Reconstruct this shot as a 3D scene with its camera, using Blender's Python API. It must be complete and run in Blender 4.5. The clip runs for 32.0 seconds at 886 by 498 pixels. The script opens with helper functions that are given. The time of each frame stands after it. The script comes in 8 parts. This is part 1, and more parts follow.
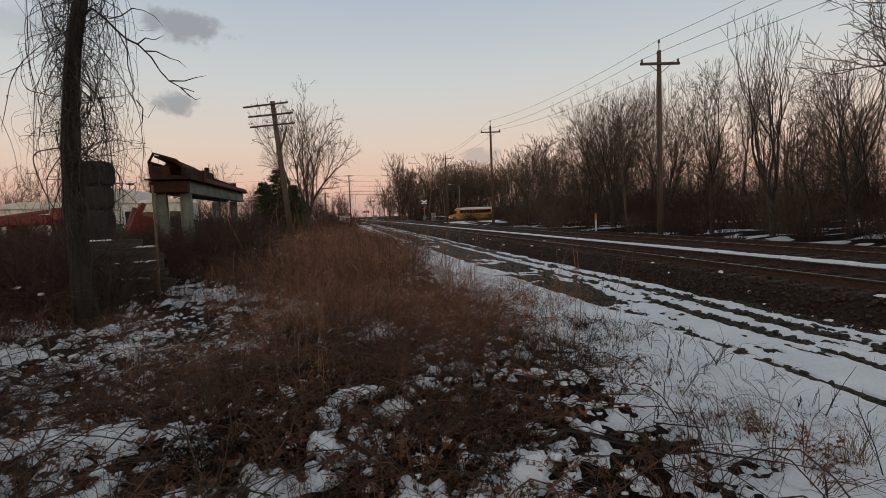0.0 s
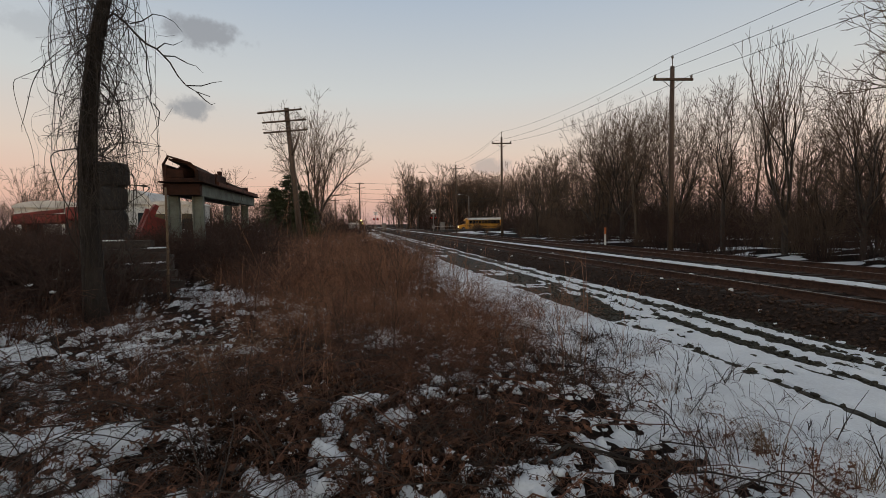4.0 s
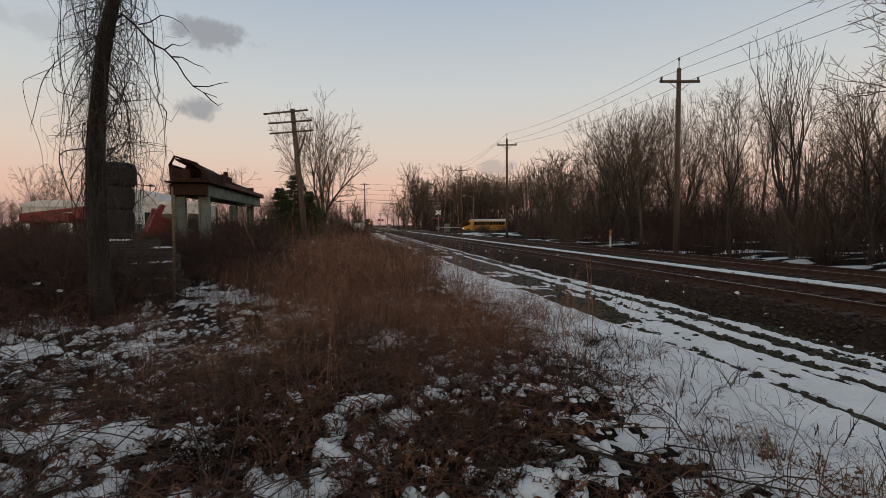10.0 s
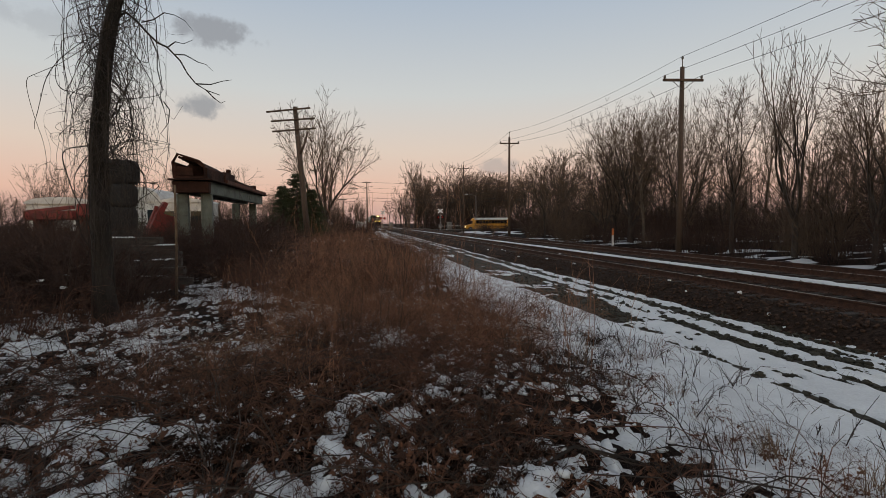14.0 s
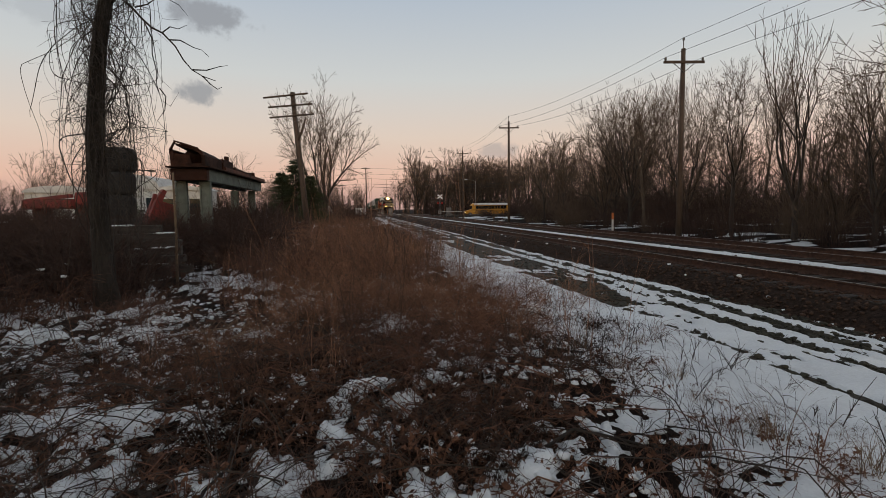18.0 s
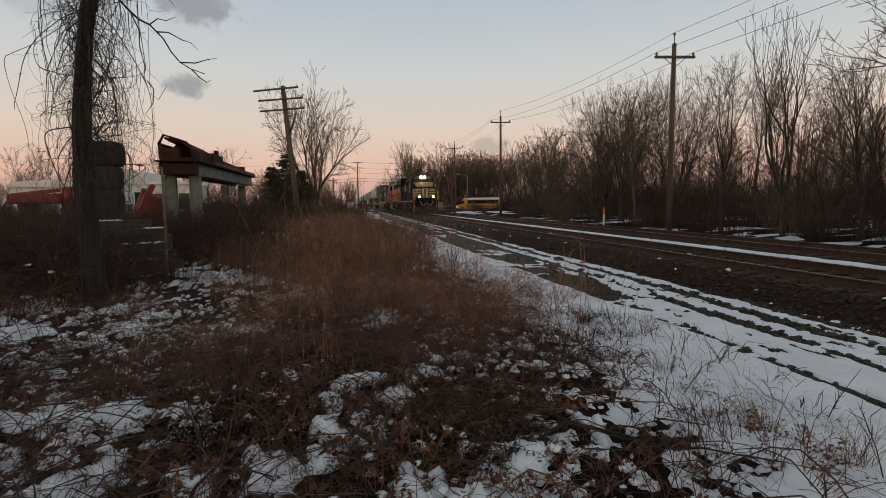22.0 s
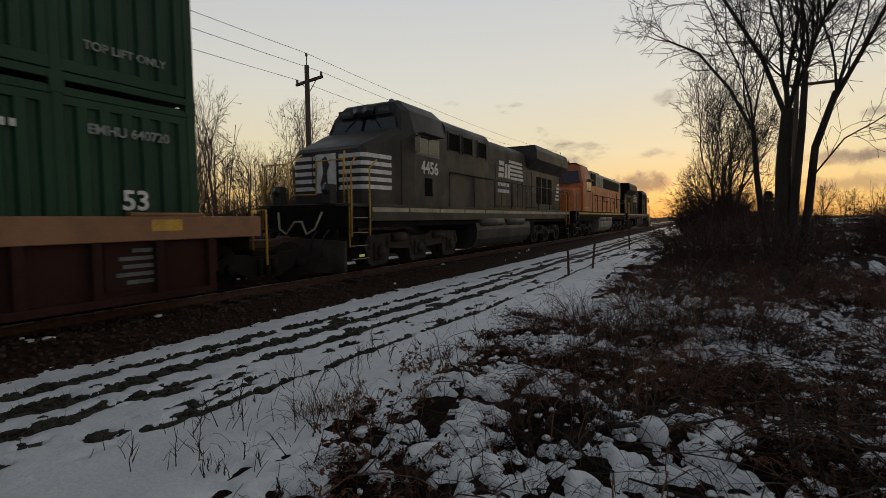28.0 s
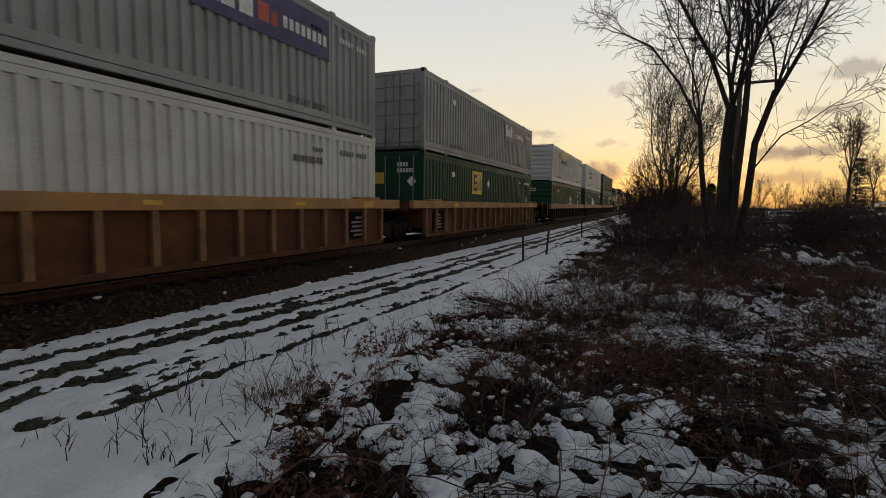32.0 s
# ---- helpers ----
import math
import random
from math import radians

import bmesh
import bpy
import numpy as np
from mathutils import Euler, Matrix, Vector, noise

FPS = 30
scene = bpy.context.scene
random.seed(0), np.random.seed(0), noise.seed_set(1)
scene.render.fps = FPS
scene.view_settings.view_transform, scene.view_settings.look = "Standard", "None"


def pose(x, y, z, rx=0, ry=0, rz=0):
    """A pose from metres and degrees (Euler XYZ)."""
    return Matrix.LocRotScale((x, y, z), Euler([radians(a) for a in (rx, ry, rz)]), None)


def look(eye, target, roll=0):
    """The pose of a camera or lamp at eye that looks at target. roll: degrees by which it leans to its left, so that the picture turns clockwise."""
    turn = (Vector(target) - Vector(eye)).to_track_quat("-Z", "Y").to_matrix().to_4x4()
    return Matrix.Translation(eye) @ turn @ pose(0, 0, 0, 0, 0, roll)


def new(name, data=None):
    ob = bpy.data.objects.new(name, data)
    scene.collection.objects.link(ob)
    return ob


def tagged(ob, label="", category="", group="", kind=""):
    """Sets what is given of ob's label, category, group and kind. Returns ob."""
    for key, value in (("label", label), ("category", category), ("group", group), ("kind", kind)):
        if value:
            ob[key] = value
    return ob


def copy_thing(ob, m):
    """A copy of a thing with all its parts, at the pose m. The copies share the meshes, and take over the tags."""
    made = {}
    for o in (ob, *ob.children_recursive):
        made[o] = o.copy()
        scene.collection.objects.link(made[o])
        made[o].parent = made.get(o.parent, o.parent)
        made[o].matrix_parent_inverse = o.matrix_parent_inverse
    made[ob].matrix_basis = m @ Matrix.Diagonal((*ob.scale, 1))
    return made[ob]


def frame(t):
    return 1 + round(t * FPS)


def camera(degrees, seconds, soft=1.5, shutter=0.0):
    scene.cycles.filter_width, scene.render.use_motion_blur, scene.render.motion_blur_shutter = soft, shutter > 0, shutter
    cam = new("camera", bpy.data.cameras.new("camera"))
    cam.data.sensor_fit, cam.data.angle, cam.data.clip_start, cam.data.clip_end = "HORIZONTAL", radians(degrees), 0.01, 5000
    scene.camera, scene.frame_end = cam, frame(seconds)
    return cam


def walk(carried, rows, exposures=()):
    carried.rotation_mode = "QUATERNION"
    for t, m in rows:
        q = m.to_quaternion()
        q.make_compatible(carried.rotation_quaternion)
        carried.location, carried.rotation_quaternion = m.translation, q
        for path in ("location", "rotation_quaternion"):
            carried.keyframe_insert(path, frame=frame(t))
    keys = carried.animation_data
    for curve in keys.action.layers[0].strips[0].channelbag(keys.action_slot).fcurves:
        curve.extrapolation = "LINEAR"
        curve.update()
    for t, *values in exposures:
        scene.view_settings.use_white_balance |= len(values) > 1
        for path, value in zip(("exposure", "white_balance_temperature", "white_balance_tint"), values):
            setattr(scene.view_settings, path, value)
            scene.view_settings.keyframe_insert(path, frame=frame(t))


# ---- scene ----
# ---- camera and its walk ----
EYE = (0.0, 0.0, 1.82)
cam = camera(84.64, 32.0, soft=0.6, shutter=0.06)
PATH = [
    (0, -11.52, -4.20, -2.37),
    (0.5, -11.44, -3.89, -1.98),
    (1, -11.26, -3.69, -1.66),
    (1.5, -10.96, -3.48, -1.42),
    (2, -10.66, -3.35, -1.26),
    (2.5, -10.53, -3.20, -1.09),
    (3, -10.51, -3.12, -0.99),
    (3.5, -10.52, -3.09, -0.88),
    (5.5, -10.76, -2.89, -0.70),
    (6, -10.69, -2.85, -0.70),
    (6.5, -10.69, -2.87, -0.69),
    (7, -10.70, -2.90, -0.58),
    (7.5, -10.62, -2.90, -0.53),
    (8, -10.43, -2.90, -0.52),
    (8.5, -10.28, -2.90, -0.55),
    (9, -10.15, -2.90, -0.50),
    (9.5, -10.05, -2.90, -0.50),
    (10, -10.05, -2.90, -0.49),
    (10.5, -10.06, -2.89, -0.44),
    (11, -10.08, -2.89, -0.42),
    (11.5, -10.08, -2.91, -0.37),
    (12, -10.06, -2.83, -0.24),
    (12.5, -9.83, -2.92, -0.19),
    (13, -9.88, -2.75, -0.15),
    (13.5, -9.85, -2.93, -0.16),
    (14, -9.81, -3.09, -0.31),
    (14.5, -9.66, -3.32, -0.24),
    (16.5, -9.61, -4.27, -0.56),
    (17, -9.71, -4.46, -0.71),
    (17.5, -9.83, -4.66, -0.81),
    (18, -9.81, -4.77, -0.77),
    (18.5, -9.66, -4.87, -0.80),
    (19, -9.50, -4.96, -0.81),
    (19.5, -9.45, -5.08, -0.88),
    (20, -9.44, -5.19, -0.84),
    (20.5, -9.56, -5.27, -0.82),
    (21, -9.83, -5.34, -0.84),
    (21.5, -10.22, -5.39, -0.80),
    (22, -10.75, -5.41, -0.77),
    (22.5, -11.40, -5.35, -0.66),
    (23, -12.22, -5.16, -0.49),
    (23.5, -13.20, -4.80, -0.13),
    (24, -16.90, -3.70, 0.00),
    (24.5, -22.20, -2.30, 0.10),
    (25, -36.30, -0.40, 0.80),
    (25.2, -46.60, 0.35, 0.60),
    (25.5, -63.40, 0.80, 0.60),
    (26.2, -99.00, 0.40, 0.10),
    (26.9, -131.50, -1.30, -0.70),
    (27.5, -148.37, -2.78, -1.26),
    (28, -151.21, -3.48, -0.66),
    (28.5, -152.63, -3.88, -0.26),
    (29, -153.33, -4.22, 0.01),
    (29.5, -154.03, -4.56, 0.30),
    (30, -154.62, -4.78, 0.40),
    (30.5, -155.11, -5.00, 0.42),
    (31, -155.51, -5.19, 0.56),
    (31.5, -155.96, -5.26, 0.60),
    (32, -156.30, -5.32, 0.72),
]


def aim(yaw, pitch, roll):
    return Matrix.Translation(EYE) @ pose(0, 0, 0, 90 + pitch, 0, yaw) @ pose(0, 0, 0, 0, 0, roll)


walk(cam, [(t, aim(a, b, c)) for t, a, b, c in PATH], exposures=[(0.0, 0.0), (25.0, 0.0), (27.5, -0.62), (28.5, -0.55), (30.0, -0.46), (32.0, -0.44)])

# ---- world, sun ----
def nodes_of(tree):
    tree.nodes.clear()
    return tree.nodes, tree.links


def mathn(tree, op, a, b=None, c=None, clamp=False):
    n = tree.nodes.new("ShaderNodeMath")
    n.operation, n.use_clamp = op, clamp
    for i, v in enumerate((a, b, c)):
        if v is None:
            continue
        if isinstance(v, (int, float)):
            n.inputs[i].default_value = v
        else:
            tree.links.new(v, n.inputs[i])
    return n.outputs[0]


def ramp(tree, fac, stops, mode="LINEAR"):
    n = tree.nodes.new("ShaderNodeValToRGB")
    n.color_ramp.interpolation = mode
    els = n.color_ramp.elements
    while len(els) < len(stops):
        els.new(0.5)
    for e, (p, c) in zip(els, stops):
        e.position = p
        e.color = (*c, 1) if len(c) == 3 else c
    tree.links.new(fac, n.inputs[0])
    return n.outputs[0]


def mixc(tree, fac, a, b, mode="MIX"):
    n = tree.nodes.new("ShaderNodeMix")
    n.data_type, n.blend_type = "RGBA", mode
    n.clamp_factor = True
    for sock, v in ((n.inputs[0], fac), (n.inputs[6], a), (n.inputs[7], b)):
        if isinstance(v, (int, float)):
            sock.default_value = v
        elif isinstance(v, tuple):
            sock.default_value = (*v, 1)
        else:
            tree.links.new(v, sock)
    return n.outputs[2]


def srgb(r, g, b):
    return tuple((c / 255 / 12.92) if c / 255 <= 0.04045 else ((c / 255 + 0.055) / 1.055) ** 2.4 for c in (r, g, b))


def make_world():
    w = bpy.data.worlds.new("dusk_sky")
    scene.world = w
    w.use_nodes = True
    T = w.node_tree
    N, L = nodes_of(T)
    co = N.new("ShaderNodeTexCoord")
    sep = N.new("ShaderNodeSeparateXYZ")
    L.new(co.outputs["Generated"], sep.inputs[0])
    x, y, z = sep.outputs
    elev = mathn(T, "DIVIDE", mathn(T, "ARCSINE", z), math.pi / 2, clamp=True)
    # towards the afterglow (-y) and away from it (+y)
    west = mathn(T, "MULTIPLY_ADD", y, -0.5, 0.5, clamp=True)
    west = ramp(T, west, [(0.25, (0, 0, 0)), (0.92, (1, 1, 1))], "EASE")
    east_col = ramp(T, elev, [(0.0, srgb(196, 160, 152)), (0.04, srgb(226, 186, 168)), (0.09, srgb(221, 202, 188)),
                              (0.16, srgb(203, 205, 204)), (0.29, srgb(166, 181, 199)), (0.5, srgb(150, 153, 161)), (1.0, srgb(140, 135, 135))])
    west_col = ramp(T, elev, [(0.0, srgb(272, 208, 116)), (0.03, srgb(288, 244, 160)), (0.08, srgb(280, 262, 216)),
                              (0.16, srgb(264, 260, 246)), (0.30, srgb(238, 242, 248)), (0.5, srgb(166, 168, 174)), (1.0, srgb(140, 135, 135))])
    col = mixc(T, west, east_col, west_col)
    # a few small flat clouds
    mp = N.new("ShaderNodeMapping")
    L.new(co.outputs["Generated"], mp.inputs[0])
    mp.inputs["Scale"].default_value = (5.0, 5.0, 13.0)
    nz = N.new("ShaderNodeTexNoise")
    nz.inputs["Scale"].default_value = 1.15
    nz.inputs["Detail"].default_value = 6
    nz.inputs["Roughness"].default_value = 0.62
    L.new(mp.outputs[0], nz.inputs["Vector"])
    cl = ramp(T, nz.outputs["Fac"], [(0.60, (0, 0, 0)), (0.70, (1, 1, 1))])
    band = ramp(T, elev, [(0.0, (0, 0, 0)), (0.02, (1, 1, 1)), (0.13, (1, 1, 1)), (0.2, (0, 0, 0))])
    cl = mathn(T, "MULTIPLY", mathn(T, "MULTIPLY", cl, band), mathn(T, "MULTIPLY_ADD", west, 0.65, 0.0))
    col = mixc(T, cl, col, srgb(150, 140, 138))
    # single clouds: direction, half widths, strength
    for az, el, wa, we, k in CLOUDS:
        d = Vector((math.sin(radians(az)) * math.cos(radians(el)), math.cos(radians(az)) * math.cos(radians(el)), math.sin(radians(el))))
        r = Vector((math.cos(radians(az)), -math.sin(radians(az)), 0))
        u = r.cross(d)
        def dot(v):
            n = N.new("ShaderNodeVectorMath")
            n.operation = "DOT_PRODUCT"
            L.new(co.outputs["Generated"], n.inputs[0])
            n.inputs[1].default_value = v
            return n.outputs["Value"]
        front = mathn(T, "GREATER_THAN", dot(d), 0.2)
        a = mathn(T, "DIVIDE", dot(r), math.tan(radians(wa)))
        b = mathn(T, "DIVIDE", dot(u), math.tan(radians(we)))
        b = mathn(T, "SUBTRACT", b, math.tan(radians(0.0)))
        q = mathn(T, "SQRT", mathn(T, "ADD", mathn(T, "MULTIPLY", a, a), mathn(T, "MULTIPLY", b, b)))
        n2 = N.new("ShaderNodeTexNoise")
        n2.inputs["Scale"].default_value = 30.0
        n2.inputs["Detail"].default_value = 6
        n2.inputs["Roughness"].default_value = 0.6
        L.new(co.outputs["Generated"], n2.inputs["Vector"])
        q = mathn(T, "ADD", q, mathn(T, "MULTIPLY_ADD", n2.outputs["Fac"], 2.2, -1.1))
        m = ramp(T, q, [(0.35, (1, 1, 1)), (1.0, (0, 0, 0))], "EASE")
        m = mathn(T, "MULTIPLY", mathn(T, "MULTIPLY", m, front), k)
        cc = srgb(142, 144, 150) if abs(az) < 90 else srgb(136, 126, 128)
        col = mixc(T, m, col, cc)
    sky = N.new("ShaderNodeTexSky")
    sky.sky_type, sky.sun_disc = "NISHITA", False
    sky.sun_elevation, sky.sun_rotation = radians(1.0), radians(180)
    bg1 = N.new("ShaderNodeBackground")
    L.new(sky.outputs[0], bg1.inputs[0])
    bg1.inputs[1].default_value = 0.02
    bg2 = N.new("ShaderNodeBackground")
    L.new(col, bg2.inputs[0])
    bg2.inputs[1].default_value = 0.98
    add = N.new("ShaderNodeAddShader")
    L.new(bg1.outputs[0], add.inputs[0])
    L.new(bg2.outputs[0], add.inputs[1])
    out = N.new("ShaderNodeOutputWorld")
    L.new(add.outputs[0], out.inputs[0])


# azimuth from +y clockwise, elevation, half width, half height, strength
CLOUDS = [
    (-14.9, 19.2, 4.6, 1.9, 0.8),
    (-16.4, 12.0, 2.3, 1.5, 0.8),
    (-28.7, 17.8, 5, 1.5, 0.25),
    (16.5, 6.3, 3.0, 1.3, 0.45),
    (173.1, 3.5, 4.5, 1.4, 0.75),
    (-166.8, 5.2, 3.6, 0.8, 0.7),
    (-165.9, 8.9, 3.5, 0.6, 0.5),
    (-169.2, 2.8, 5, 1.0, 0.5),
    (-164.2, 12.2, 2.5, 1.2, 0.5),
    (-169.7, 5.2, 4, 0.9, 0.6),
]
make_world()
sun = new("sun", bpy.data.lights.new("sun", "SUN"))
sun.data.energy, sun.data.angle, sun.data.color = 0.35, radians(8), (1.0, 0.55, 0.28)
sun.matrix_world = look((6, -100, 5), (0, 0, 0))
# ---- materials ----
MATS = {}


def mat(name, color, rough=0.7, metal=0.0, color2=None, scale=6.0, fine=60.0, fine_amt=0.25, bump=0.0, bump_scale=40.0,
        stretch=(1, 1, 1), lo=0.35, hi=0.7, emit=None, spec=None, per_object=0.0, grime=None, grime_scale=1.3, transmission=0.0):
    """One procedural surface: two-scale colour, roughness variation and fine relief, in metres."""
    if name in MATS:
        return MATS[name]
    m = bpy.data.materials.new(name)
    MATS[name] = m
    m.use_nodes = True
    T = m.node_tree
    N, L = nodes_of(T)
    out = N.new("ShaderNodeOutputMaterial")
    b = N.new("ShaderNodeBsdfPrincipled")
    L.new(b.outputs[0], out.inputs[0])
    co = N.new("ShaderNodeTexCoord")
    mp = N.new("ShaderNodeMapping")
    mp.inputs["Scale"].default_value = stretch
    L.new(co.outputs["Object"], mp.inputs[0])
    def noise_tex(s, detail=5, rough_=0.6):
        n = N.new("ShaderNodeTexNoise")
        n.inputs["Scale"].default_value, n.inputs["Detail"].default_value, n.inputs["Roughness"].default_value = s, detail, rough_
        L.new(mp.outputs[0], n.inputs["Vector"])
        return n.outputs["Fac"]
    c2 = color2 or tuple(c * 0.6 for c in color)
    big = ramp(T, noise_tex(scale), [(lo, (0, 0, 0)), (hi, (1, 1, 1))])
    col = mixc(T, big, color, c2)
    if grime:
        gr = ramp(T, noise_tex(grime_scale, 8, 0.7), [(0.45, (0, 0, 0)), (0.75, (1, 1, 1))])
        col = mixc(T, mathn(T, "MULTIPLY", gr, 0.75), col, grime)
    f = ramp(T, noise_tex(fine, 3), [(0.3, (1 - fine_amt,) * 3), (0.7, (1 + fine_amt,) * 3)])
    col = mixc(T, 1.0, col, f, "MULTIPLY")
    if per_object:
        oi = N.new("ShaderNodeObjectInfo")
        v = mathn(T, "MULTIPLY_ADD", oi.outputs["Random"], 2 * per_object, 1 - per_object)
        hs = N.new("ShaderNodeHueSaturation")
        L.new(v, hs.inputs["Value"])
        L.new(col, hs.inputs["Color"])
        col = hs.outputs[0]
    L.new(col, b.inputs["Base Color"])
    L.new(mathn(T, "MULTIPLY_ADD", big, 0.18, rough - 0.09, clamp=True), b.inputs["Roughness"])
    b.inputs["Metallic"].default_value = metal
    if spec is not None:
        b.inputs["Specular IOR Level"].default_value = spec
    if transmission:
        b.inputs["Transmission Weight"].default_value = transmission
    if emit:
        b.inputs["Emission Color"].default_value = (*emit[0], 1)
        b.inputs["Emission Strength"].default_value = emit[1]
    if bump:
        bn = N.new("ShaderNodeBump")
        bn.inputs["Strength"].default_value = min(1.0, bump)
        bn.inputs["Distance"].default_value = 0.02
        L.new(noise_tex(bump_scale, 6, 0.65), bn.inputs["Height"])
        L.new(bn.outputs[0], b.inputs["Normal"])
    return m


SNOW = mat("snow", (0.73, 0.77, 0.79), 0.6, color2=(0.61, 0.645, 0.67), scale=1.5, fine=35, fine_amt=0.07, bump=0.7, bump_scale=26)
# soil colour lowered to near black to deepen the shade under the brush
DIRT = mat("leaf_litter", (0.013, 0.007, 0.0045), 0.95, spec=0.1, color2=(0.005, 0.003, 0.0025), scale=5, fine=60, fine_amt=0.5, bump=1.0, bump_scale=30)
BALLAST = mat("ballast", (0.038, 0.0225, 0.015), 0.9, spec=0.1, color2=(0.006, 0.004, 0.003), scale=14, fine=70, fine_amt=0.5, bump=1.0, bump_scale=32)
STONE = mat("stone", (0.068, 0.041, 0.029), 0.9, spec=0.2, color2=(0.016, 0.0105, 0.008), scale=9, per_object=0.4, bump=0.6)
RUT = mat("bare_gravel", (0.050, 0.044, 0.031), 0.95, color2=(0.018, 0.016, 0.011), scale=8, fine=60, fine_amt=0.5, bump=1.0)
CLOD = mat("turf_clod", (0.042, 0.040, 0.026), 0.95, color2=(0.014, 0.013, 0.009), scale=3, bump=0.8, bump_scale=60)
TURF = mat("winter_turf", (0.075, 0.068, 0.038), 0.9, color2=(0.035, 0.032, 0.018), scale=2)
TIE = mat("tie_wood", (0.035, 0.026, 0.02), 0.9, color2=(0.016, 0.012, 0.01), scale=5, stretch=(1, 6, 6), bump=0.7, per_object=0.3)
RAIL = mat("rail_rust", (0.085, 0.038, 0.022), 0.75, color2=(0.04, 0.02, 0.014), scale=9, metal=0.3)
RAILTOP = mat("rail_head", (0.32, 0.27, 0.24), 0.32, metal=0.9, color2=(0.2, 0.16, 0.14))
TWIG = mat("twig", (0.055, 0.034, 0.024), 0.9, color2=(0.022, 0.014, 0.010), scale=2.5)
TWIGT = mat("tree_twig", (0.118, 0.078, 0.051), 0.9, color2=(0.060, 0.039, 0.026), scale=1.5)
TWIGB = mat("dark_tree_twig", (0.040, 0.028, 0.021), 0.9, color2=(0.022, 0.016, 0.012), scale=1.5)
OLDCANE = mat("old_cane", (0.062, 0.030, 0.020), 0.9, color2=(0.020, 0.011, 0.008), scale=2.0)
# darkened along with the soil: shade within the low growth is in this colour
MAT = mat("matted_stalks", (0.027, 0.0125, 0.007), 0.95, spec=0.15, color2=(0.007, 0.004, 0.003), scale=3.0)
CANE = mat("bramble_cane", (0.140, 0.060, 0.034), 0.85, color2=(0.040, 0.018, 0.011), scale=3)
GRASS = mat("dry_grass", (0.30, 0.155, 0.090), 0.9, color2=(0.105, 0.052, 0.031), scale=2.2)
TAN = mat("pale_stalk", (0.19, 0.128, 0.078), 0.9, color2=(0.10, 0.068, 0.043), scale=2)
PALEWOOD = mat("pale_dry_wood", (0.26, 0.185, 0.13), 0.9, color2=(0.15, 0.105, 0.075), scale=4)
DEADLEAF = mat("dead_leaf", (0.155, 0.068, 0.036), 0.9, color2=(0.050, 0.023, 0.013), scale=2)
BARK = mat("bark", (0.060, 0.045, 0.036), 0.95, color2=(0.028, 0.021, 0.017), scale=5, stretch=(1, 1, 0.25), bump=1.0, bump_scale=22, fine_amt=0.4)
# darker copy of BARK: near-black vine trunk, dead branches, tree against the afterglow
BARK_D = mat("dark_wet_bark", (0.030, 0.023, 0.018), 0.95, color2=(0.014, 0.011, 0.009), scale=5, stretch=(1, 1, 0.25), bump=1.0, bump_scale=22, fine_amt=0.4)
BARK_L = mat("pale_bark", (0.15, 0.115, 0.085), 0.95, color2=(0.07, 0.052, 0.04), scale=5, stretch=(1, 1, 0.25), bump=1.0, bump_scale=22)
NEEDLE = mat("evergreen", (0.055, 0.066, 0.027), 0.9, color2=(0.022, 0.030, 0.012), scale=1.2)
POLEW = mat("pole_wood", (0.10, 0.068, 0.05), 0.9, color2=(0.05, 0.035, 0.026), scale=4, stretch=(1, 1, 0.1), bump=0.6)
WETWOOD = mat("wet_old_timber", (0.060, 0.050, 0.041), 0.9, color2=(0.026, 0.021, 0.018), scale=3, stretch=(0.3, 3, 3), bump=0.7)
CONC = mat("concrete", (0.15, 0.14, 0.125), 0.9, color2=(0.085, 0.078, 0.07), scale=1.6, grime=(0.10, 0.085, 0.07), bump=0.6)
RUSTY = mat("rusty_steel", (0.17, 0.052, 0.026), 0.85, color2=(0.07, 0.026, 0.016), scale=2.2, grime=(0.03, 0.02, 0.016), bump=0.5)
OLDRUST = mat("old_dark_rust", (0.060, 0.023, 0.014), 0.9, spec=0.2, color2=(0.020, 0.010, 0.007), scale=2.4, grime=(0.018, 0.012, 0.010), bump=0.6)
CONCG = mat("greenish_painted_steel", (0.17, 0.19, 0.165), 0.85, color2=(0.10, 0.115, 0.10), scale=1.6, grime=(0.07, 0.06, 0.05), bump=0.5)
RUBBER = mat("tyre_rubber", (0.022, 0.021, 0.021), 0.85, color2=(0.012, 0.012, 0.012), scale=3)
REDP = mat("faded_red_paint", (0.20, 0.024, 0.018), 0.7, color2=(0.12, 0.018, 0.014), scale=1.4, grime=(0.04, 0.02, 0.016))
WHITEP = mat("white_paint", (0.62, 0.62, 0.60), 0.6, color2=(0.46, 0.46, 0.45), scale=1.2, grime=(0.2, 0.19, 0.17))
BLACKLOCO = mat("black_enamel", (0.0028, 0.0036, 0.0038), 0.55, spec=0.05, color2=(0.009, 0.009, 0.009), scale=1.2, grime=(0.013, 0.012, 0.010), grime_scale=0.8)
GREYLOCO = mat("weathered_black_enamel", (0.032, 0.030, 0.027), 0.55, spec=0.3, color2=(0.018, 0.017, 0.016), scale=1.2, grime=(0.085, 0.074, 0.060), grime_scale=0.7)
UNDER = mat("grimy_underframe", (0.008, 0.007, 0.0065), 0.9, spec=0.1, color2=(0.005, 0.0045, 0.004), scale=2, grime=(0.018, 0.014, 0.011))
TRUCK = mat("bogie_steel", (0.040, 0.033, 0.028), 0.85, spec=0.2, color2=(0.016, 0.013, 0.011), scale=2, grime=(0.060, 0.047, 0.037))
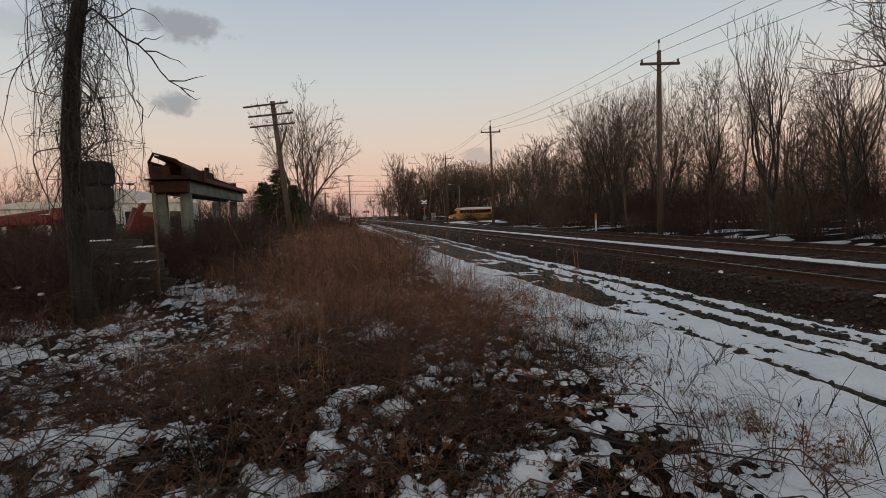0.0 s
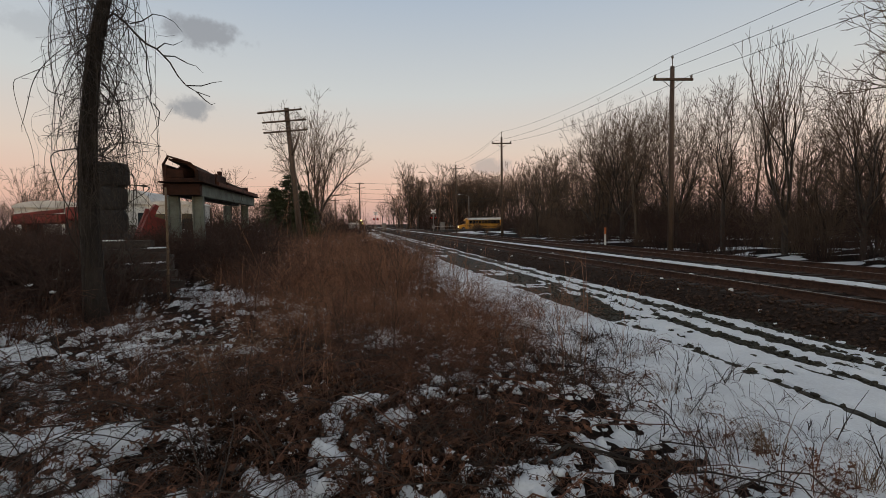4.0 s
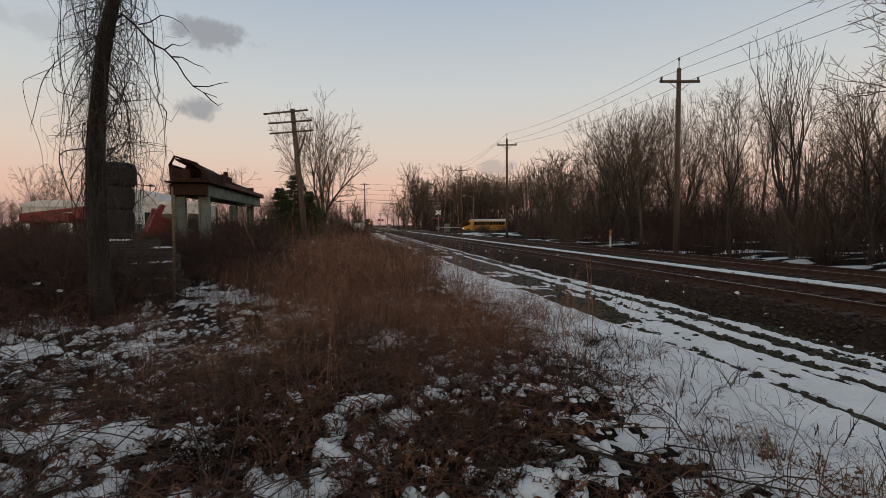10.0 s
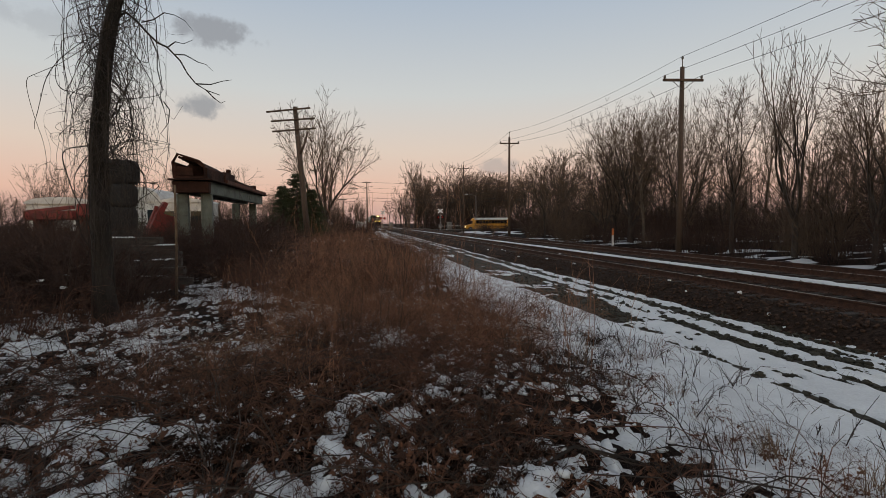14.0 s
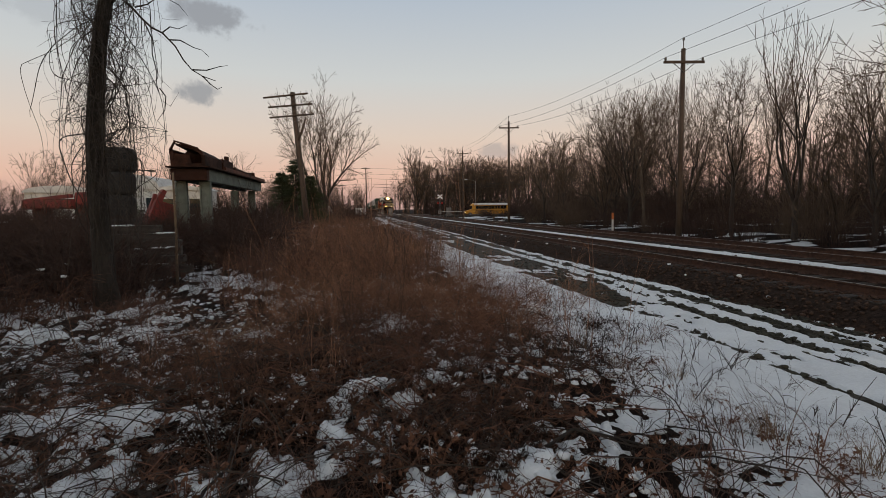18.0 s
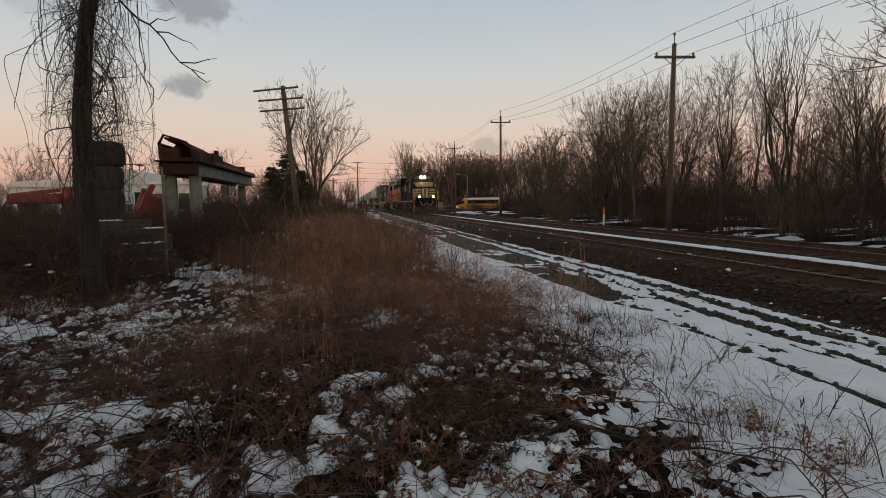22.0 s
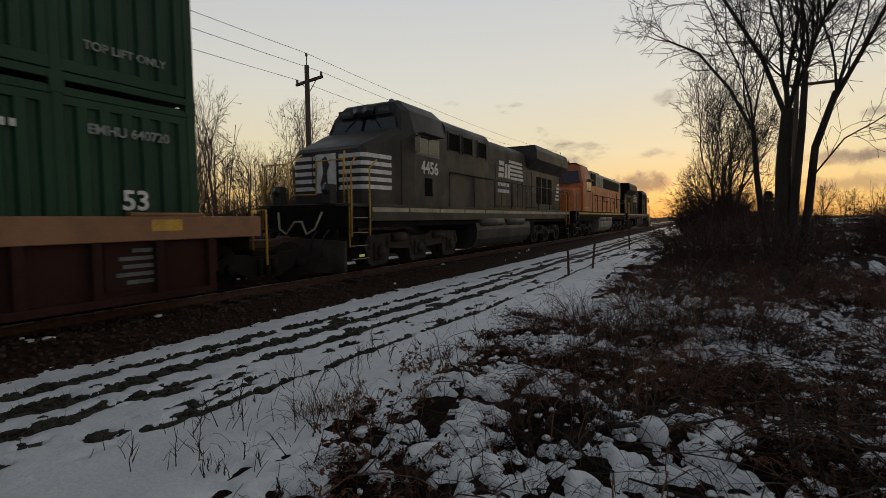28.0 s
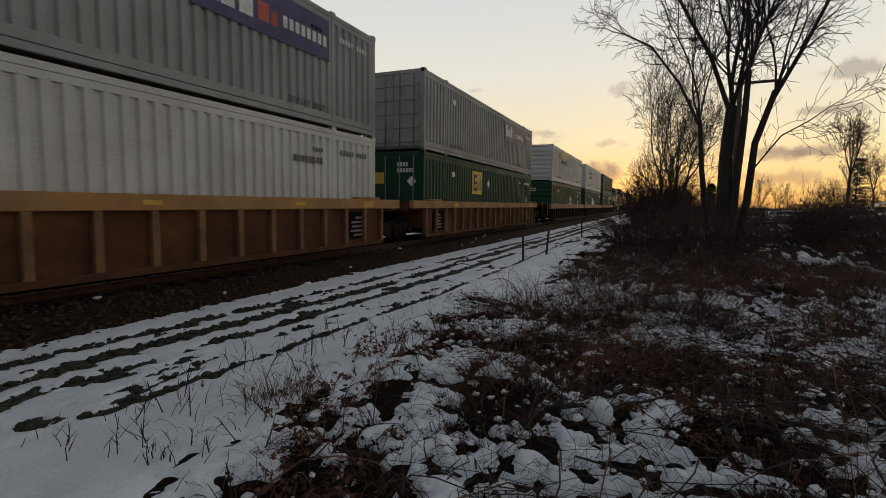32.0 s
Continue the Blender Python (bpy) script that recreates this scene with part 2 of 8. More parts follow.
FREIGHT = mat("black_greasy_steel", (0.012, 0.010, 0.009), 0.85, spec=0.12, color2=(0.006, 0.005, 0.0045), scale=2, grime=(0.020, 0.015, 0.012))
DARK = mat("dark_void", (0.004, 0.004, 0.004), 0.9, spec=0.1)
GRILLE = mat("screen_mesh", (0.0035, 0.004, 0.004), 0.75, scale=3, spec=0.06)
DUST = mat("dusty_brown_film", (0.105, 0.088, 0.060), 0.8, color2=(0.055, 0.047, 0.034), scale=1.6, grime=(0.03, 0.027, 0.022), grime_scale=2.2)
CREAM = mat("cream_stripe", (0.40, 0.355, 0.265), 0.6, color2=(0.29, 0.25, 0.18), scale=1.0, grime=(0.13, 0.11, 0.08))
ORANGE = mat("orange_enamel", (0.48, 0.128, 0.032), 0.55, color2=(0.40, 0.11, 0.028), scale=0.7, grime=(0.17, 0.065, 0.03), grime_scale=1.5)
DKGREEN = mat("dark_green_enamel", (0.020, 0.050, 0.034), 0.5, color2=(0.013, 0.032, 0.022), scale=1.5, grime=(0.045, 0.055, 0.045))
YELLOW = mat("yellow_paint", (0.62, 0.36, 0.03), 0.55, color2=(0.42, 0.24, 0.03), scale=1.5, grime=(0.15, 0.09, 0.03))
STEELG = mat("grey_steel", (0.20, 0.19, 0.18), 0.6, color2=(0.12, 0.11, 0.105), scale=1.5, grime=(0.09, 0.07, 0.055))
WINGLASS = mat("cab_glass", (0.02, 0.03, 0.034), 0.08, color2=(0.014, 0.02, 0.024), spec=0.4)
CGREEN = mat("green_container_paint", (0.0050, 0.048, 0.020), 0.55, spec=0.3, color2=(0.0042, 0.036, 0.0155), scale=0.8, grime=(0.011, 0.038, 0.021), grime_scale=1.0)
CWHITE = mat("white_container_paint", (0.52, 0.52, 0.50), 0.55, color2=(0.44, 0.44, 0.42), scale=0.6, grime=(0.34, 0.32, 0.29), grime_scale=0.9)
CGREY = mat("grey_container_paint", (0.27, 0.275, 0.27), 0.55, color2=(0.22, 0.225, 0.22), scale=0.6, grime=(0.17, 0.165, 0.155), grime_scale=0.9)
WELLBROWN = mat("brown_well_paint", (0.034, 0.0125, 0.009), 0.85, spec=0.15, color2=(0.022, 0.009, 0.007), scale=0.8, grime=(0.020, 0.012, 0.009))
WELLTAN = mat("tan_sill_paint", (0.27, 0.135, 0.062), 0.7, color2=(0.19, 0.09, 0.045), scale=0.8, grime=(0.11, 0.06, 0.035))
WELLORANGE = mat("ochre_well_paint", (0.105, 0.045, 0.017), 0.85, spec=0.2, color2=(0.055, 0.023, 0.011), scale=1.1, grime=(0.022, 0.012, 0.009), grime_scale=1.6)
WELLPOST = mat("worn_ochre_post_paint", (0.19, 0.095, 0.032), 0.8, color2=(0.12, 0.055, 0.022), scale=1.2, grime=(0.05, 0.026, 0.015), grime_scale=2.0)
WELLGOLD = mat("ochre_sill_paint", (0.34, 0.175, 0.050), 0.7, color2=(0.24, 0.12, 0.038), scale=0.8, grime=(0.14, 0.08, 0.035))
LOGOWHITE = mat("marking_white", (0.70, 0.70, 0.68), 0.6, color2=(0.5, 0.5, 0.48), scale=5)
FADED = mat("faded_marking", (0.30, 0.33, 0.31), 0.7, color2=(0.12, 0.16, 0.14), scale=7)
LOGOPURPLE = mat("marking_purple", (0.040, 0.030, 0.13), 0.5, scale=3)
LOGORED = mat("marking_red", (0.45, 0.06, 0.025), 0.5, scale=3)
LOGOYELLOW = mat("marking_yellow", (0.66, 0.44, 0.06), 0.6, scale=3)
LOGODARK = mat("marking_dark", (0.02, 0.02, 0.022), 0.6, scale=3)
LOGOGREY = mat("marking_grey", (0.10, 0.12, 0.115), 0.6, scale=3)
BUSY = mat("school_bus_yellow", (0.60, 0.27, 0.015), 0.45, color2=(0.5, 0.22, 0.015), scale=1)
LAMPW = mat("lit_headlamp", (1, 0.85, 0.6), 0.4, emit=((1.0, 0.55, 0.10), 60.0))
LAMPD = mat("lit_ditch_lamp", (1, 0.8, 0.5), 0.4, emit=((1.0, 0.50, 0.06), 30.0))
LAMPG = mat("step_lamp", (0.5, 0.5, 0.2), 0.4, emit=((0.75, 0.8, 0.12), 0.25))
BUSLAMP = mat("lit_bus_lamp", (1, 0.9, 0.7), 0.4, emit=((1.0, 0.75, 0.4), 6.0))
WIRE = mat("cable_black", (0.03, 0.03, 0.03), 0.6)
INSUL = mat("insulator", (0.14, 0.13, 0.12), 0.3)

# ---- mesh helpers ----


class MB:
    """Collects vertices and faces of one mesh."""

    def __init__(self):
        self.v, self.f, self.n, self.s = [], [], 0, []

    def add(self, verts, faces, smooth=False):
        k = self.n
        self.v.extend(verts)
        self.f.extend([tuple(i + k for i in fc) for fc in faces])
        self.s.extend([smooth] * len(faces))
        self.n += len(verts)

    def box(self, x0, x1, y0, y1, z0, z1, c=0.0, m=None):
        if c <= 0:
            vs = [(x, y, z) for x in (x0, x1) for y in (y0, y1) for z in (z0, z1)]
            fs = [(0, 1, 3, 2), (4, 6, 7, 5), (0, 4, 5, 1), (2, 3, 7, 6), (0, 2, 6, 4), (1, 5, 7, 3)]
        else:
            vs, idx = [], {}
            X, Y, Z = (x0, x1), (y0, y1), (z0, z1)
            for i in (0, 1):
                for j in (0, 1):
                    for k in (0, 1):
                        p = (X[i], Y[j], Z[k])
                        s = [c if q == 0 else -c for q in (i, j, k)]
                        for a in range(3):
                            q = list(p)
                            for b in range(3):
                                if b != a:
                                    q[b] += s[b]
                            idx[(i, j, k, a)] = len(vs)
                            vs.append(tuple(q))
            g = idx
            fs = []
            for a in range(3):
                for e in (0, 1):
                    o = [b for b in range(3) if b != a]
                    def key(p, q):
                        t = [0, 0, 0]
                        t[a], t[o[0]], t[o[1]] = e, p, q
                        return g[(*t, a)]
                    fs.append((key(0, 0), key(1, 0), key(1, 1), key(0, 1)))
            for a in range(3):
                o = [b for b in range(3) if b != a]
                for p in (0, 1):
                    for q in (0, 1):
                        def key(e, w):
                            t = [0, 0, 0]
                            t[a], t[o[0]], t[o[1]] = e, p, q
                            return g[(*t, w)]
                        fs.append((key(0, o[0]), key(1, o[0]), key(1, o[1]), key(0, o[1])))
            for i in (0, 1):
                for j in (0, 1):
                    for k in (0, 1):
                        fs.append((g[(i, j, k, 0)], g[(i, j, k, 1)], g[(i, j, k, 2)]))
        if m is not None:
            vs = [tuple(m @ Vector(p)) for p in vs]
        self.add(vs, fs)
        return self

    def tube(self, pts, rad, sides=6, cap=True):
        """A tube through pts; rad is one radius or one a point."""
        pts = [Vector(p) for p in pts]
        rad = [rad] * len(pts) if isinstance(rad, (int, float)) else rad
        vs, fs = [], []
        up = Vector((0.31, 0.17, 0.93)).normalized()
        for i, p in enumerate(pts):
            d = (pts[min(i + 1, len(pts) - 1)] - pts[max(i - 1, 0)])
            d = d.normalized() if d.length > 1e-9 else Vector((0, 0, 1))
            a = d.cross(up)
            if a.length < 0.05:
                a = d.cross(Vector((1, 0, 0)))
            a.normalize()
            b = d.cross(a)
            for k in range(sides):
                w = 2 * math.pi * k / sides
                vs.append(tuple(p + rad[i] * (math.cos(w) * a + math.sin(w) * b)))
        for i in range(len(pts) - 1):
            for k in range(sides):
                k2 = (k + 1) % sides
                fs.append((i * sides + k, i * sides + k2, (i + 1) * sides + k2, (i + 1) * sides + k))
        if cap and sides > 2:
            fs.append(tuple(range(sides - 1, -1, -1)))
            fs.append(tuple((len(pts) - 1) * sides + k for k in range(sides)))
        self.add(vs, fs, sides > 4)
        return self

    def cyl(self, a, b, r, sides=14, r2=None):
        return self.tube([a, b], [r, r if r2 is None else r2], sides)

    def prism(self, prof, x0, x1, axis="x"):
        """A profile of (p, q) swept along an axis: x takes (y, z), y takes (x, z), z takes (x, y)."""
        n = len(prof)
        def at(t, p, q):
            return {"x": (t, p, q), "y": (p, t, q), "z": (p, q, t)}[axis]
        vs = [at(x0, *p) for p in prof] + [at(x1, *p) for p in prof]
        fs = [tuple(range(n - 1, -1, -1)), tuple(range(n, 2 * n))]
        fs += [(i, (i + 1) % n, n + (i + 1) % n, n + i) for i in range(n)]
        self.add(vs, fs)
        return self

    def loft(self, sections):
        """Closed sections of equal count, joined one to the next and capped."""
        n = len(sections[0])
        vs = [p for s in sections for p in s]
        fs = [tuple(range(n - 1, -1, -1)), tuple((len(sections) - 1) * n + i for i in range(n))]
        for j in range(len(sections) - 1):
            for i in range(n):
                fs.append((j * n + i, j * n + (i + 1) % n, (j + 1) * n + (i + 1) % n, (j + 1) * n + i))
        self.add(vs, fs)
        return self

    def blob(self, c, r, seed=0, rough=0.25, seg=7, ring=5):
        """An uneven rounded lump."""
        rnd = random.Random(seed)
        vs, fs = [(c[0], c[1], c[2] + r[2])], []
        for i in range(1, ring):
            th = math.pi * i / ring
            for k in range(seg):
                w = 2 * math.pi * k / seg
                q = 1 + rnd.uniform(-rough, rough)
                vs.append((c[0] + q * r[0] * math.sin(th) * math.cos(w), c[1] + q * r[1] * math.sin(th) * math.sin(w), c[2] + q * r[2] * math.cos(th)))
        vs.append((c[0], c[1], c[2] - r[2]))
        for k in range(seg):
            fs.append((0, 1 + k, 1 + (k + 1) % seg))
            for i in range(ring - 2):
                a = 1 + i * seg
                fs.append((a + k, a + seg + k, a + seg + (k + 1) % seg, a + (k + 1) % seg))
            a = 1 + (ring - 2) * seg
            fs.append((a + k, len(vs) - 1, a + (k + 1) % seg))
        self.add(vs, fs, True)
        return self

    def mesh(self, name, material):
        me = bpy.data.meshes.new(name)
        me.from_pydata(self.v, [], self.f)
        me.materials.append(material)
        me.polygons.foreach_set("use_smooth", self.s)
        bm = bmesh.new()
        bm.from_mesh(me)
        bmesh.ops.recalc_face_normals(bm, faces=bm.faces)
        bm.to_mesh(me)
        bm.free()
        me.update()
        return me


def part(name, mb, material, parent=None, label="", at=None):
    """Links one mesh object, under a thing or a part."""
    ob = new(name, mb.mesh(name, material) if isinstance(mb, MB) else mb)
    if parent is not None:
        ob.parent = parent
    if at is not None:
        ob.matrix_basis = at
    if label:
        tagged(ob, label)
    return ob


def thing(name, label, category, group="", kind="", at=None):
    ob = new(name)
    ob.empty_display_size = 0.2
    if at is not None:
        ob.matrix_basis = at
    return tagged(ob, label, category, group, kind)


def text_mesh(body, size, material, depth=0.004):
    cu = bpy.data.curves.new("letters", "FONT")
    cu.body, cu.size, cu.extrude = body, size, depth
    cu.offset = size * 0.022
    cu.align_x, cu.align_y = "CENTER", "CENTER"
    ob = bpy.data.objects.new("letters", cu)
    scene.collection.objects.link(ob)
    dg = bpy.context.evaluated_depsgraph_get()
    me = bpy.data.meshes.new_from_object(ob.evaluated_get(dg))
    bpy.data.objects.remove(ob)
    me.materials.clear()
    me.materials.append(material)
    return me


def lettering(name, body, size, material, parent, at):
    return part(name, text_mesh(body, size, material), material, parent, at=at)


# ---- ground, snow, track ----
TX, TX2, ZR = 9.1, 13.3, 0.45      # near and far track, rail top


def lattice(seed):
    return np.random.RandomState(seed).rand(256, 256)


LAT = {}


def vnoise(x, y, seed=0):
    """Smooth value noise, arrays in, 0 to 1 out."""
    if seed not in LAT:
        LAT[seed] = lattice(seed + 11)
    g = LAT[seed]
    xi, yi = np.floor(x).astype(int), np.floor(y).astype(int)
    fx, fy = x - xi, y - yi
    fx, fy = fx * fx * (3 - 2 * fx), fy * fy * (3 - 2 * fy)
    a, b = g[xi % 256, yi % 256], g[(xi + 1) % 256, yi % 256]
    c, d = g[xi % 256, (yi + 1) % 256], g[(xi + 1) % 256, (yi + 1) % 256]
    return (a * (1 - fx) + b * fx) * (1 - fy) + (c * (1 - fx) + d * fx) * fy


def fbm(x, y, s, seed=0, octs=4):
    t, k, tot = 0, 1.0, 0
    for o in range(octs):
        t = t + k * vnoise(x * s * 2 ** o + 17.3 * o, y * s * 2 ** o - 9.1 * o, seed + o)
        tot += k
        k *= 0.55
    return t / tot


def sstep(a, b, v):
    t = np.clip((v - a) / (b - a), 0, 1)
    return t * t * (3 - 2 * t)


def ground_z(x, y):
    x, y = np.asarray(x, float), np.asarray(y, float)
    brush = 1 - sstep(2.6, 4.4, x)
    far = sstep(14, 30, np.abs(y))
    z = (fbm(x, y, 0.45, 3) - 0.5) * 0.42 * brush + (fbm(x, y, 2.2, 7, 3) - 0.5) * 0.14 * brush
    z = z + 0.5 * far * brush * sstep(0.0, -8.0, x) + 0.35 * sstep(-13, -26, y) * brush
    z = z + (fbm(x, y, 3.0, 9, 2) - 0.5) * 0.03
    z = z - 0.25 * sstep(15.4, 18, x) + (fbm(x, y, 0.3, 5) - 0.4) * 0.7 * sstep(18, 24, x)
    return z


def drift(y):
    return np.interp(y, [-30, -8, -2, 4, 10, 40], [-0.75, -0.6, -0.3, 0.0, 0.25, 0.3])


def snow_t(x, y):
    """Height of the snow's skin over the soil; below nought there is none."""
    d = x - drift(y)
    edge = (fbm(x, y, 1.7, 21, 4) - 0.5) * 0.5
    wob = (fbm(x, y, 4.0, 23, 3) - 0.5)
    lane = sstep(2.2, 3.2, x + edge * 2.2 + 0.25 + 0.10 * sstep(0, 2, y))
    lane = lane * (1 - sstep(6.85, 7.1, x + edge * 0.5 - 0.1))
    fine = 0.36 * fbm(x, y, 1.9, 31, 5) + 0.34 * fbm(x, y, 5.0, 33, 4) + 0.30 * fbm(x, y, 9.5, 37, 2)
    big = fbm(x, y, 0.33, 35, 3)
    patch = (fine - (0.506 - 0.18 * (big - 0.5))) * 1.9 + 0.05 * sstep(0.2, -1.0, x) * sstep(5.5, 3.5, y) * sstep(0, 2, y) + 0.045 * sstep(0.3, -0.6, x) * sstep(5.5, 7.0, y) * sstep(15, 11, y)
    # less snow among the dense brush ahead, more in the open left and far patches
    patch = patch - 0.02 * sstep(7, 9, y) * sstep(-1.6, -0.4, x) - 0.02 * sstep(10, 16, np.abs(y)) - 0.02 * sstep(-1.0, -3.0, y) * sstep(2.2, 1.0, x)
    patch = patch - 0.075 * sstep(-0.2, -1.2, x) * sstep(0, 2, y) - 0.05 * np.exp(-((x + 1.0) ** 2 + (y - 5.3) ** 2) / 1.9) - 0.085 * np.exp(-((x + 0.3) ** 2 + (y - 3.6) ** 2) / 0.9) - 0.025 * sstep(4.8, 3.8, y) * sstep(0, 2, y)
    t = patch * (1 - lane) + lane * 0.045
    for c, w, k, s in ((6.70, 0.11, 1.2, 41), (6.12, 0.16, 1.0, 43), (5.5, 0.12, 1.8, 45)):
        m = np.exp(-((d - c - wob * 0.12) / (w * (0.7 + 0.9 * fbm(x, y, 0.8, s, 2)))) ** 2)
        gate = np.clip(1.22 - k * 0.12 + (fbm(x, y, 1.5, s + 1, 3) - 0.5) * 3.0, 0, 1)
        t = t - lane * 0.085 * m * gate
    wide = 0.07 + 0.62 * sstep(5, 13, y)
    m = sstep(wide * 1.25, wide * 0.8, np.abs(d - (4.55 + 0.25 * sstep(5, 13, y)) - wob * 0.15))
    t = t - lane * 0.09 * m * np.clip(0.72 + (fbm(x, y, 1.4, 61, 3) - 0.5) * 3.2, 0, 1)
    blot = fbm(x * 1.7, y * 0.9, 3.2, 65, 4)
    t = t - lane * 0.09 * sstep(0.64, 0.70, blot) * sstep(4.2, 4.7, d) * sstep(6.9, 6.4, d)
    t = t + (fbm(x, y, 6, 63, 4) - 0.5) * 0.034 * (1 - 0.55 * lane) + (fbm(x, y, 8.5, 67, 3) - 0.5) * 0.085 * lane * sstep(4.2, 4.6, d)
    t = np.where(x > 7.25, -0.05, t)
    far_side = (fbm(x, y, 0.8, 71, 4) - 0.575) * 0.4
    t = np.where(x > 17.0, far_side, t)
    t = np.where(t > 0.03, 0.03 + (t - 0.03) * 0.3, t)
    return np.clip(t, -0.06, 0.10)


def axis_points(lo, hi, step, far, grow=1.16):
    a = list(np.arange(lo, hi + 1e-6, step))
    s, v = step, hi
    up = []
    while v < far:
        s *= grow
        v += s
        up.append(v)
    s, v = step, lo
    dn = []
    while v > -far:
        s *= grow
        v -= s
        dn.append(v)
    return np.array(dn[::-1] + a + up)


def sheet(name, xs, ys, zfun, material):
    X, Y = np.meshgrid(xs, ys, indexing="ij")
    Z = zfun(X, Y)
    nx, ny = len(xs), len(ys)
    co = np.stack([X, Y, Z], -1).reshape(-1, 3)
    i = np.arange(nx * ny).reshape(nx, ny)
    q = np.stack([i[:-1, :-1], i[1:, :-1], i[1:, 1:], i[:-1, 1:]], -1).reshape(-1, 4)
    me = bpy.data.meshes.new(name)
    me.vertices.add(len(co))
    me.vertices.foreach_set("co", co.ravel())
    me.loops.add(q.size)
    me.loops.foreach_set("vertex_index", q.ravel())
    me.polygons.add(len(q))
    me.polygons.foreach_set("loop_start", np.arange(0, q.size, 4))
    me.polygons.foreach_set("loop_total", np.full(len(q), 4))
    me.polygons.foreach_set("use_smooth", np.ones(len(q), bool))
    me.materials.append(material)
    me.update()
    me.validate()
    return new(name, me)


gx = axis_points(-10, 8, 0.16, 1500)
gy = axis_points(-16, 20, 0.16, 1500)
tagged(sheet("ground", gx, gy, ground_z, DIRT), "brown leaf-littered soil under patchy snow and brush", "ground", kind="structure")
sx = axis_points(-5.0, 7.3, 0.037, 90, 1.09)
sx = sx[sx < 60]
sy = axis_points(-8.0, 8.5, 0.038, 160, 1.045)
tagged(sheet("snow_cover", sx, sy, lambda x, y: ground_z(x, y) + snow_t(x, y) - 0.012 * np.clip(np.hypot(x, y) - 20, 0, 1), SNOW),
       "thin patchy old snow over soil and wheel ruts", "snow", kind="stuff")


def lane_gravel():
    xs = np.arange(3.4, 7.35, 0.12)
    ys = axis_points(-20, 26, 0.16, 200, 1.15)
    return sheet("lane_gravel", xs, ys, lambda x, y: ground_z(x, y) + 0.006 + (fbm(x, y, 9, 81, 2) - 0.5) * 0.03, RUT)


tagged(lane_gravel(), "bare dark gravel of the service lane with wheel ruts", "gravel lane", kind="structure")


def rut_clods():
    """Dark tufts and clods of turf that break the snow in the wheel ruts."""
    rnd = random.Random(14)
    n = 26000
    X = np.array([rnd.uniform(3.7, 7.2) for _ in range(n)])
    Y = np.array([rnd.gauss(0, 1) * 6.5 for _ in range(n)])
    T = snow_t(X, Y)
    Z = ground_z(X, Y)
    mb, k = MB(), 0
    for x, y, t, z in zip(X, Y, T, Z):
        if t > 0.004 or abs(y) < 0.3 or k > 4200:
            continue
        k += 1
        r = rnd.uniform(0.018, 0.05)
        mb.blob((x, y, z + 0.012), (r, r * rnd.uniform(0.8, 1.6), r * rnd.uniform(0.5, 1.0)), k, 0.4, 5, 3)
    tagged(part("rut_clods", mb, CLOD), "dark clods of turf and soil along the wheel ruts", "clods", kind="stuff")
    mb = MB()
    for x, y, t, z in zip(X[:9000], Y[:9000], T, Z):
        if t > 0.012 or abs(y) > 9:
            continue
        a, l = rnd.uniform(0, 6.283), rnd.uniform(0.03, 0.10)
        b = Vector((x, y, z))
        e = b + Vector((math.cos(a) * l * 0.6, math.sin(a) * l * 0.6, l))
        s = Vector((-math.sin(a), math.cos(a), 0)) * 0.004
        mb.add([tuple(b - s), tuple(b + s), tuple(e)], [(0, 1, 2)])
    tagged(part("rut_grass", mb, TURF), "short olive-brown grass blades in the wheel ruts", "grass", kind="stuff")


rut_clods()


def trackbed():
    prof = [(6.85, -0.3), (6.85, 0.0), (7.35, 0.20), (7.7, 0.27), (10.7, 0.27), (11.2, 0.22), (11.8, 0.22), (12.1, 0.27), (14.7, 0.27), (15.2, 0.2), (16.2, -0.2), (16.2, -0.5)]
    top = np.array(prof)
    xs = np.unique(np.concatenate([np.arange(6.85, 16.2, 0.14), top[:, 0]]))
    ys = axis_points(-20, 30, 0.18, 600, 1.12)
    zf = lambda x, y: np.interp(x, top[1:-1, 0], top[1:-1, 1]) + (fbm(x, y, 7, 91, 3) - 0.5) * 0.07 - 0.2 * (x > 16.1)
    return sheet("trackbed", xs, ys, zf, BALLAST)


tagged(trackbed(), "dark crushed stone ballast bed of two tracks", "ballast", kind="structure")


def gravel_stones():
    rnd = random.Random(4)
    mb = MB()
    for i in range(5200):
        y = rnd.uniform(-14, 24) if i % 3 else rnd.uniform(-6, 12)
        x = rnd.uniform(6.75, 8.3) if i % 4 else rnd.uniform(9.9, 11.4)
        z = float(np.interp(x, [6.85, 7.35, 7.7, 10.7, 11.2], [0.0, 0.20, 0.27, 0.27, 0.22]))
        r = rnd.uniform(0.018, 0.045)
        mb.blob((x, y, z + r * 0.4), (r, r * rnd.uniform(0.7, 1.2), r * 0.75), i, 0.3, 5, 3)
    ob = part("ballast_stones", mb, STONE)
    return tagged(ob, "loose grey-brown ballast stones on the shoulder", "stones", kind="stuff")


gravel_stones()


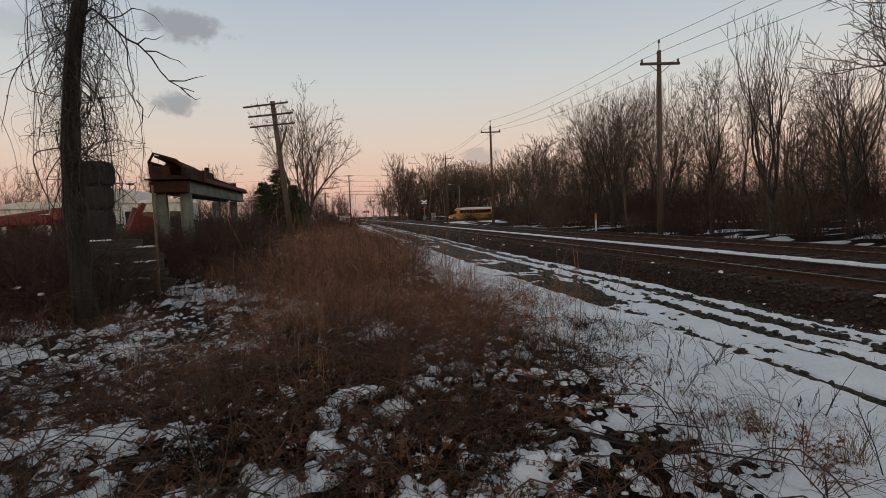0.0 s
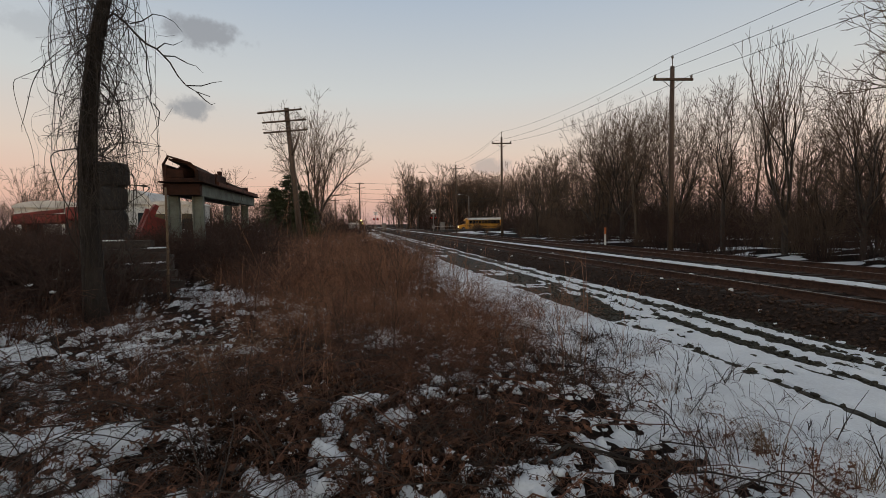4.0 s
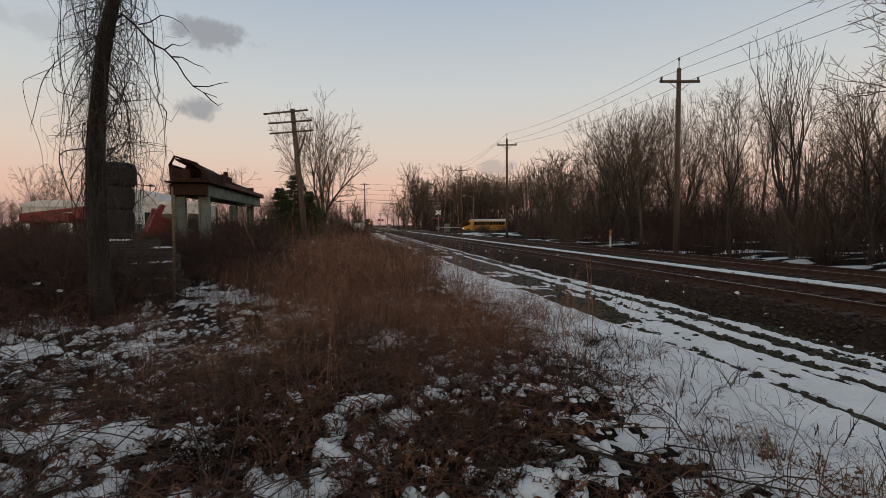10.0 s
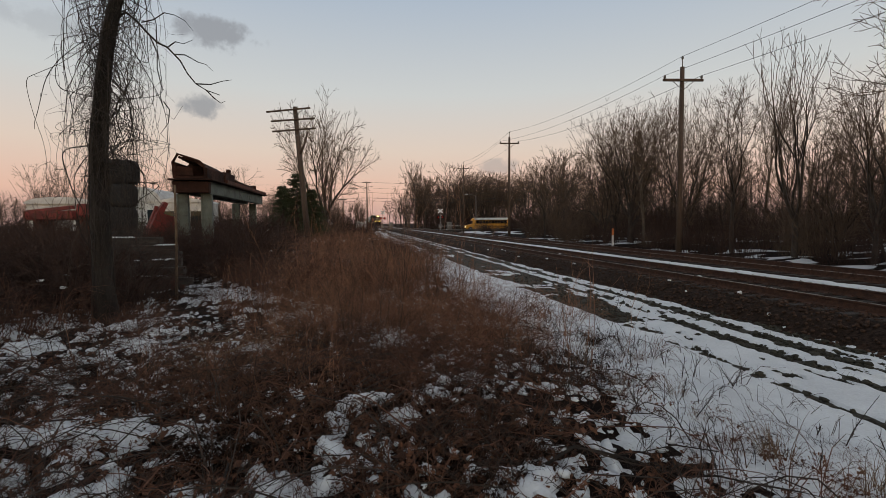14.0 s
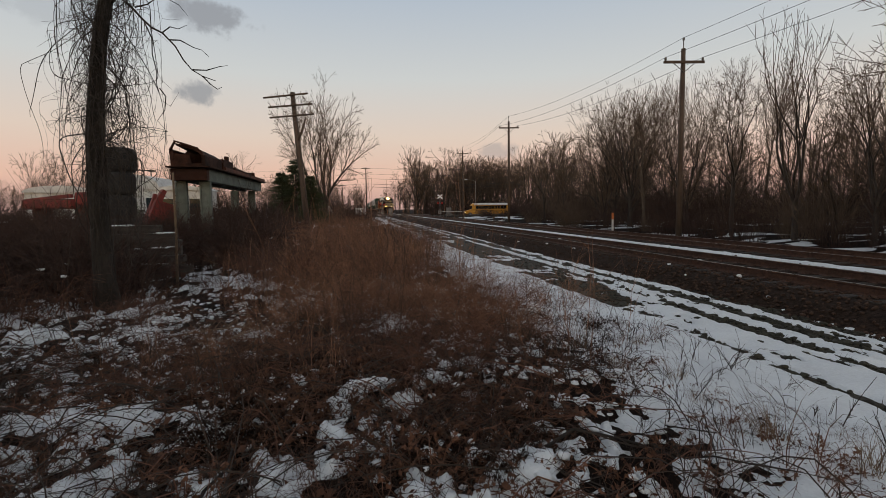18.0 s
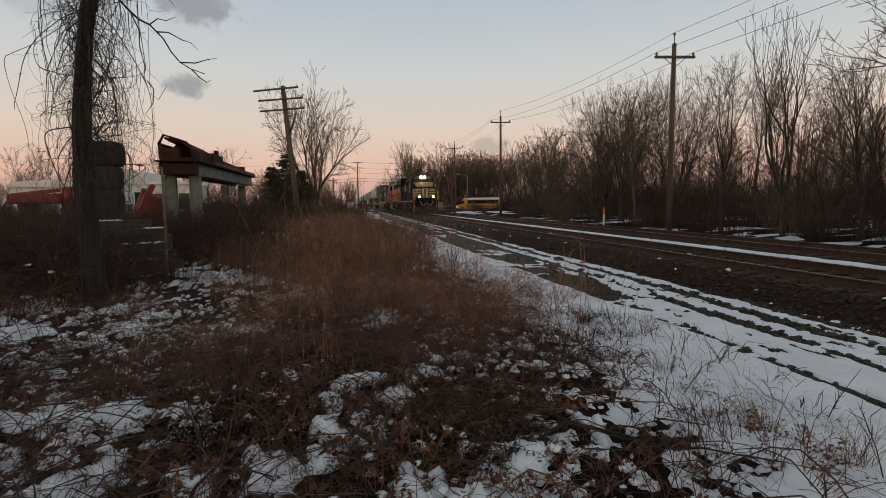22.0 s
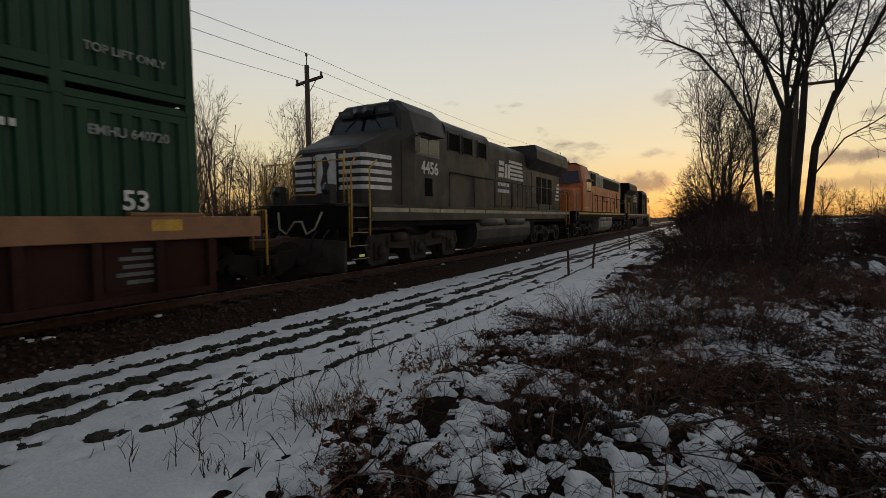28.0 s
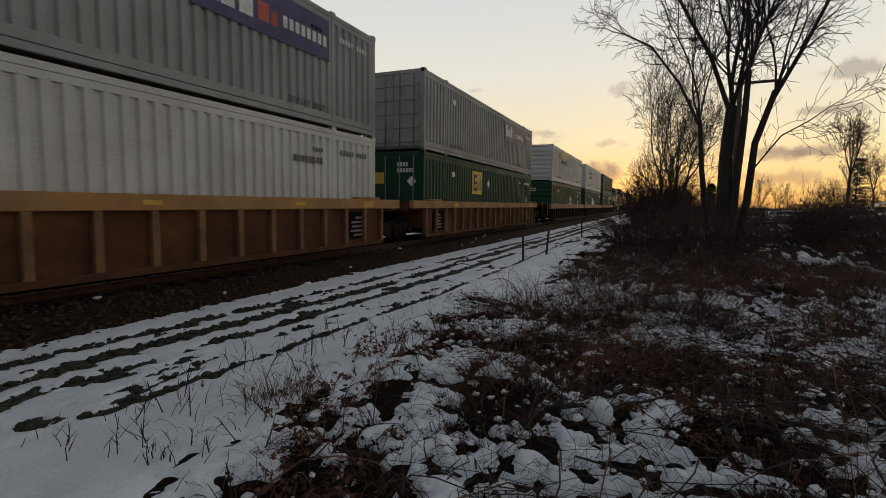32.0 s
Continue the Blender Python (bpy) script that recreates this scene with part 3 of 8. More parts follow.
def rails():
    prof = [(-0.075, 0), (0.075, 0), (0.075, 0.012), (0.012, 0.04), (0.012, 0.125), (0.036, 0.14), (0.036, 0.165), (-0.036, 0.165), (-0.036, 0.14), (-0.012, 0.125), (-0.012, 0.04), (-0.075, 0.012)]
    for tx, nm in ((TX, "near"), (TX2, "far")):
        root = thing("railway_track", "rusty steel rails on dark wooden ties", "railway track", kind="structure", at=pose(tx, 0, 0))
        for sx_ in (-0.7525, 0.7525):
            r = part("rail", MB().prism([(sx_ + p, ZR - 0.172 + q) for p, q in prof], -700, 700, "y"), RAIL, root)
            part("rail_head", MB().box(sx_ - 0.030, sx_ + 0.030, -700, 700, ZR - 0.006, ZR), RAILTOP, r, "polished running surface")
        tie = MB().box(-1.3, 1.3, -0.115, 0.115, 0.14, 0.285, 0.012).mesh("tie", TIE)
        plate = MB()
        for sx_ in (-0.7525, 0.7525):
            plate.box(sx_ - 0.19, sx_ + 0.19, -0.09, 0.09, 0.285, 0.295)
            for k in (-1, 1):
                plate.cyl((sx_ + 0.11 * k, 0.05 * k, 0.29), (sx_ + 0.11 * k, 0.05 * k, 0.325), 0.013, 6)
        plate = plate.mesh("tie_plate", RAIL)
        rnd = random.Random(7)
        n = 130 if tx == TX else 64
        for i in range(n):
            y = (i - n * 0.42) * 0.5
            t = part("tie", tie, TIE, root, at=pose(rnd.uniform(-0.04, 0.04), y + rnd.uniform(-0.02, 0.02), rnd.uniform(-0.012, 0.012), 0, 0, rnd.uniform(-0.8, 0.8)))
            if tx == TX:
                part("tie_plate", plate, RAIL, t)
        rest = MB()
        for i in range(500):
            y = (i - n * 0.42) * 0.5
            if i >= n or False:
                rest.box(-1.3, 1.3, y - 0.115, y + 0.115, 0.14, 0.285)
        for i in range(1, 300):
            y = -n * 0.42 * 0.5 - i * 0.5
            rest.box(-1.3, 1.3, y - 0.115, y + 0.115, 0.14, 0.285)
        tagged(part("far_ties", rest, TIE, root), kind="stuff")


rails()


def between_snow():
    ys = axis_points(-30, 40, 0.12, 260, 1.1)
    xs = np.arange(11.0, 12.15, 0.07)
    zf = lambda x, y: 0.235 + 0.11 * np.clip(1.0 - (np.abs(x - 11.6) / (0.10 + 0.20 * fbm(x, y, 0.9, 95, 3))) ** 2, -0.9, 0.5) + (fbm(x, y, 5, 96, 3) - 0.5) * 0.05
    tagged(sheet("snow_strip", xs, ys, zf, SNOW), "strip of old snow between the two tracks", "snow", kind="stuff")
    rnd = random.Random(12)
    mb = MB()
    for i in range(46):
        y, x = rnd.uniform(-25, 40), rnd.choice((rnd.uniform(7.5, 8.2), rnd.uniform(8.6, 9.6), rnd.uniform(6.9, 7.6)))
        z = float(np.interp(x, [6.85, 7.35, 7.7], [0.0, 0.20, 0.27]))
        r = rnd.uniform(0.025, 0.07)
        mb.blob((x, y, z + 0.015), (r, r * rnd.uniform(0.8, 1.8), 0.03), i, 0.35, 7, 4)
    tagged(part("snow_remnants", mb, SNOW), "small leftover clumps of snow on the ballast", "snow", kind="stuff")


between_snow()
# ---- train ----
S0, SPEED = 24.59, 22.2            # the moment at which the front passes the camera, metres a second
MOVERS = []                        # (thing, distance behind the train's front, turned)


def mover(ob, u, turned=False):
    MOVERS.append((ob, u, turned))
    return ob


def both(mb, f):
    for s in (1, -1):
        f(mb, s)
    return mb




def side_text(name, body, size, material, parent, x, y, z):
    for s, r in ((1, 180), (-1, 0)):
        lettering(name, body, size, material, parent, pose(x, s * y, z, 90, 0, r))


def wheelset(r=0.53):
    mb = MB()
    for s in (1, -1):
        y = s * 0.7525
        mb.tube([(0, y - 0.06, 0), (0, y + 0.055, 0), (0, y + 0.06, 0), (0, y + 0.07, 0)] if s > 0 else [(0, y + 0.06, 0), (0, y - 0.055, 0), (0, y - 0.06, 0), (0, y - 0.07, 0)], [r, r, r * 0.82, r * 0.8], 22)
        mb.cyl((0, y, 0), (0, s * 0.98, 0), 0.12, 12)
    mb.cyl((0, -0.75, 0), (0, 0.75, 0), 0.09, 10)
    return mb


def bogie(parent, cx, axles, material, length):
    """Side frames with axle boxes, springs and brake gear, and wheelsets."""
    b = new("bogie")
    b.parent = parent
    b.matrix_basis = pose(cx, 0, 0)
    for s in (1, -1):
        y0, y1 = (0.98, 1.16) if s > 0 else (-1.16, -0.98)
        fr = MB()
        h = length / 2
        fr.prism([(-h, 0.66), (-h + 0.2, 0.98), (-0.75, 1.02), (-0.5, 0.90), (0.5, 0.90), (0.75, 1.02), (h - 0.2, 0.98), (h, 0.66), (h - 0.12, 0.52), (h - 0.9, 0.60), (0.5, 0.52), (-0.5, 0.52), (-h + 0.9, 0.60), (-h + 0.12, 0.52)], y0, y1, "y")
        part("side_frame", fr, material, b)
        for a in axles:
            part("pedestal", MB().prism([(a - 0.52, 0.64), (a + 0.52, 0.64), (a + 0.46, 0.24), (a + 0.34, 0.16), (a - 0.34, 0.16), (a - 0.46, 0.24)], y0 + 0.01, y1 - 0.01, "y"), material, b)
            e = y1 if s > 0 else y0
            part("axle_box", MB().box(a - 0.25, a + 0.25, min(e - s * 0.03, e + s * 0.07), max(e - s * 0.03, e + s * 0.07), 0.30, 0.76, 0.03).cyl((a, e + s * 0.06, 0.53), (a, e + s * 0.13, 0.53), 0.17, 14), material, b)
            for k in (-0.42, 0.42):
                part("coil_spring", MB().tube([(a + k, s * 1.12, 0.60), (a + k, s * 1.12, 0.68), (a + k, s * 1.12, 0.76), (a + k, s * 1.12, 0.84), (a + k, s * 1.12, 0.92)], [0.10, 0.08, 0.10, 0.08, 0.10], 8), material, b)
        for a in (axles[0] + 0.9, axles[-1] - 0.9):
            part("brake_cylinder", MB().cyl((a - 0.3, s * 1.22, 0.88), (a + 0.3, s * 1.22, 0.88), 0.12, 10), material, b)
    for a in axles:
        part("wheelset", wheelset(), TRUCK, b, at=pose(a, 0, 0.53))
    return b


def rail_line(parent, x0, x1, y, z0, z1, mat_, step=1.9, name="handrail"):
    """A handrail with its posts."""
    part(name, MB().tube([(x0, y, z0), (x0, y, z1), (x1, y, z1), (x1, y, z0)], 0.022, 6), mat_, parent)
    n = max(2, int((x1 - x0) / step))
    for i in range(1, n):
        x = x0 + (x1 - x0) * i / n
        part("stanchion", MB().cyl((x, y, z0), (x, y, z1), 0.024, 6), mat_, parent)


def end_gear(parent, L, m_plate, m_grab, plow=True):
    """Pilot plates, plow, couplers, hoses, steps at both ends."""
    for e in (0, 1):
        X = (lambda v: v) if e == 0 else (lambda v: L - v)
        def bx(mb, a, b, *r, **k):
            a, b = sorted((X(a), X(b)))
            return mb.box(a, b, *r, **k)
        part("pilot_plate", bx(MB(), 0.70, 0.78, -1.12, 1.12, 0.80, 1.66, c=0.01), m_plate, parent)
        if plow:
            mb = MB()
            mb.loft([[(X(0.22), 0, 0.10), (X(0.46), 0, 0.92), (X(0.70), 0, 0.92), (X(0.70), 0, 0.10)],
                     [(X(0.60), 1.45, 0.13), (X(0.66), 1.45, 0.86), (X(0.72), 1.45, 0.86), (X(0.72), 1.45, 0.13)]])
            mb.loft([[(X(0.22), 0, 0.10), (X(0.46), 0, 0.92), (X(0.70), 0, 0.92), (X(0.70), 0, 0.10)],
                     [(X(0.60), -1.45, 0.13), (X(0.66), -1.45, 0.86), (X(0.72), -1.45, 0.86), (X(0.72), -1.45, 0.13)]])
            part("snow_plow", mb, TRUCK if m_grab is YELLOW and plow else UNDER, parent)
        cp = MB()
        bx(cp, 0.12, 0.7, -0.11, 0.11, 0.72, 0.95, c=0.02)
        bx(cp, -0.02, 0.2, -0.17, 0.17, 0.70, 1.0, c=0.04)
        part("coupler", cp, RAIL, parent)
        for k in (-0.95, -0.6, 0.6, 0.95):
            part("air_hose", MB().tube([(X(0.68), k, 1.12), (X(0.5), k, 1.0), (X(0.42), k * 0.95, 0.72), (X(0.5), k * 0.9, 0.45)], 0.025, 6), RUBBER, parent)
        part("cable_loop", MB().tube([(X(0.66), -0.75, 1.5), (X(0.55), -0.6, 1.15), (X(0.52), -0.35, 1.02), (X(0.6), -0.12, 1.3), (X(0.6), 0.12, 1.3), (X(0.52), 0.35, 1.02), (X(0.55), 0.6, 1.15), (X(0.66), 0.75, 1.5)], 0.026, 6), CREAM, parent, "pale jumper cable")
        for s in (1, -1):
            st = part("step_well", MB().box(min(X(0.82), X(1.55)), max(X(0.82), X(1.55)), s * 1.12 - 0.02, s * 1.12 + 0.02, 0.36, 1.66), m_plate, parent)
            for i in range(4):
                part("step", MB().box(min(X(0.86), X(1.5)), max(X(0.86), X(1.5)), min(s * 1.14, s * 1.5), max(s * 1.14, s * 1.5), 0.38 + 0.32 * i, 0.42 + 0.32 * i), UNDER, st)
                part("step_edge", MB().box(min(X(0.86), X(1.5)), max(X(0.86), X(1.5)), min(s * 1.5, s * 1.512), max(s * 1.5, s * 1.512), 0.405 + 0.32 * i, 0.42 + 0.32 * i), CREAM, st)
            for gx_ in (0.84, 1.56):
                part("grab_iron", MB().tube([(X(gx_), s * 1.52, 0.95), (X(gx_), s * 1.53, 1.7), (X(gx_ + (0.0 if gx_ > 1 else 0.0)), s * 1.53, 2.5), (X(gx_ + (0.35 if gx_ > 1 else 0.2)), s * 1.5, 2.72)], 0.022, 6), m_grab, parent)
        part("end_rail", MB().tube([(X(0.78), -1.35, 1.66), (X(0.78), -1.35, 2.65), (X(0.78), -0.5, 2.65), (X(0.78), -0.45, 1.9), (X(0.78), 0.45, 1.9), (X(0.78), 0.5, 2.65), (X(0.78), 1.35, 2.65), (X(0.78), 1.35, 1.66)], 0.022, 6), m_grab, parent)


def rounded(w, z0, z1, r=0.18, n=4):
    """Section of a hood: flat sides, rounded upper edges."""
    p = [(w, z0)]
    for i in range(n + 1):
        a = math.pi / 2 * i / n
        p.append((w - r + r * math.cos(a), z1 - r + r * math.sin(a)))
    p += [(-a, b) for a, b in p[::-1]]
    return p


def desk(parent, L, BODY, STRIPE, RAILM, tank=(8.1, 14.2), tmat=None):
    part("underframe", MB().box(0.75, L - 0.75, -1.42, 1.42, 1.16, 1.60, 0.02), UNDER, parent)
    part("walkway", MB().box(0.72, L - 0.72, -1.52, 1.52, 1.60, 1.68, 0.012), BODY, parent)
    for s in (1, -1):
        part("side_sill", MB().box(1.6, L - 1.6, min(s * 1.42, s * 1.5), max(s * 1.42, s * 1.5), 1.30, 1.60, 0.008), BODY, parent)
        x = 1.7
        while x < L - 2.2:
            part("sill_stripe", MB().box(x, x + 1.72, min(s * 1.5, s * 1.506), max(s * 1.5, s * 1.506), 1.50, 1.60), STRIPE, parent)
            x += 1.80
    pr = [(1.44, 1.20), (1.50, 0.95), (1.46, 0.60), (1.30, 0.34), (1.0, 0.24), (-1.0, 0.24), (-1.30, 0.34), (-1.46, 0.60), (-1.50, 0.95), (-1.44, 1.20)]
    part("fuel_tank", MB().prism(pr, tank[0], tank[1]), tmat or UNDER, parent)
    for s in (1, -1):
        part("air_reservoir", MB().tube([(tank[0] + 0.3, s * 1.40, 1.22), (tank[0] + 0.4, s * 1.40, 1.22), (tank[0] + 2.6, s * 1.40, 1.22), (tank[0] + 2.7, s * 1.40, 1.22)], [0.08, 0.16, 0.16, 0.08], 14), tmat or UNDER, parent)
        part("air_reservoir", MB().tube([(tank[0] + 3.0, s * 1.40, 1.22), (tank[0] + 3.1, s * 1.40, 1.22), (tank[0] + 5.2, s * 1.40, 1.22), (tank[0] + 5.3, s * 1.40, 1.22)], [0.08, 0.16, 0.16, 0.08], 14), tmat or UNDER, parent)
        part("equipment_box", MB().box(tank[1] + 0.08, tank[1] + 0.85, min(s * 0.9, s * 1.4), max(s * 0.9, s * 1.4), 0.55, 1.16, 0.03), UNDER, parent)


def ge_loco(label, BODY, number, lit, livery):
    L = 22.3
    r = thing("diesel_locomotive", label, "locomotive", "locomotives of the train")
    desk(r, L, BODY, CREAM, BODY, tmat=BODY if livery == "old" else TRUCK)
    bogie(r, 4.45, (-2.05, 0.0, 2.05), TRUCK, 5.4)
    bogie(r, 17.85, (-2.05, 0.0, 2.05), TRUCK, 5.4)
    end_gear(r, L, UNDER, YELLOW)
    # nose
    ns = lambda x, w, z0, z1: [(x, w, z0), (x, w, z1 - 0.12), (x, w - 0.15, z1), (x, -w + 0.15, z1), (x, -w, z1 - 0.12), (x, -w, z0)]
    part("nose", MB().loft([ns(1.70, 1.16, 1.68, 3.02), ns(1.82, 1.26, 1.68, 3.12), ns(3.22, 1.44, 1.68, 3.70)]), BODY, r)
    part("nose_door", MB().box(1.665, 1.70, -0.34, 0.34, 1.75, 2.9, 0.008), BODY, r)
    # cab
    cs = lambda x, k: [(x, 1.52, 1.68), (x, 1.52, 3.62), (x, 1.34 * k, 4.22), (x, 0.95 * k, 4.56), (x, -0.95 * k, 4.56), (x, -1.34 * k, 4.22), (x, -1.52, 3.62), (x, -1.52, 1.68)]
    front = [(3.16, 1.45, 1.68), (3.16, 1.45, 3.32), (3.50, 1.24, 4.18), (3.62, 0.92, 4.50), (3.62, -0.92, 4.50), (3.50, -1.24, 4.18), (3.16, -1.45, 3.32), (3.16, -1.45, 1.68)]
    cab = part("cab", MB().loft([front, cs(3.75, 1.0), cs(5.75, 1.0)]), BODY, r)
    for s in (1, -1):
        ws = MB()
        a, b = (0.06 * s, 1.20 * s)
        ws.loft([[(3.315, a, 3.72), (3.315, b, 3.72), (3.44, b * 0.9, 4.04), (3.44, a, 4.04)], [(3.285, a, 3.72), (3.285, b, 3.72), (3.41, b * 0.9, 4.04), (3.41, a, 4.04)]])
        part("windshield", ws, WINGLASS, cab, "sloping glass windshield")
        sw = part("side_window", MB().prism([(3.85, 3.10), (5.2, 3.10), (5.2, 3.56), (3.85, 3.56)], min(s * 1.523, s * 1.533), max(s * 1.523, s * 1.533), "y"), WINGLASS, cab)
        part("window_frame", MB().box(3.8, 5.25, min(s * 1.52, s * 1.528), max(s * 1.52, s * 1.528), 3.05, 3.10).box(3.8, 5.25, min(s * 1.52, s * 1.55), max(s * 1.52, s * 1.55), 3.56, 3.61).box(4.5, 4.55, min(s * 1.52, s * 1.54), max(s * 1.52, s * 1.54), 3.10, 3.56), STEELG, sw)
        part("sunshade", MB().box(3.9, 5.1, min(s * 1.53, s * 1.8), max(s * 1.53, s * 1.8), 3.60, 3.63), BODY, cab)
        part("mirror", MB().box(3.72, 3.76, min(s * 1.56, s * 1.72), max(s * 1.56, s * 1.72), 3.1, 3.5), CREAM, cab)
        nb = part("number_board", MB().box(3.38, 3.44, min(s * 0.42, s * 0.98), max(s * 0.42, s * 0.98), 4.14, 4.36), LOGODARK, cab)
        lettering("board_number", number, 0.19, LOGOYELLOW if lit else LOGOGREY, nb, pose(3.374, s * 0.70, 4.25, 90, 0, -90))
        part("louvre", MB().box(4.3, 4.75, min(s * 1.52, s * 1.53), max(s * 1.52, s * 1.53), 1.95, 2.45), DARK, cab)
    hl = part("headlight", MB().cyl((3.30, -0.18, 4.28), (3.5, -0.18, 4.28), 0.175, 16).cyl((3.30, 0.18, 4.28), (3.5, 0.18, 4.28), 0.175, 16), LAMPW if lit else WINGLASS, cab)
    part("headlight_housing", MB().box(3.33, 3.7, -0.32, 0.32, 4.12, 4.45, 0.03), BODY, cab)
    for s in (1, -1):
        dl = part("ditch_light", MB().cyl((0.66, s * 0.85, 2.0), (0.8, s * 0.85, 2.0), 0.115, 14), LAMPD if lit else WINGLASS, r)
        part("lamp_bracket", MB().box(0.70, 0.95, s * 0.85 - 0.13, s * 0.85 + 0.13, 1.68, 2.12, 0.01), BODY, dl)
    part("air_horn", MB().cyl((4.6, -0.4, 4.72), (4.2, -0.4, 4.74), 0.03, 8, 0.08).cyl((4.6, -0.2, 4.72), (5.0, -0.2, 4.74), 0.03, 8, 0.08).box(4.5, 4.7, -0.45, -0.1, 4.56, 4.74), STEELG, r)
    part("antenna_dome", MB().blob((5.2, 0.2, 4.58), (0.2, 0.2, 0.1), 1, 0.0, 10, 6), WHITEP, r)
    # hood
    part("auxiliary_hood", MB().prism(rounded(1.46, 1.68, 4.30, 0.35), 5.75, 9.3), BODY, r)
    part("engine_hood", MB().prism(rounded(1.06, 1.68, 4.30, 0.30), 9.3, 16.3), BODY, r)
    part("radiator_hood", MB().prism(rounded(1.06, 1.68, 4.15, 0.05), 16.3, 20.8), BODY, r)
    part("radiator_wing", MB().prism([(1.06, 3.55), (1.56, 3.98), (1.56, 4.42), (1.46, 4.66), (-1.46, 4.66), (-1.56, 4.42), (-1.56, 3.98), (-1.06, 3.55)], 15.0, 20.95), BODY, r, "flared radiator cover")
    part("radiator_screen", MB().box(15.4, 20.9, -1.40, 1.40, 4.66, 4.70), GRILLE, r)
    part("exhaust_stack", MB().box(12.2, 13.1, -0.3, 0.3, 4.25, 4.52, 0.02), RUSTY, r)
    part("roof_hatch", MB().box(9.6, 11.6, -0.7, 0.7, 4.28, 4.36, 0.02), BODY, r)
    for s in (1, -1):
        for i, (x0, x1) in enumerate(((5.95, 6.75), (7.0, 7.75), (8.25, 9.0))):
            part("intake_grille", MB().box(x0, x1, min(s * 1.455, s * 1.475), max(s * 1.455, s * 1.475), 3.42, 3.92), DARK, r)
            for xx in (x0 - 0.05, x1):
                part("grille_frame", MB().box(xx, xx + 0.05, s * 1.47 - 0.02, s * 1.47 + 0.02, 3.36, 3.97), BODY, r)
        x = 9.5
        while x < 16.0:
            d = part("hood_door", MB().box(x, x + 0.62, min(s * 1.055, s * 1.085), max(s * 1.055, s * 1.085), 1.80, 3.45, 0.012), BODY, r)
            part("door_handle", MB().box(x + 0.5, x + 0.56, min(s * 1.085, s * 1.11), max(s * 1.085, s * 1.11), 2.5, 2.66), STEELG, d)
            x += 0.68
        for x in (16.5, 17.5, 18.5):
            part("louvred_door", MB().box(x, x + 0.72, min(s * 1.055, s * 1.08), max(s * 1.055, s * 1.08), 2.0, 3.3, 0.01), GRILLE, r)
        st = MB()
        for k in range(5):
            st.box(20.0 + 0.09 * k, 20.78, min(s * 1.062, s * 1.07), max(s * 1.062, s * 1.07), 2.25 + 0.2 * k, 2.36 + 0.2 * k)
        part("rear_stripe", st, CREAM if livery == "new" else LOGOWHITE, r)
        rail_line(r, 5.95, 21.2, s * 1.5, 1.68, 2.72, BODY if livery == "old" else UNDER)
        # side emblem: slanting bars and a pair of plain letter-like blocks
        z = 2.62 if livery == "new" else 2.5
        xm, yy = 12.4, s * 1.092
        for k in range(5):
            zz = 2.93 + 0.17 * k
            bars = MB().prism([(xm + 0.25 - 0.10 * k * 0.5, zz), (xm + 1.95 - 0.05 * k, zz), (xm + 1.95 - 0.05 * k, zz + 0.10), (xm + 0.22 - 0.10 * k * 0.5, zz + 0.10)], yy - 0.005, yy + 0.005, "y")
            part("emblem_bar", bars, CREAM if livery == "new" else LOGOWHITE, r)
        for x0 in (11.15, 11.9):
            blocks = MB()
            m0 = x0 + 0.34
            def put_x(pts, s=s, m0=m0):
                return [(m0 - s * px, pz) for px, pz in pts]
            if x0 < 11.5:
                for k in range(3):
                    zb = 2.95 + 0.24 * k
                    blocks.prism(put_x([(-0.32 + 0.04 * k, zb), (0.26 + 0.04 * k, zb), (0.29 + 0.04 * k, zb + 0.17), (-0.29 + 0.04 * k, zb + 0.17)]), yy - 0.005, yy + 0.005, "y")
            else:
                blocks.prism(put_x([(-0.34, 2.95), (-0.08, 2.95), (0.0, 3.52), (-0.26, 3.52)]), yy - 0.005, yy + 0.005, "y")
                blocks.prism(put_x([(0.02, 2.95), (0.28, 2.95), (0.36, 3.52), (0.10, 3.52)]), yy - 0.005, yy + 0.005, "y")
            part("emblem_block", blocks, CREAM if livery == "new" else LOGOWHITE, r)
        for zz in (2.34, 2.60):
            words = MB()
            for k in range(8):
                words.box(11.12 + 0.17 * k, 11.12 + 0.17 * k + 0.13, yy - 0.005, yy + 0.005, zz, zz + 0.14)
            part("small_marking", words, CREAM if livery == "new" else LOGOWHITE, r)
    side_text("road_number", number, 0.52, CREAM if livery == "new" else LOGOWHITE, r, 4.6, 1.53, 2.72)
    # nose stripes and the plain light patch in their middle
    for k in range(5):
        z = 2.05 + 0.19 * k
        for s in (1, -1):
            sp = MB()
            sp.loft([[(1.685, s * 0.42, z), (1.685, s * 1.15, z), (1.80, s * 1.265, z), (2.75, s * 1.386, z), (2.75, s * 1.36, z), (1.82, s * 1.23, z), (1.71, s * 1.12, z), (1.71, s * 0.42, z)],
                     [(1.685, s * 0.42, z + 0.10), (1.685, s * 1.15, z + 0.10), (1.80, s * 1.265, z + 0.10), (2.75, s * 1.386, z + 0.10), (2.75, s * 1.36, z + 0.10), (1.82, s * 1.23, z + 0.10), (1.71, s * 1.12, z + 0.10), (1.71, s * 0.42, z + 0.10)]])
            part("nose_stripe", sp, CREAM if livery == "new" else LOGOWHITE, r)
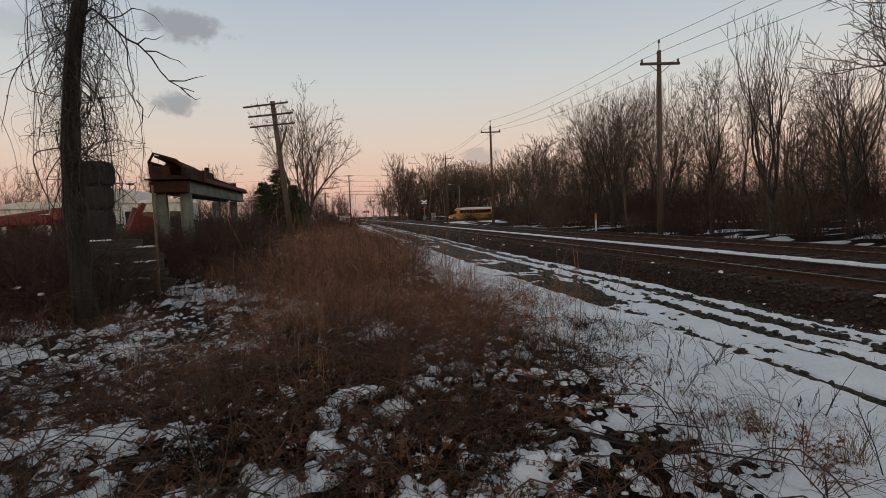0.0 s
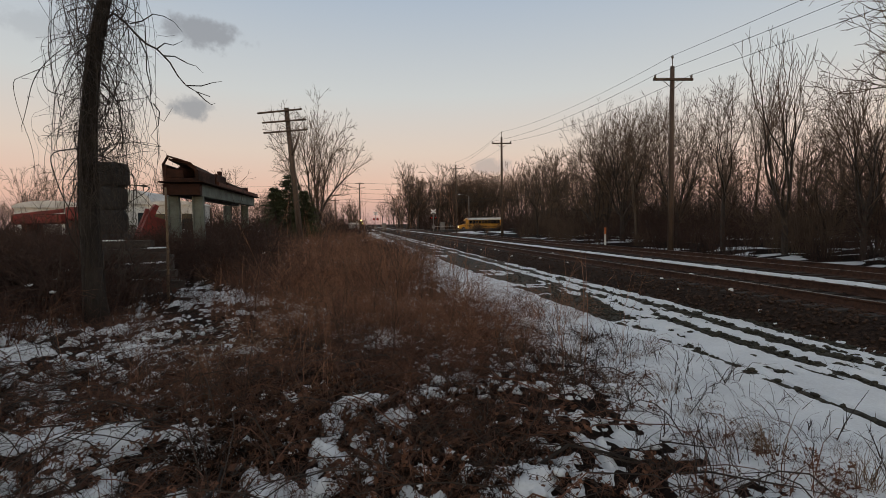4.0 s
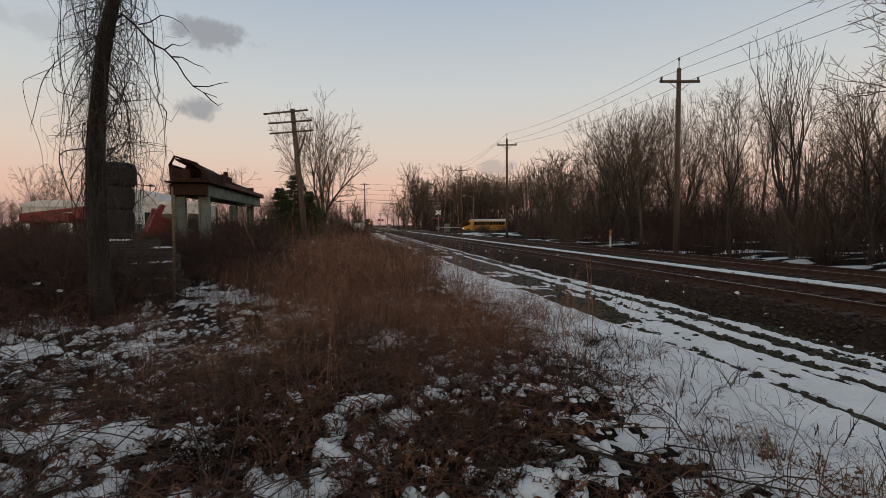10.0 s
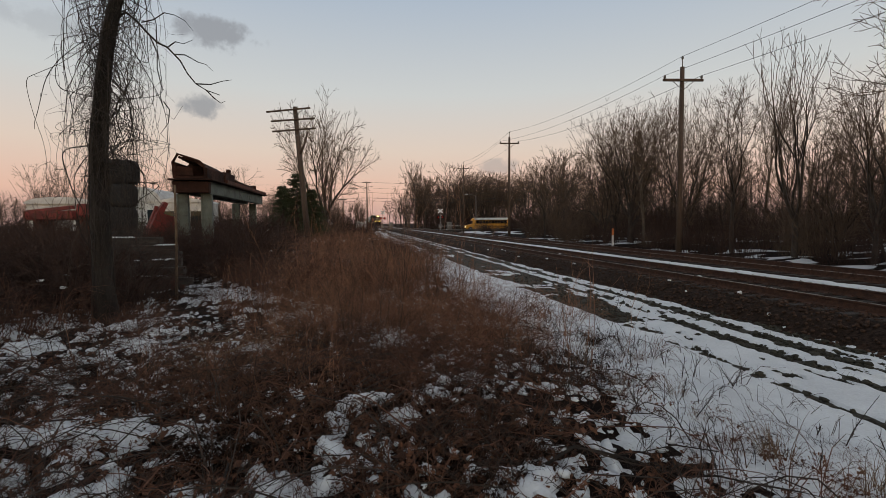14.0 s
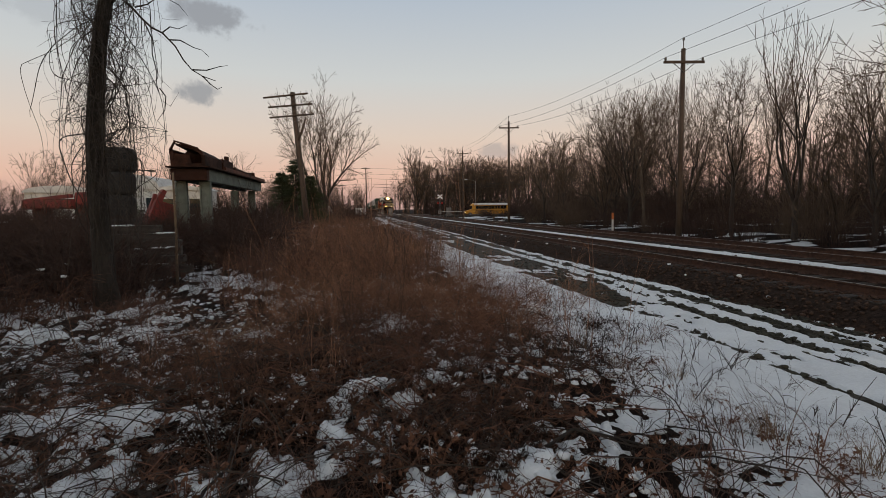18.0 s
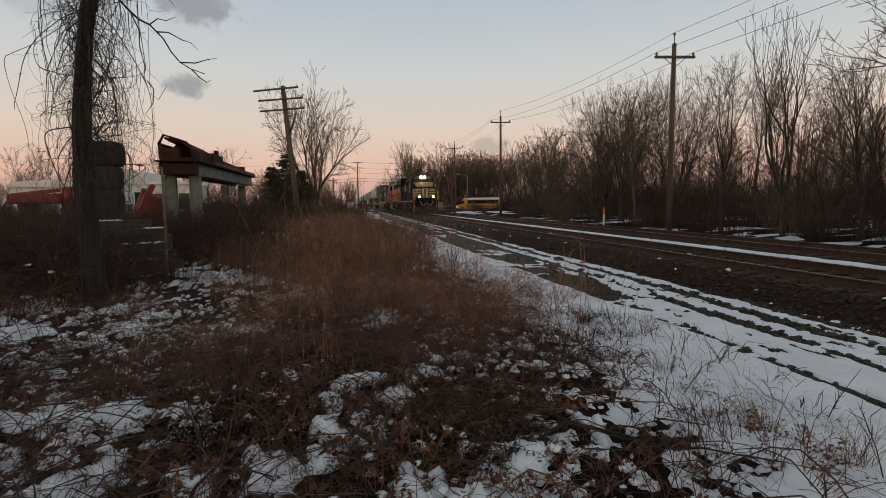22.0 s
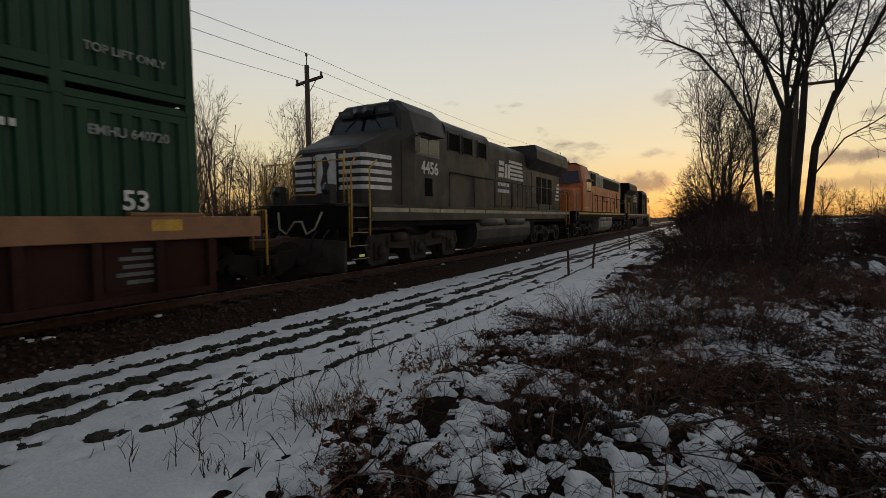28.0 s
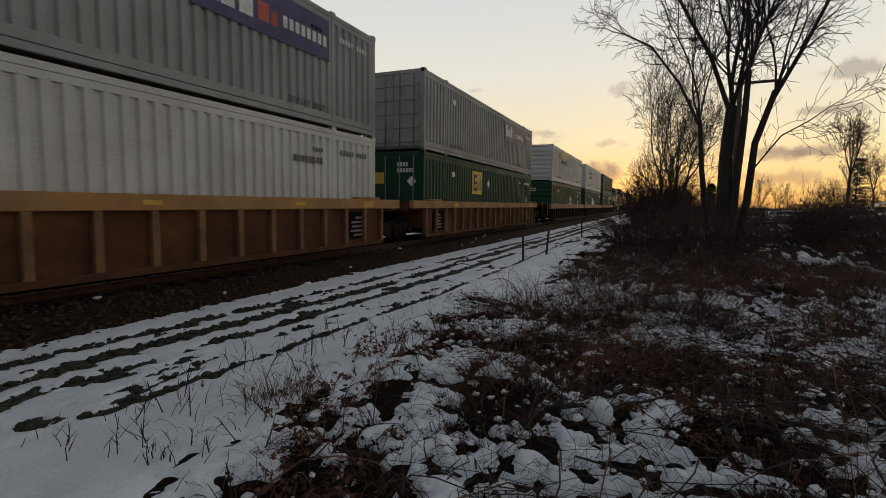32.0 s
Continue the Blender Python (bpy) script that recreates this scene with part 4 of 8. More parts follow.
    if livery == "new":
        part("nose_panel", MB().loft([[(1.87, -1.02, 3.155), (1.87, 1.02, 3.155), (1.87, 1.02, 3.12), (1.87, -1.02, 3.12)], [(3.16, -1.22, 3.705), (3.16, 1.22, 3.705), (3.16, 1.22, 3.66), (3.16, -1.22, 3.66)]]), DUST, r, "sloping nose top dulled by brown dust")
        part("cab_brow", MB().loft([[(3.40, -1.2, 4.06), (3.40, 1.2, 4.06), (3.44, 1.2, 4.05), (3.44, -1.2, 4.05)], [(3.56, -0.95, 4.48), (3.56, 0.95, 4.48), (3.60, 0.95, 4.47), (3.60, -0.95, 4.47)]]), DUST, cab)
    em = part("nose_emblem", MB().box(1.650, 1.662, -0.36, 0.36, 1.98, 2.94), CREAM if livery == "new" else LOGOWHITE, r, "plain pale panel on the nose door")
    part("emblem_figure", MB().prism([(-0.10, 2.04), (-0.02, 2.04), (0.02, 2.30), (0.12, 2.10), (0.20, 2.16), (0.08, 2.48), (0.12, 2.82), (-0.02, 2.88), (-0.14, 2.66), (-0.04, 2.46)], 1.642, 1.650, "x"), LOGODARK, em)
    # upper and lower edges of the windshield, wipers, handholds on the nose
    part("windshield_frame", MB().loft([[(3.26, -1.26, 3.66), (3.26, 1.26, 3.66), (3.28, 1.26, 3.72), (3.28, -1.26, 3.72)], [(3.33, -1.26, 3.66), (3.33, 1.26, 3.66), (3.33, 1.26, 3.72), (3.33, -1.26, 3.72)]]), BODY, cab)
    for s in (1, -1):
        part("wiper", MB().tube([(3.40, s * 0.35, 4.05), (3.33, s * 0.55, 3.88), (3.27, s * 0.65, 3.76)], 0.012, 5), UNDER, cab)
        part("handhold", MB().tube([(1.70, s * 0.45, 2.98), (1.63, s * 0.45, 2.9), (1.63, s * 0.45, 2.2), (1.70, s * 0.45, 2.1)], 0.016, 6), BODY, r)
        part("nose_grab", MB().tube([(0.84, s * 1.45, 0.7), (0.84, s * 1.45, 1.9), (1.1, s * 1.1, 2.6), (1.55, s * 0.75, 2.95)], 0.022, 6), YELLOW, r)
        part("step_light", MB().box(1.1, 1.3, min(s * 1.515, s * 1.53), max(s * 1.515, s * 1.53), 0.46, 0.52), LAMPG, r)
    return r, L


def emd_loco(label, number):
    L = 22.6
    r = thing("diesel_locomotive", label, "locomotive", "locomotives of the train")
    desk(r, L, UNDER, YELLOW, UNDER, (8.4, 14.0), STEELG)
    bogie(r, 4.3, (-2.25, 0.0, 2.25), TRUCK, 5.9)
    bogie(r, 18.3, (-2.25, 0.0, 2.25), TRUCK, 5.9)
    end_gear(r, L, UNDER, STEELG, False)
    ns = lambda x, w, z0, z1: [(x, w, z0), (x, w, z1 - 0.12), (x, w - 0.15, z1), (x, -w + 0.15, z1), (x, -w, z1 - 0.12), (x, -w, z0)]
    part("nose", MB().loft([ns(1.60, 0.95, 1.68, 2.9), ns(1.75, 1.08, 1.68, 3.0), ns(3.2, 1.34, 1.68, 3.15)]), ORANGE, r)
    cs = lambda x, k: [(x, 1.50, 1.68), (x, 1.50, 3.5), (x, 1.15, 4.35), (x, 0.8, 4.52), (x, -0.8, 4.52), (x, -1.15, 4.35), (x, -1.50, 3.5), (x, -1.50, 1.68)]
    front = [(3.1, 1.45, 1.68), (3.1, 1.45, 3.3), (3.4, 1.12, 4.25), (3.5, 0.78, 4.46), (3.5, -0.78, 4.46), (3.4, -1.12, 4.25), (3.1, -1.45, 3.3), (3.1, -1.45, 1.68)]
    cab = part("cab", MB().loft([front, cs(3.65, 1), cs(5.6, 1)]), ORANGE, r)
    part("cab_roof", MB().prism([(1.17, 4.32), (0.82, 4.54), (-0.82, 4.54), (-1.17, 4.32), (-1.17, 4.36), (-0.82, 4.58), (0.82, 4.58), (1.17, 4.36)], 3.45, 5.62), DKGREEN, r)
    for s in (1, -1):
        part("cab_door", MB().box(5.05, 5.56, min(s * 1.50, s * 1.512), max(s * 1.50, s * 1.512), 1.78, 2.86, 0.01), ORANGE, cab)
        part("window_frame", MB().box(3.84, 5.26, min(s * 1.50, s * 1.53), max(s * 1.50, s * 1.53), 3.48, 3.54).box(3.84, 5.26, min(s * 1.50, s * 1.53), max(s * 1.50, s * 1.53), 2.89, 2.95).box(4.5, 4.56, min(s * 1.51, s * 1.525), max(s * 1.51, s * 1.525), 2.95, 3.48), UNDER, cab)
        part("sunshade", MB().box(3.9, 5.2, min(s * 1.5, s * 1.75), max(s * 1.5, s * 1.75), 3.56, 3.6), DKGREEN, cab)
        part("cab_stripe", MB().box(3.2, 5.6, min(s * 1.5, s * 1.506), max(s * 1.5, s * 1.506), 1.86, 1.94), YELLOW, cab)
        part("handrail", MB().tube([(5.62, s * 1.53, 1.8), (5.62, s * 1.56, 2.9)], 0.02, 6), STEELG, r)
        a, b = 0.06 * s, 1.2 * s
        part("windshield", MB().loft([[(3.16, a, 3.4), (3.16, b, 3.4), (3.34, b * 0.86, 4.05), (3.34, a, 4.05)], [(3.10, a, 3.4), (3.10, b, 3.4), (3.31, b * 0.86, 4.05), (3.31, a, 4.05)]]), WINGLASS, cab)
        part("side_window", MB().box(3.9, 5.2, min(s * 1.50, s * 1.515), max(s * 1.50, s * 1.515), 2.95, 3.48), WINGLASS, cab)
        part("green_panel", MB().box(5.6, 6.9, min(s * 1.02, s * 1.2), max(s * 1.02, s * 1.2), 3.55, 4.2), DKGREEN, r)
        part("inertial_filter", MB().box(6.6, 8.2, min(s * 1.0, s * 1.25), max(s * 1.0, s * 1.25), 3.45, 4.12, 0.02), GRILLE, r)
        part("filter_housing", MB().prism([(6.5, 1.8), (7.5, 1.8), (7.9, 3.3), (6.9, 3.3)], min(s * 1.0, s * 1.22), max(s * 1.0, s * 1.22), "y"), ORANGE, r)
        part("radiator_grille", MB().box(12.6, 20.3, min(s * 0.98, s * 1.035), max(s * 0.98, s * 1.035), 3.48, 4.10, 0.01), GRILLE, r)
        x = 8.5
        while x < 17.5:
            d = part("hood_door", MB().box(x, x + 0.70, min(s * 0.995, s * 1.025), max(s * 0.995, s * 1.025), 1.85, 3.30, 0.012), ORANGE, r)
            part("door_handle", MB().box(x + 0.58, x + 0.64, min(s * 1.025, s * 1.05), max(s * 1.025, s * 1.05), 2.4, 2.56), UNDER, d)
            x += 0.76
        part("access_door", MB().box(17.8, 19.2, min(s * 0.995, s * 1.02), max(s * 0.995, s * 1.02), 1.8, 3.35, 0.01), ORANGE, r)
        part("shutter_opening", MB().box(18.95, 19.5, min(s * 0.995, s * 1.03), max(s * 0.995, s * 1.03), 2.05, 3.25), DARK, r)
        rail_line(r, 6.0, 20.9, s * 1.48, 1.68, 2.75, UNDER, 1.75)
        for z0 in (1.70, 1.78):
            part("lower_stripe", MB().box(6.9, 21.55, min(s * 1.0, s * 1.012), max(s * 1.0, s * 1.012), z0, z0 + 0.035), YELLOW, r)
        part("upper_stripe", MB().box(20.4, 21.605, min(s * 1.0, s * 1.008), max(s * 1.0, s * 1.008), 3.36, 3.44).box(20.4, 21.605, min(s * 1.0, s * 1.008), max(s * 1.0, s * 1.008), 3.50, 3.58).box(20.4, 21.605, min(s * 1.0, s * 1.008), max(s * 1.0, s * 1.008), 3.64, 3.72), YELLOW, r)
    side_text("reporting_mark", "WFRX", 0.55, LOGODARK, r, 12.7, 1.034, 2.62)
    part("long_hood", MB().prism(rounded(1.0, 1.68, 3.46, 0.02), 5.6, 21.6), ORANGE, r)
    part("hood_roof", MB().prism(rounded(1.0, 3.46, 4.32, 0.28), 5.6, 21.6), DKGREEN, r, "dark green roof section")
    part("rust_panel", MB().box(8.4, 12.8, -1.004, 1.004, 3.5, 3.95), STEELG, r, "peeling grey primer")
    for k in range(3):
        part("roof_fan", MB().cyl((14.6 + 1.9 * k, 0, 4.30), (14.6 + 1.9 * k, 0, 4.42), 0.62, 18), UNDER, r)
    part("dynamic_brake", MB().box(8.8, 11.8, -0.8, 0.8, 4.28, 4.42, 0.03), STEELG, r)
    part("exhaust_stack", MB().box(12.1, 12.9, -0.3, 0.3, 4.3, 4.5, 0.02), RUSTY, r)
    part("rear_headlight", MB().cyl((21.58, -0.13, 4.0), (21.68, -0.13, 4.0), 0.1, 12).cyl((21.58, 0.13, 4.0), (21.68, 0.13, 4.0), 0.1, 12), WINGLASS, r)
    part("rear_stripe", MB().box(21.6, 21.608, -0.95, 0.95, 3.36, 3.44).box(21.6, 21.608, -0.95, 0.95, 3.50, 3.58).box(21.6, 21.608, -0.95, 0.95, 3.64, 3.72), YELLOW, r)
    lettering("road_number", number, 0.32, LOGODARK, r, pose(21.61, -0.0, 3.1, 90, 0, 90))
    part("roof_rail", MB().tube([(20.6, -0.6, 4.3), (20.6, -0.6, 4.55), (20.6, 0.6, 4.55), (20.6, 0.6, 4.3)], 0.02, 6), DKGREEN, r)
    return r, L


GE_Z = ([0, 1.16, 1.60, 1.68, 4.30, 4.42, 4.56, 4.80], [0, 1.18, 1.71, 1.79, 4.64, 4.74, 4.90, 5.1])
EMD_Z = ([0, 1.16, 1.60, 1.68, 3.46, 4.32, 4.60], [0, 1.18, 1.74, 1.82, 3.86, 4.98, 5.2])


def heights(root, table):
    """Brings a locomotive's body to its true heights."""
    seen = set()
    for o in root.children_recursive:
        if o.parent.name.startswith("bogie") or o.name.startswith("bogie"):
            continue
        if o.matrix_basis.translation.z > 0.01:
            o.location.z = float(np.interp(o.location.z, *table))
        elif o.data and o.data.name not in seen:
            seen.add(o.data.name)
            for v in o.data.vertices:
                v.co.z = float(np.interp(v.co.z, *table))


lead, _ = ge_loco("black diesel locomotive with cream nose stripes and lit headlights", BLACKLOCO, "7613", True, "new")
heights(lead, GE_Z)
mover(lead, 0.0)
orange, _ = emd_loco("weathered orange and dark green diesel locomotive", "8912")
heights(orange, EMD_Z)
mover(orange, 22.3 + 22.6, True)
old, _ = ge_loco("dusty faded black diesel locomotive with white nose stripes", GREYLOCO, "4456", False, "old")
heights(old, GE_Z)
mover(old, 44.9 + 22.4, True)

CL, CW, CH = 16.15, 1.295, 2.9      # container length, half width, height


def corrugated(x0, x1, y, z0, z1, depth, s, period=0.278):
    """A trapezoid-ribbed sheet with its returns at top and bottom."""
    n = int(round((x1 - x0) / period))
    p = (x1 - x0) / n
    xs, ys = [], []
    for i in range(n):
        a = x0 + i * p
        for f, d in ((0.0, 0), (0.46, 0), (0.58, 1), (0.88, 1)):
            xs.append(a + f * p)
            ys.append(y - s * depth * d)
    xs.append(x1)
    ys.append(y)
    vs = [(a, b, z0) for a, b in zip(xs, ys)] + [(a, b, z1) for a, b in zip(xs, ys)]
    k = len(xs)
    fs = [(i, i + 1, k + i + 1, k + i) for i in range(k - 1)]
    mb = MB()
    mb.add(vs, fs)
    return mb


def container(label, paint, style):
    r = thing("shipping_container", label, "container", "containers on the train")
    for s in (1, -1):
        for a, b in ((0.16, 1.95), (2.09, CL - 2.09), (CL - 1.95, CL - 0.16)):
            part("ribbed_panel", corrugated(a, b, s * (CW - 0.012), 0.34, CH - 0.25, 0.055, s), paint, r)
        part("bottom_rail", MB().box(0.1, CL - 0.1, min(s * (CW - 0.07), s * CW), max(s * (CW - 0.07), s * CW), 0.055, 0.17, 0.01), paint, r)
        part("lower_rail", MB().box(0.17, CL - 0.17, min(s * (CW - 0.06), s * (CW + 0.006)), max(s * (CW - 0.06), s * (CW - 0.006)), 0.185, 0.355, 0.008), paint, r)
        part("top_rail", MB().box(0.1, CL - 0.1, min(s * (CW - 0.07), s * CW), max(s * (CW - 0.07), s * CW), CH - 0.15, CH - 0.045, 0.01), paint, r)
        part("upper_band", MB().box(0.16, CL - 0.16, min(s * (CW - 0.06), s * (CW - 0.008)), max(s * (CW - 0.06), s * (CW - 0.008)), CH - 0.27, CH - 0.155), paint, r)
        for x in (0.0, CL - 0.16):
            part("corner_post", MB().box(x, x + 0.16, min(s * (CW - 0.15), s * (CW + 0.005)), max(s * (CW - 0.15), s * (CW + 0.005)), 0, CH, 0.012), paint, r)
        for x in (1.95, CL - 2.09):
            part("inner_post", MB().box(x, x + 0.14, min(s * (CW - 0.12), s * (CW + 0.004)), max(s * (CW - 0.12), s * (CW + 0.004)), 0.0, CH, 0.01), paint, r)
        for x in (0.0, 1.93, CL - 2.11, CL - 0.18):
            for z in (0.0, CH - 0.12):
                part("corner_casting", MB().box(x, x + 0.18, min(s * (CW - 0.16), s * (CW + 0.012)), max(s * (CW - 0.16), s * (CW + 0.012)), z, z + 0.122), paint, r)
    part("roof", MB().box(0.05, CL - 0.05, -CW + 0.03, CW - 0.03, CH - 0.06, CH - 0.025), paint, r)
    part("floor", MB().box(0.05, CL - 0.05, -CW + 0.03, CW - 0.03, 0.10, 0.18), paint, r)
    part("front_wall", MB().box(0.03, 0.08, -CW + 0.1, CW - 0.1, 0.1, CH - 0.08), paint, r)
    x = CL - 0.05
    if style == "nose":
        w = part("end_wall", MB().box(x - 0.05, x - 0.01, -CW + 0.1, CW - 0.1, 0.1, CH - 0.1), paint, r)
        for k in range(7):
            part("end_rib", MB().prism([(x - 0.01, 0.24 + 0.35 * k), (x + 0.028, 0.29 + 0.35 * k), (x + 0.028, 0.44 + 0.35 * k), (x - 0.01, 0.49 + 0.35 * k)], -CW + 0.14, CW - 0.14, "y"), paint, w)
    for s in (1, -1) if style == "doors" else ():
        d = part("door", MB().box(x - 0.04, x, min(s * 0.01, s * (CW - 0.13)), max(s * 0.01, s * (CW - 0.13)), 0.12, CH - 0.14, 0.008), paint, r)
        for k in range(5):
            part("door_rib", MB().box(x, x + 0.03, min(s * 0.08, s * (CW - 0.2)), max(s * 0.08, s * (CW - 0.2)), 0.32 + 0.5 * k, 0.52 + 0.5 * k, 0.008), paint, d)
        for yy in (0.30, 0.88):
            part("locking_bar", MB().cyl((x + 0.05, s * yy, 0.14), (x + 0.05, s * yy, CH - 0.16), 0.022, 6), STEELG, d)
    part("door_header", MB().box(x - 0.06, x + 0.02, -CW + 0.1, CW - 0.1, CH - 0.14, CH - 0.01), paint, r)
    return r


def logo(c, kind, paint):
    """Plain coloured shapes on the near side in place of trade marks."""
    y0, y1 = CW + 0.0, CW + 0.008
    def q(name, m, *boxes):
        mb = MB()
        for b in boxes:
            mb.box(b[0], b[1], y0, y1, b[2], b[3])
        ob = part(name, mb, m, c)
        return tagged(ob, kind="stuff") if len(boxes) > 2 else ob
    def shapes(m, *boxes):
        for b in boxes:
            part("panel_shape", MB().box(b[0], b[1], y1, y1 + 0.004, b[2], b[3]), m, c)
    light = LOGOGREY if paint in (CWHITE,) else LOGOWHITE
    # rows of bars for the small serial marking near the front end and beyond the post
    if kind in ("square", "doors"):
        lettering("serial_number", "EMHU 640720" if kind == "square" else "EMHU 651242", 0.20, FADED, c, pose(1.08, CW + 0.006, 2.34, 90, 0, 180))
    else:
        q("serial_bars", light, *[(0.5 + 0.13 * k, 0.575 + 0.13 * k, 2.24, 2.37) for k in range(10) if k != 4])
    q("serial_bars", light, *[(2.5 + 0.11 * k, 2.565 + 0.11 * k, 2.24, 2.34) for k in range(4)])
    if paint is not CGREEN:
        lettering("lift_notice", "TOP LIFT ONLY", 0.19, LOGOGREY, c, pose(CL - 3.05, CW + 0.006, 0.44, 90, 0, 180))
        lettering("lift_notice", "TOP LIFT ONLY", 0.19, LOGOGREY, c, pose(3.05, CW + 0.006, 0.44, 90, 0, 180))
    elif kind == "doors":
        lettering("lift_notice", "TOP LIFT ONLY", 0.17, FADED, c, pose(1.08, CW + 0.006, 0.62, 90, 0, 180))
    if kind in ("house", "blocks"):
        hexa = [(-0.72 + 0.19 * math.cos(math.pi / 6 + math.pi / 3 * k), 2.22 + 0.19 * math.sin(math.pi / 6 + math.pi / 3 * k)) for k in range(6)]
        part("pale_hexagon", MB().prism(hexa, CL - 0.03, CL - 0.012, "x"), LOGOWHITE, c)
        part("end_bars", MB().box(CL - 0.03, CL - 0.012, -0.42, 0.0, 2.27, 2.36).box(CL - 0.03, CL - 0.012, -0.42, 0.05, 2.10, 2.19), LOGOWHITE, c)
    q("data_plate", light, (13.2, 13.5, 2.1, 2.3))
    if kind in ("square", "rear_square", "doors"):
        # markings on the door end
        e0, e1 = CL - 0.02, CL - 0.008
        def mark(name, m, y, z, w, h, turn=0):
            return part(name, MB().box(e0, e1, -w / 2, w / 2, -h / 2, h / 2, 0, Matrix.Translation((0, y, z)) @ pose(0, 0, 0, turn)), m, c)
        mark("yellow_panel", LOGOYELLOW, -0.62, 1.92, 0.50, 0.42)
        mark("placard", LOGOWHITE, 0.80, 1.80, 0.27, 0.27, 45)
        words = MB()
        for z, n in ((2.34, 4), (2.12, 6)):
            for i in range(n):
                words.box(e0, e1, 0.20 + 0.12 * i, 0.28 + 0.12 * i, z, z + 0.15)
        tagged(part("serial_bars", words, LOGOWHITE, c), kind="stuff")
        if kind == "doors":
            mark("letter_block", LOGODARK, -0.74, 1.92, 0.14, 0.30).location.x += 0.004
            mark("orange_sticker", LOGOYELLOW, 0.33, 0.95, 0.34, 0.30)
            mark("notice_plate", LOGOGREY, 0.80, 0.98, 0.46, 0.26)
            lettering("length_mark", "53", 0.36, LOGOGREY, c, pose(CL - 1.05, CW + 0.004, 1.95, 90, 0, 180))
    if kind in ("square", "rear_square"):
        o = 4.5 if kind == "square" else 9.8
        q("yellow_panel", LOGOYELLOW, (o, o + 1.3, 1.45, 2.5))
        shapes(LOGODARK, *[(o + a, o + b, e, f) for a, b, e, f in ((1.0, 1.14, 1.6, 2.35), (0.66, 1.0, 2.2, 2.35), (0.7, 1.0, 1.9, 2.03), (0.66, 1.0, 1.6, 1.74))])
        shapes(LOGOPURPLE, *[(o + a, o + b, e, f) for a, b, e, f in ((0.5, 0.58, 1.65, 2.05), (0.34, 0.42, 1.65, 2.05), (0.16, 0.26, 1.65, 2.15))])
        part("placard", MB().box(-0.14, 0.14, y0, y1, -0.14, 0.14, 0, Matrix.Translation((o - 1.0, 0, 2.0)) @ pose(0, 0, 0, 0, 45, 0)), LOGOWHITE, c)
        lettering("length_mark", "53", 0.42, LOGOWHITE, c, pose(1.05, CW + 0.004, 1.32, 90, 0, 180))
    elif kind == "blocks":
        row = [(7.28 - 0.31 * i - 0.21, 7.28 - 0.31 * i, 1.36, 1.66 if i == 1 else 1.82) for i in range(3)]
        row += [(7.53 - 0.27 * i - 0.21, 7.53 - 0.27 * i, 0.94 if i < 4 else 0.86, 1.30 if i == 0 else 1.20) for i in range(5)]
        for b in row:
            q("white_block", LOGOWHITE, b)
        lettering("length_mark", "53", 0.40, LOGOWHITE, c, pose(2.45, CW + 0.006, 1.3, 90, 0, 180))
        q("placard", LOGOWHITE, (2.35, 2.6, 1.9, 2.05))
    elif kind == "house":
        p = MB().prism([(8.9, 1.0), (9.8, 1.0), (9.8, 1.75), (9.35, 2.15), (8.9, 1.75)], y0, y1, "y")
        part("pale_shape", p, LOGOWHITE, c)
        for b in ((8.2, 8.6, 1.0, 1.6), (7.6, 8.0, 1.0, 1.6)):
            q("white_block", LOGOWHITE, b)
        lettering("length_mark", "53", 0.42, LOGOWHITE, c, pose(14.9, CW + 0.006, 1.25, 90, 0, 180))
    elif kind == "purple":
        q("purple_panel", LOGOPURPLE, (2.2, 6.2, 1.62, 2.62))
        shapes(LOGOWHITE, *[(6.0 - 0.45 * i - w, 6.0 - 0.45 * i, 1.85, 2.45 if i != 1 else 2.25) for i, w in enumerate((0.4, 0.34, 0.36))])
        shapes(LOGOWHITE, *[(3.85 - 0.2 * i - 0.13, 3.85 - 0.2 * i, 1.95, 2.2) for i in range(8)])
        shapes(LOGORED, (4.28, 4.6, 1.88, 2.26), (4.05, 4.22, 1.88, 2.15))
    elif kind == "yellow":
        q("yellow_panel", LOGOYELLOW, (9.2, 12.6, 2.22, 2.68))
        lettering("line_name", "Intermodal", 0.66, CGREEN, c, pose(10.95, CW + 0.006, 1.86, 90, 0, 180))
    elif kind == "green_words":
        q("green_blocks", LOGOGREY, *[(13.0 - 0.42 * i - 0.3, 13.0 - 0.42 * i, 1.85, 2.15) for i in range(7)], *[(12.7 - 0.42 * i - 0.3, 12.7 - 0.42 * i, 1.4, 1.68) for i in range(6)])
    elif kind == "small":
        q("grey_marks", LOGOGREY, (12.2, 12.6, 1.3, 1.7), (11.6, 12.0, 1.35, 1.62), *[(2.5 + 0.14 * k, 2.6 + 0.14 * k, 1.95, 2.1) for k in range(8)])
    elif kind == "vent":
        q("white_vents", LOGOWHITE, (12.6, 12.85, 1.5, 1.85), (13.05, 13.3, 1.5, 1.85))


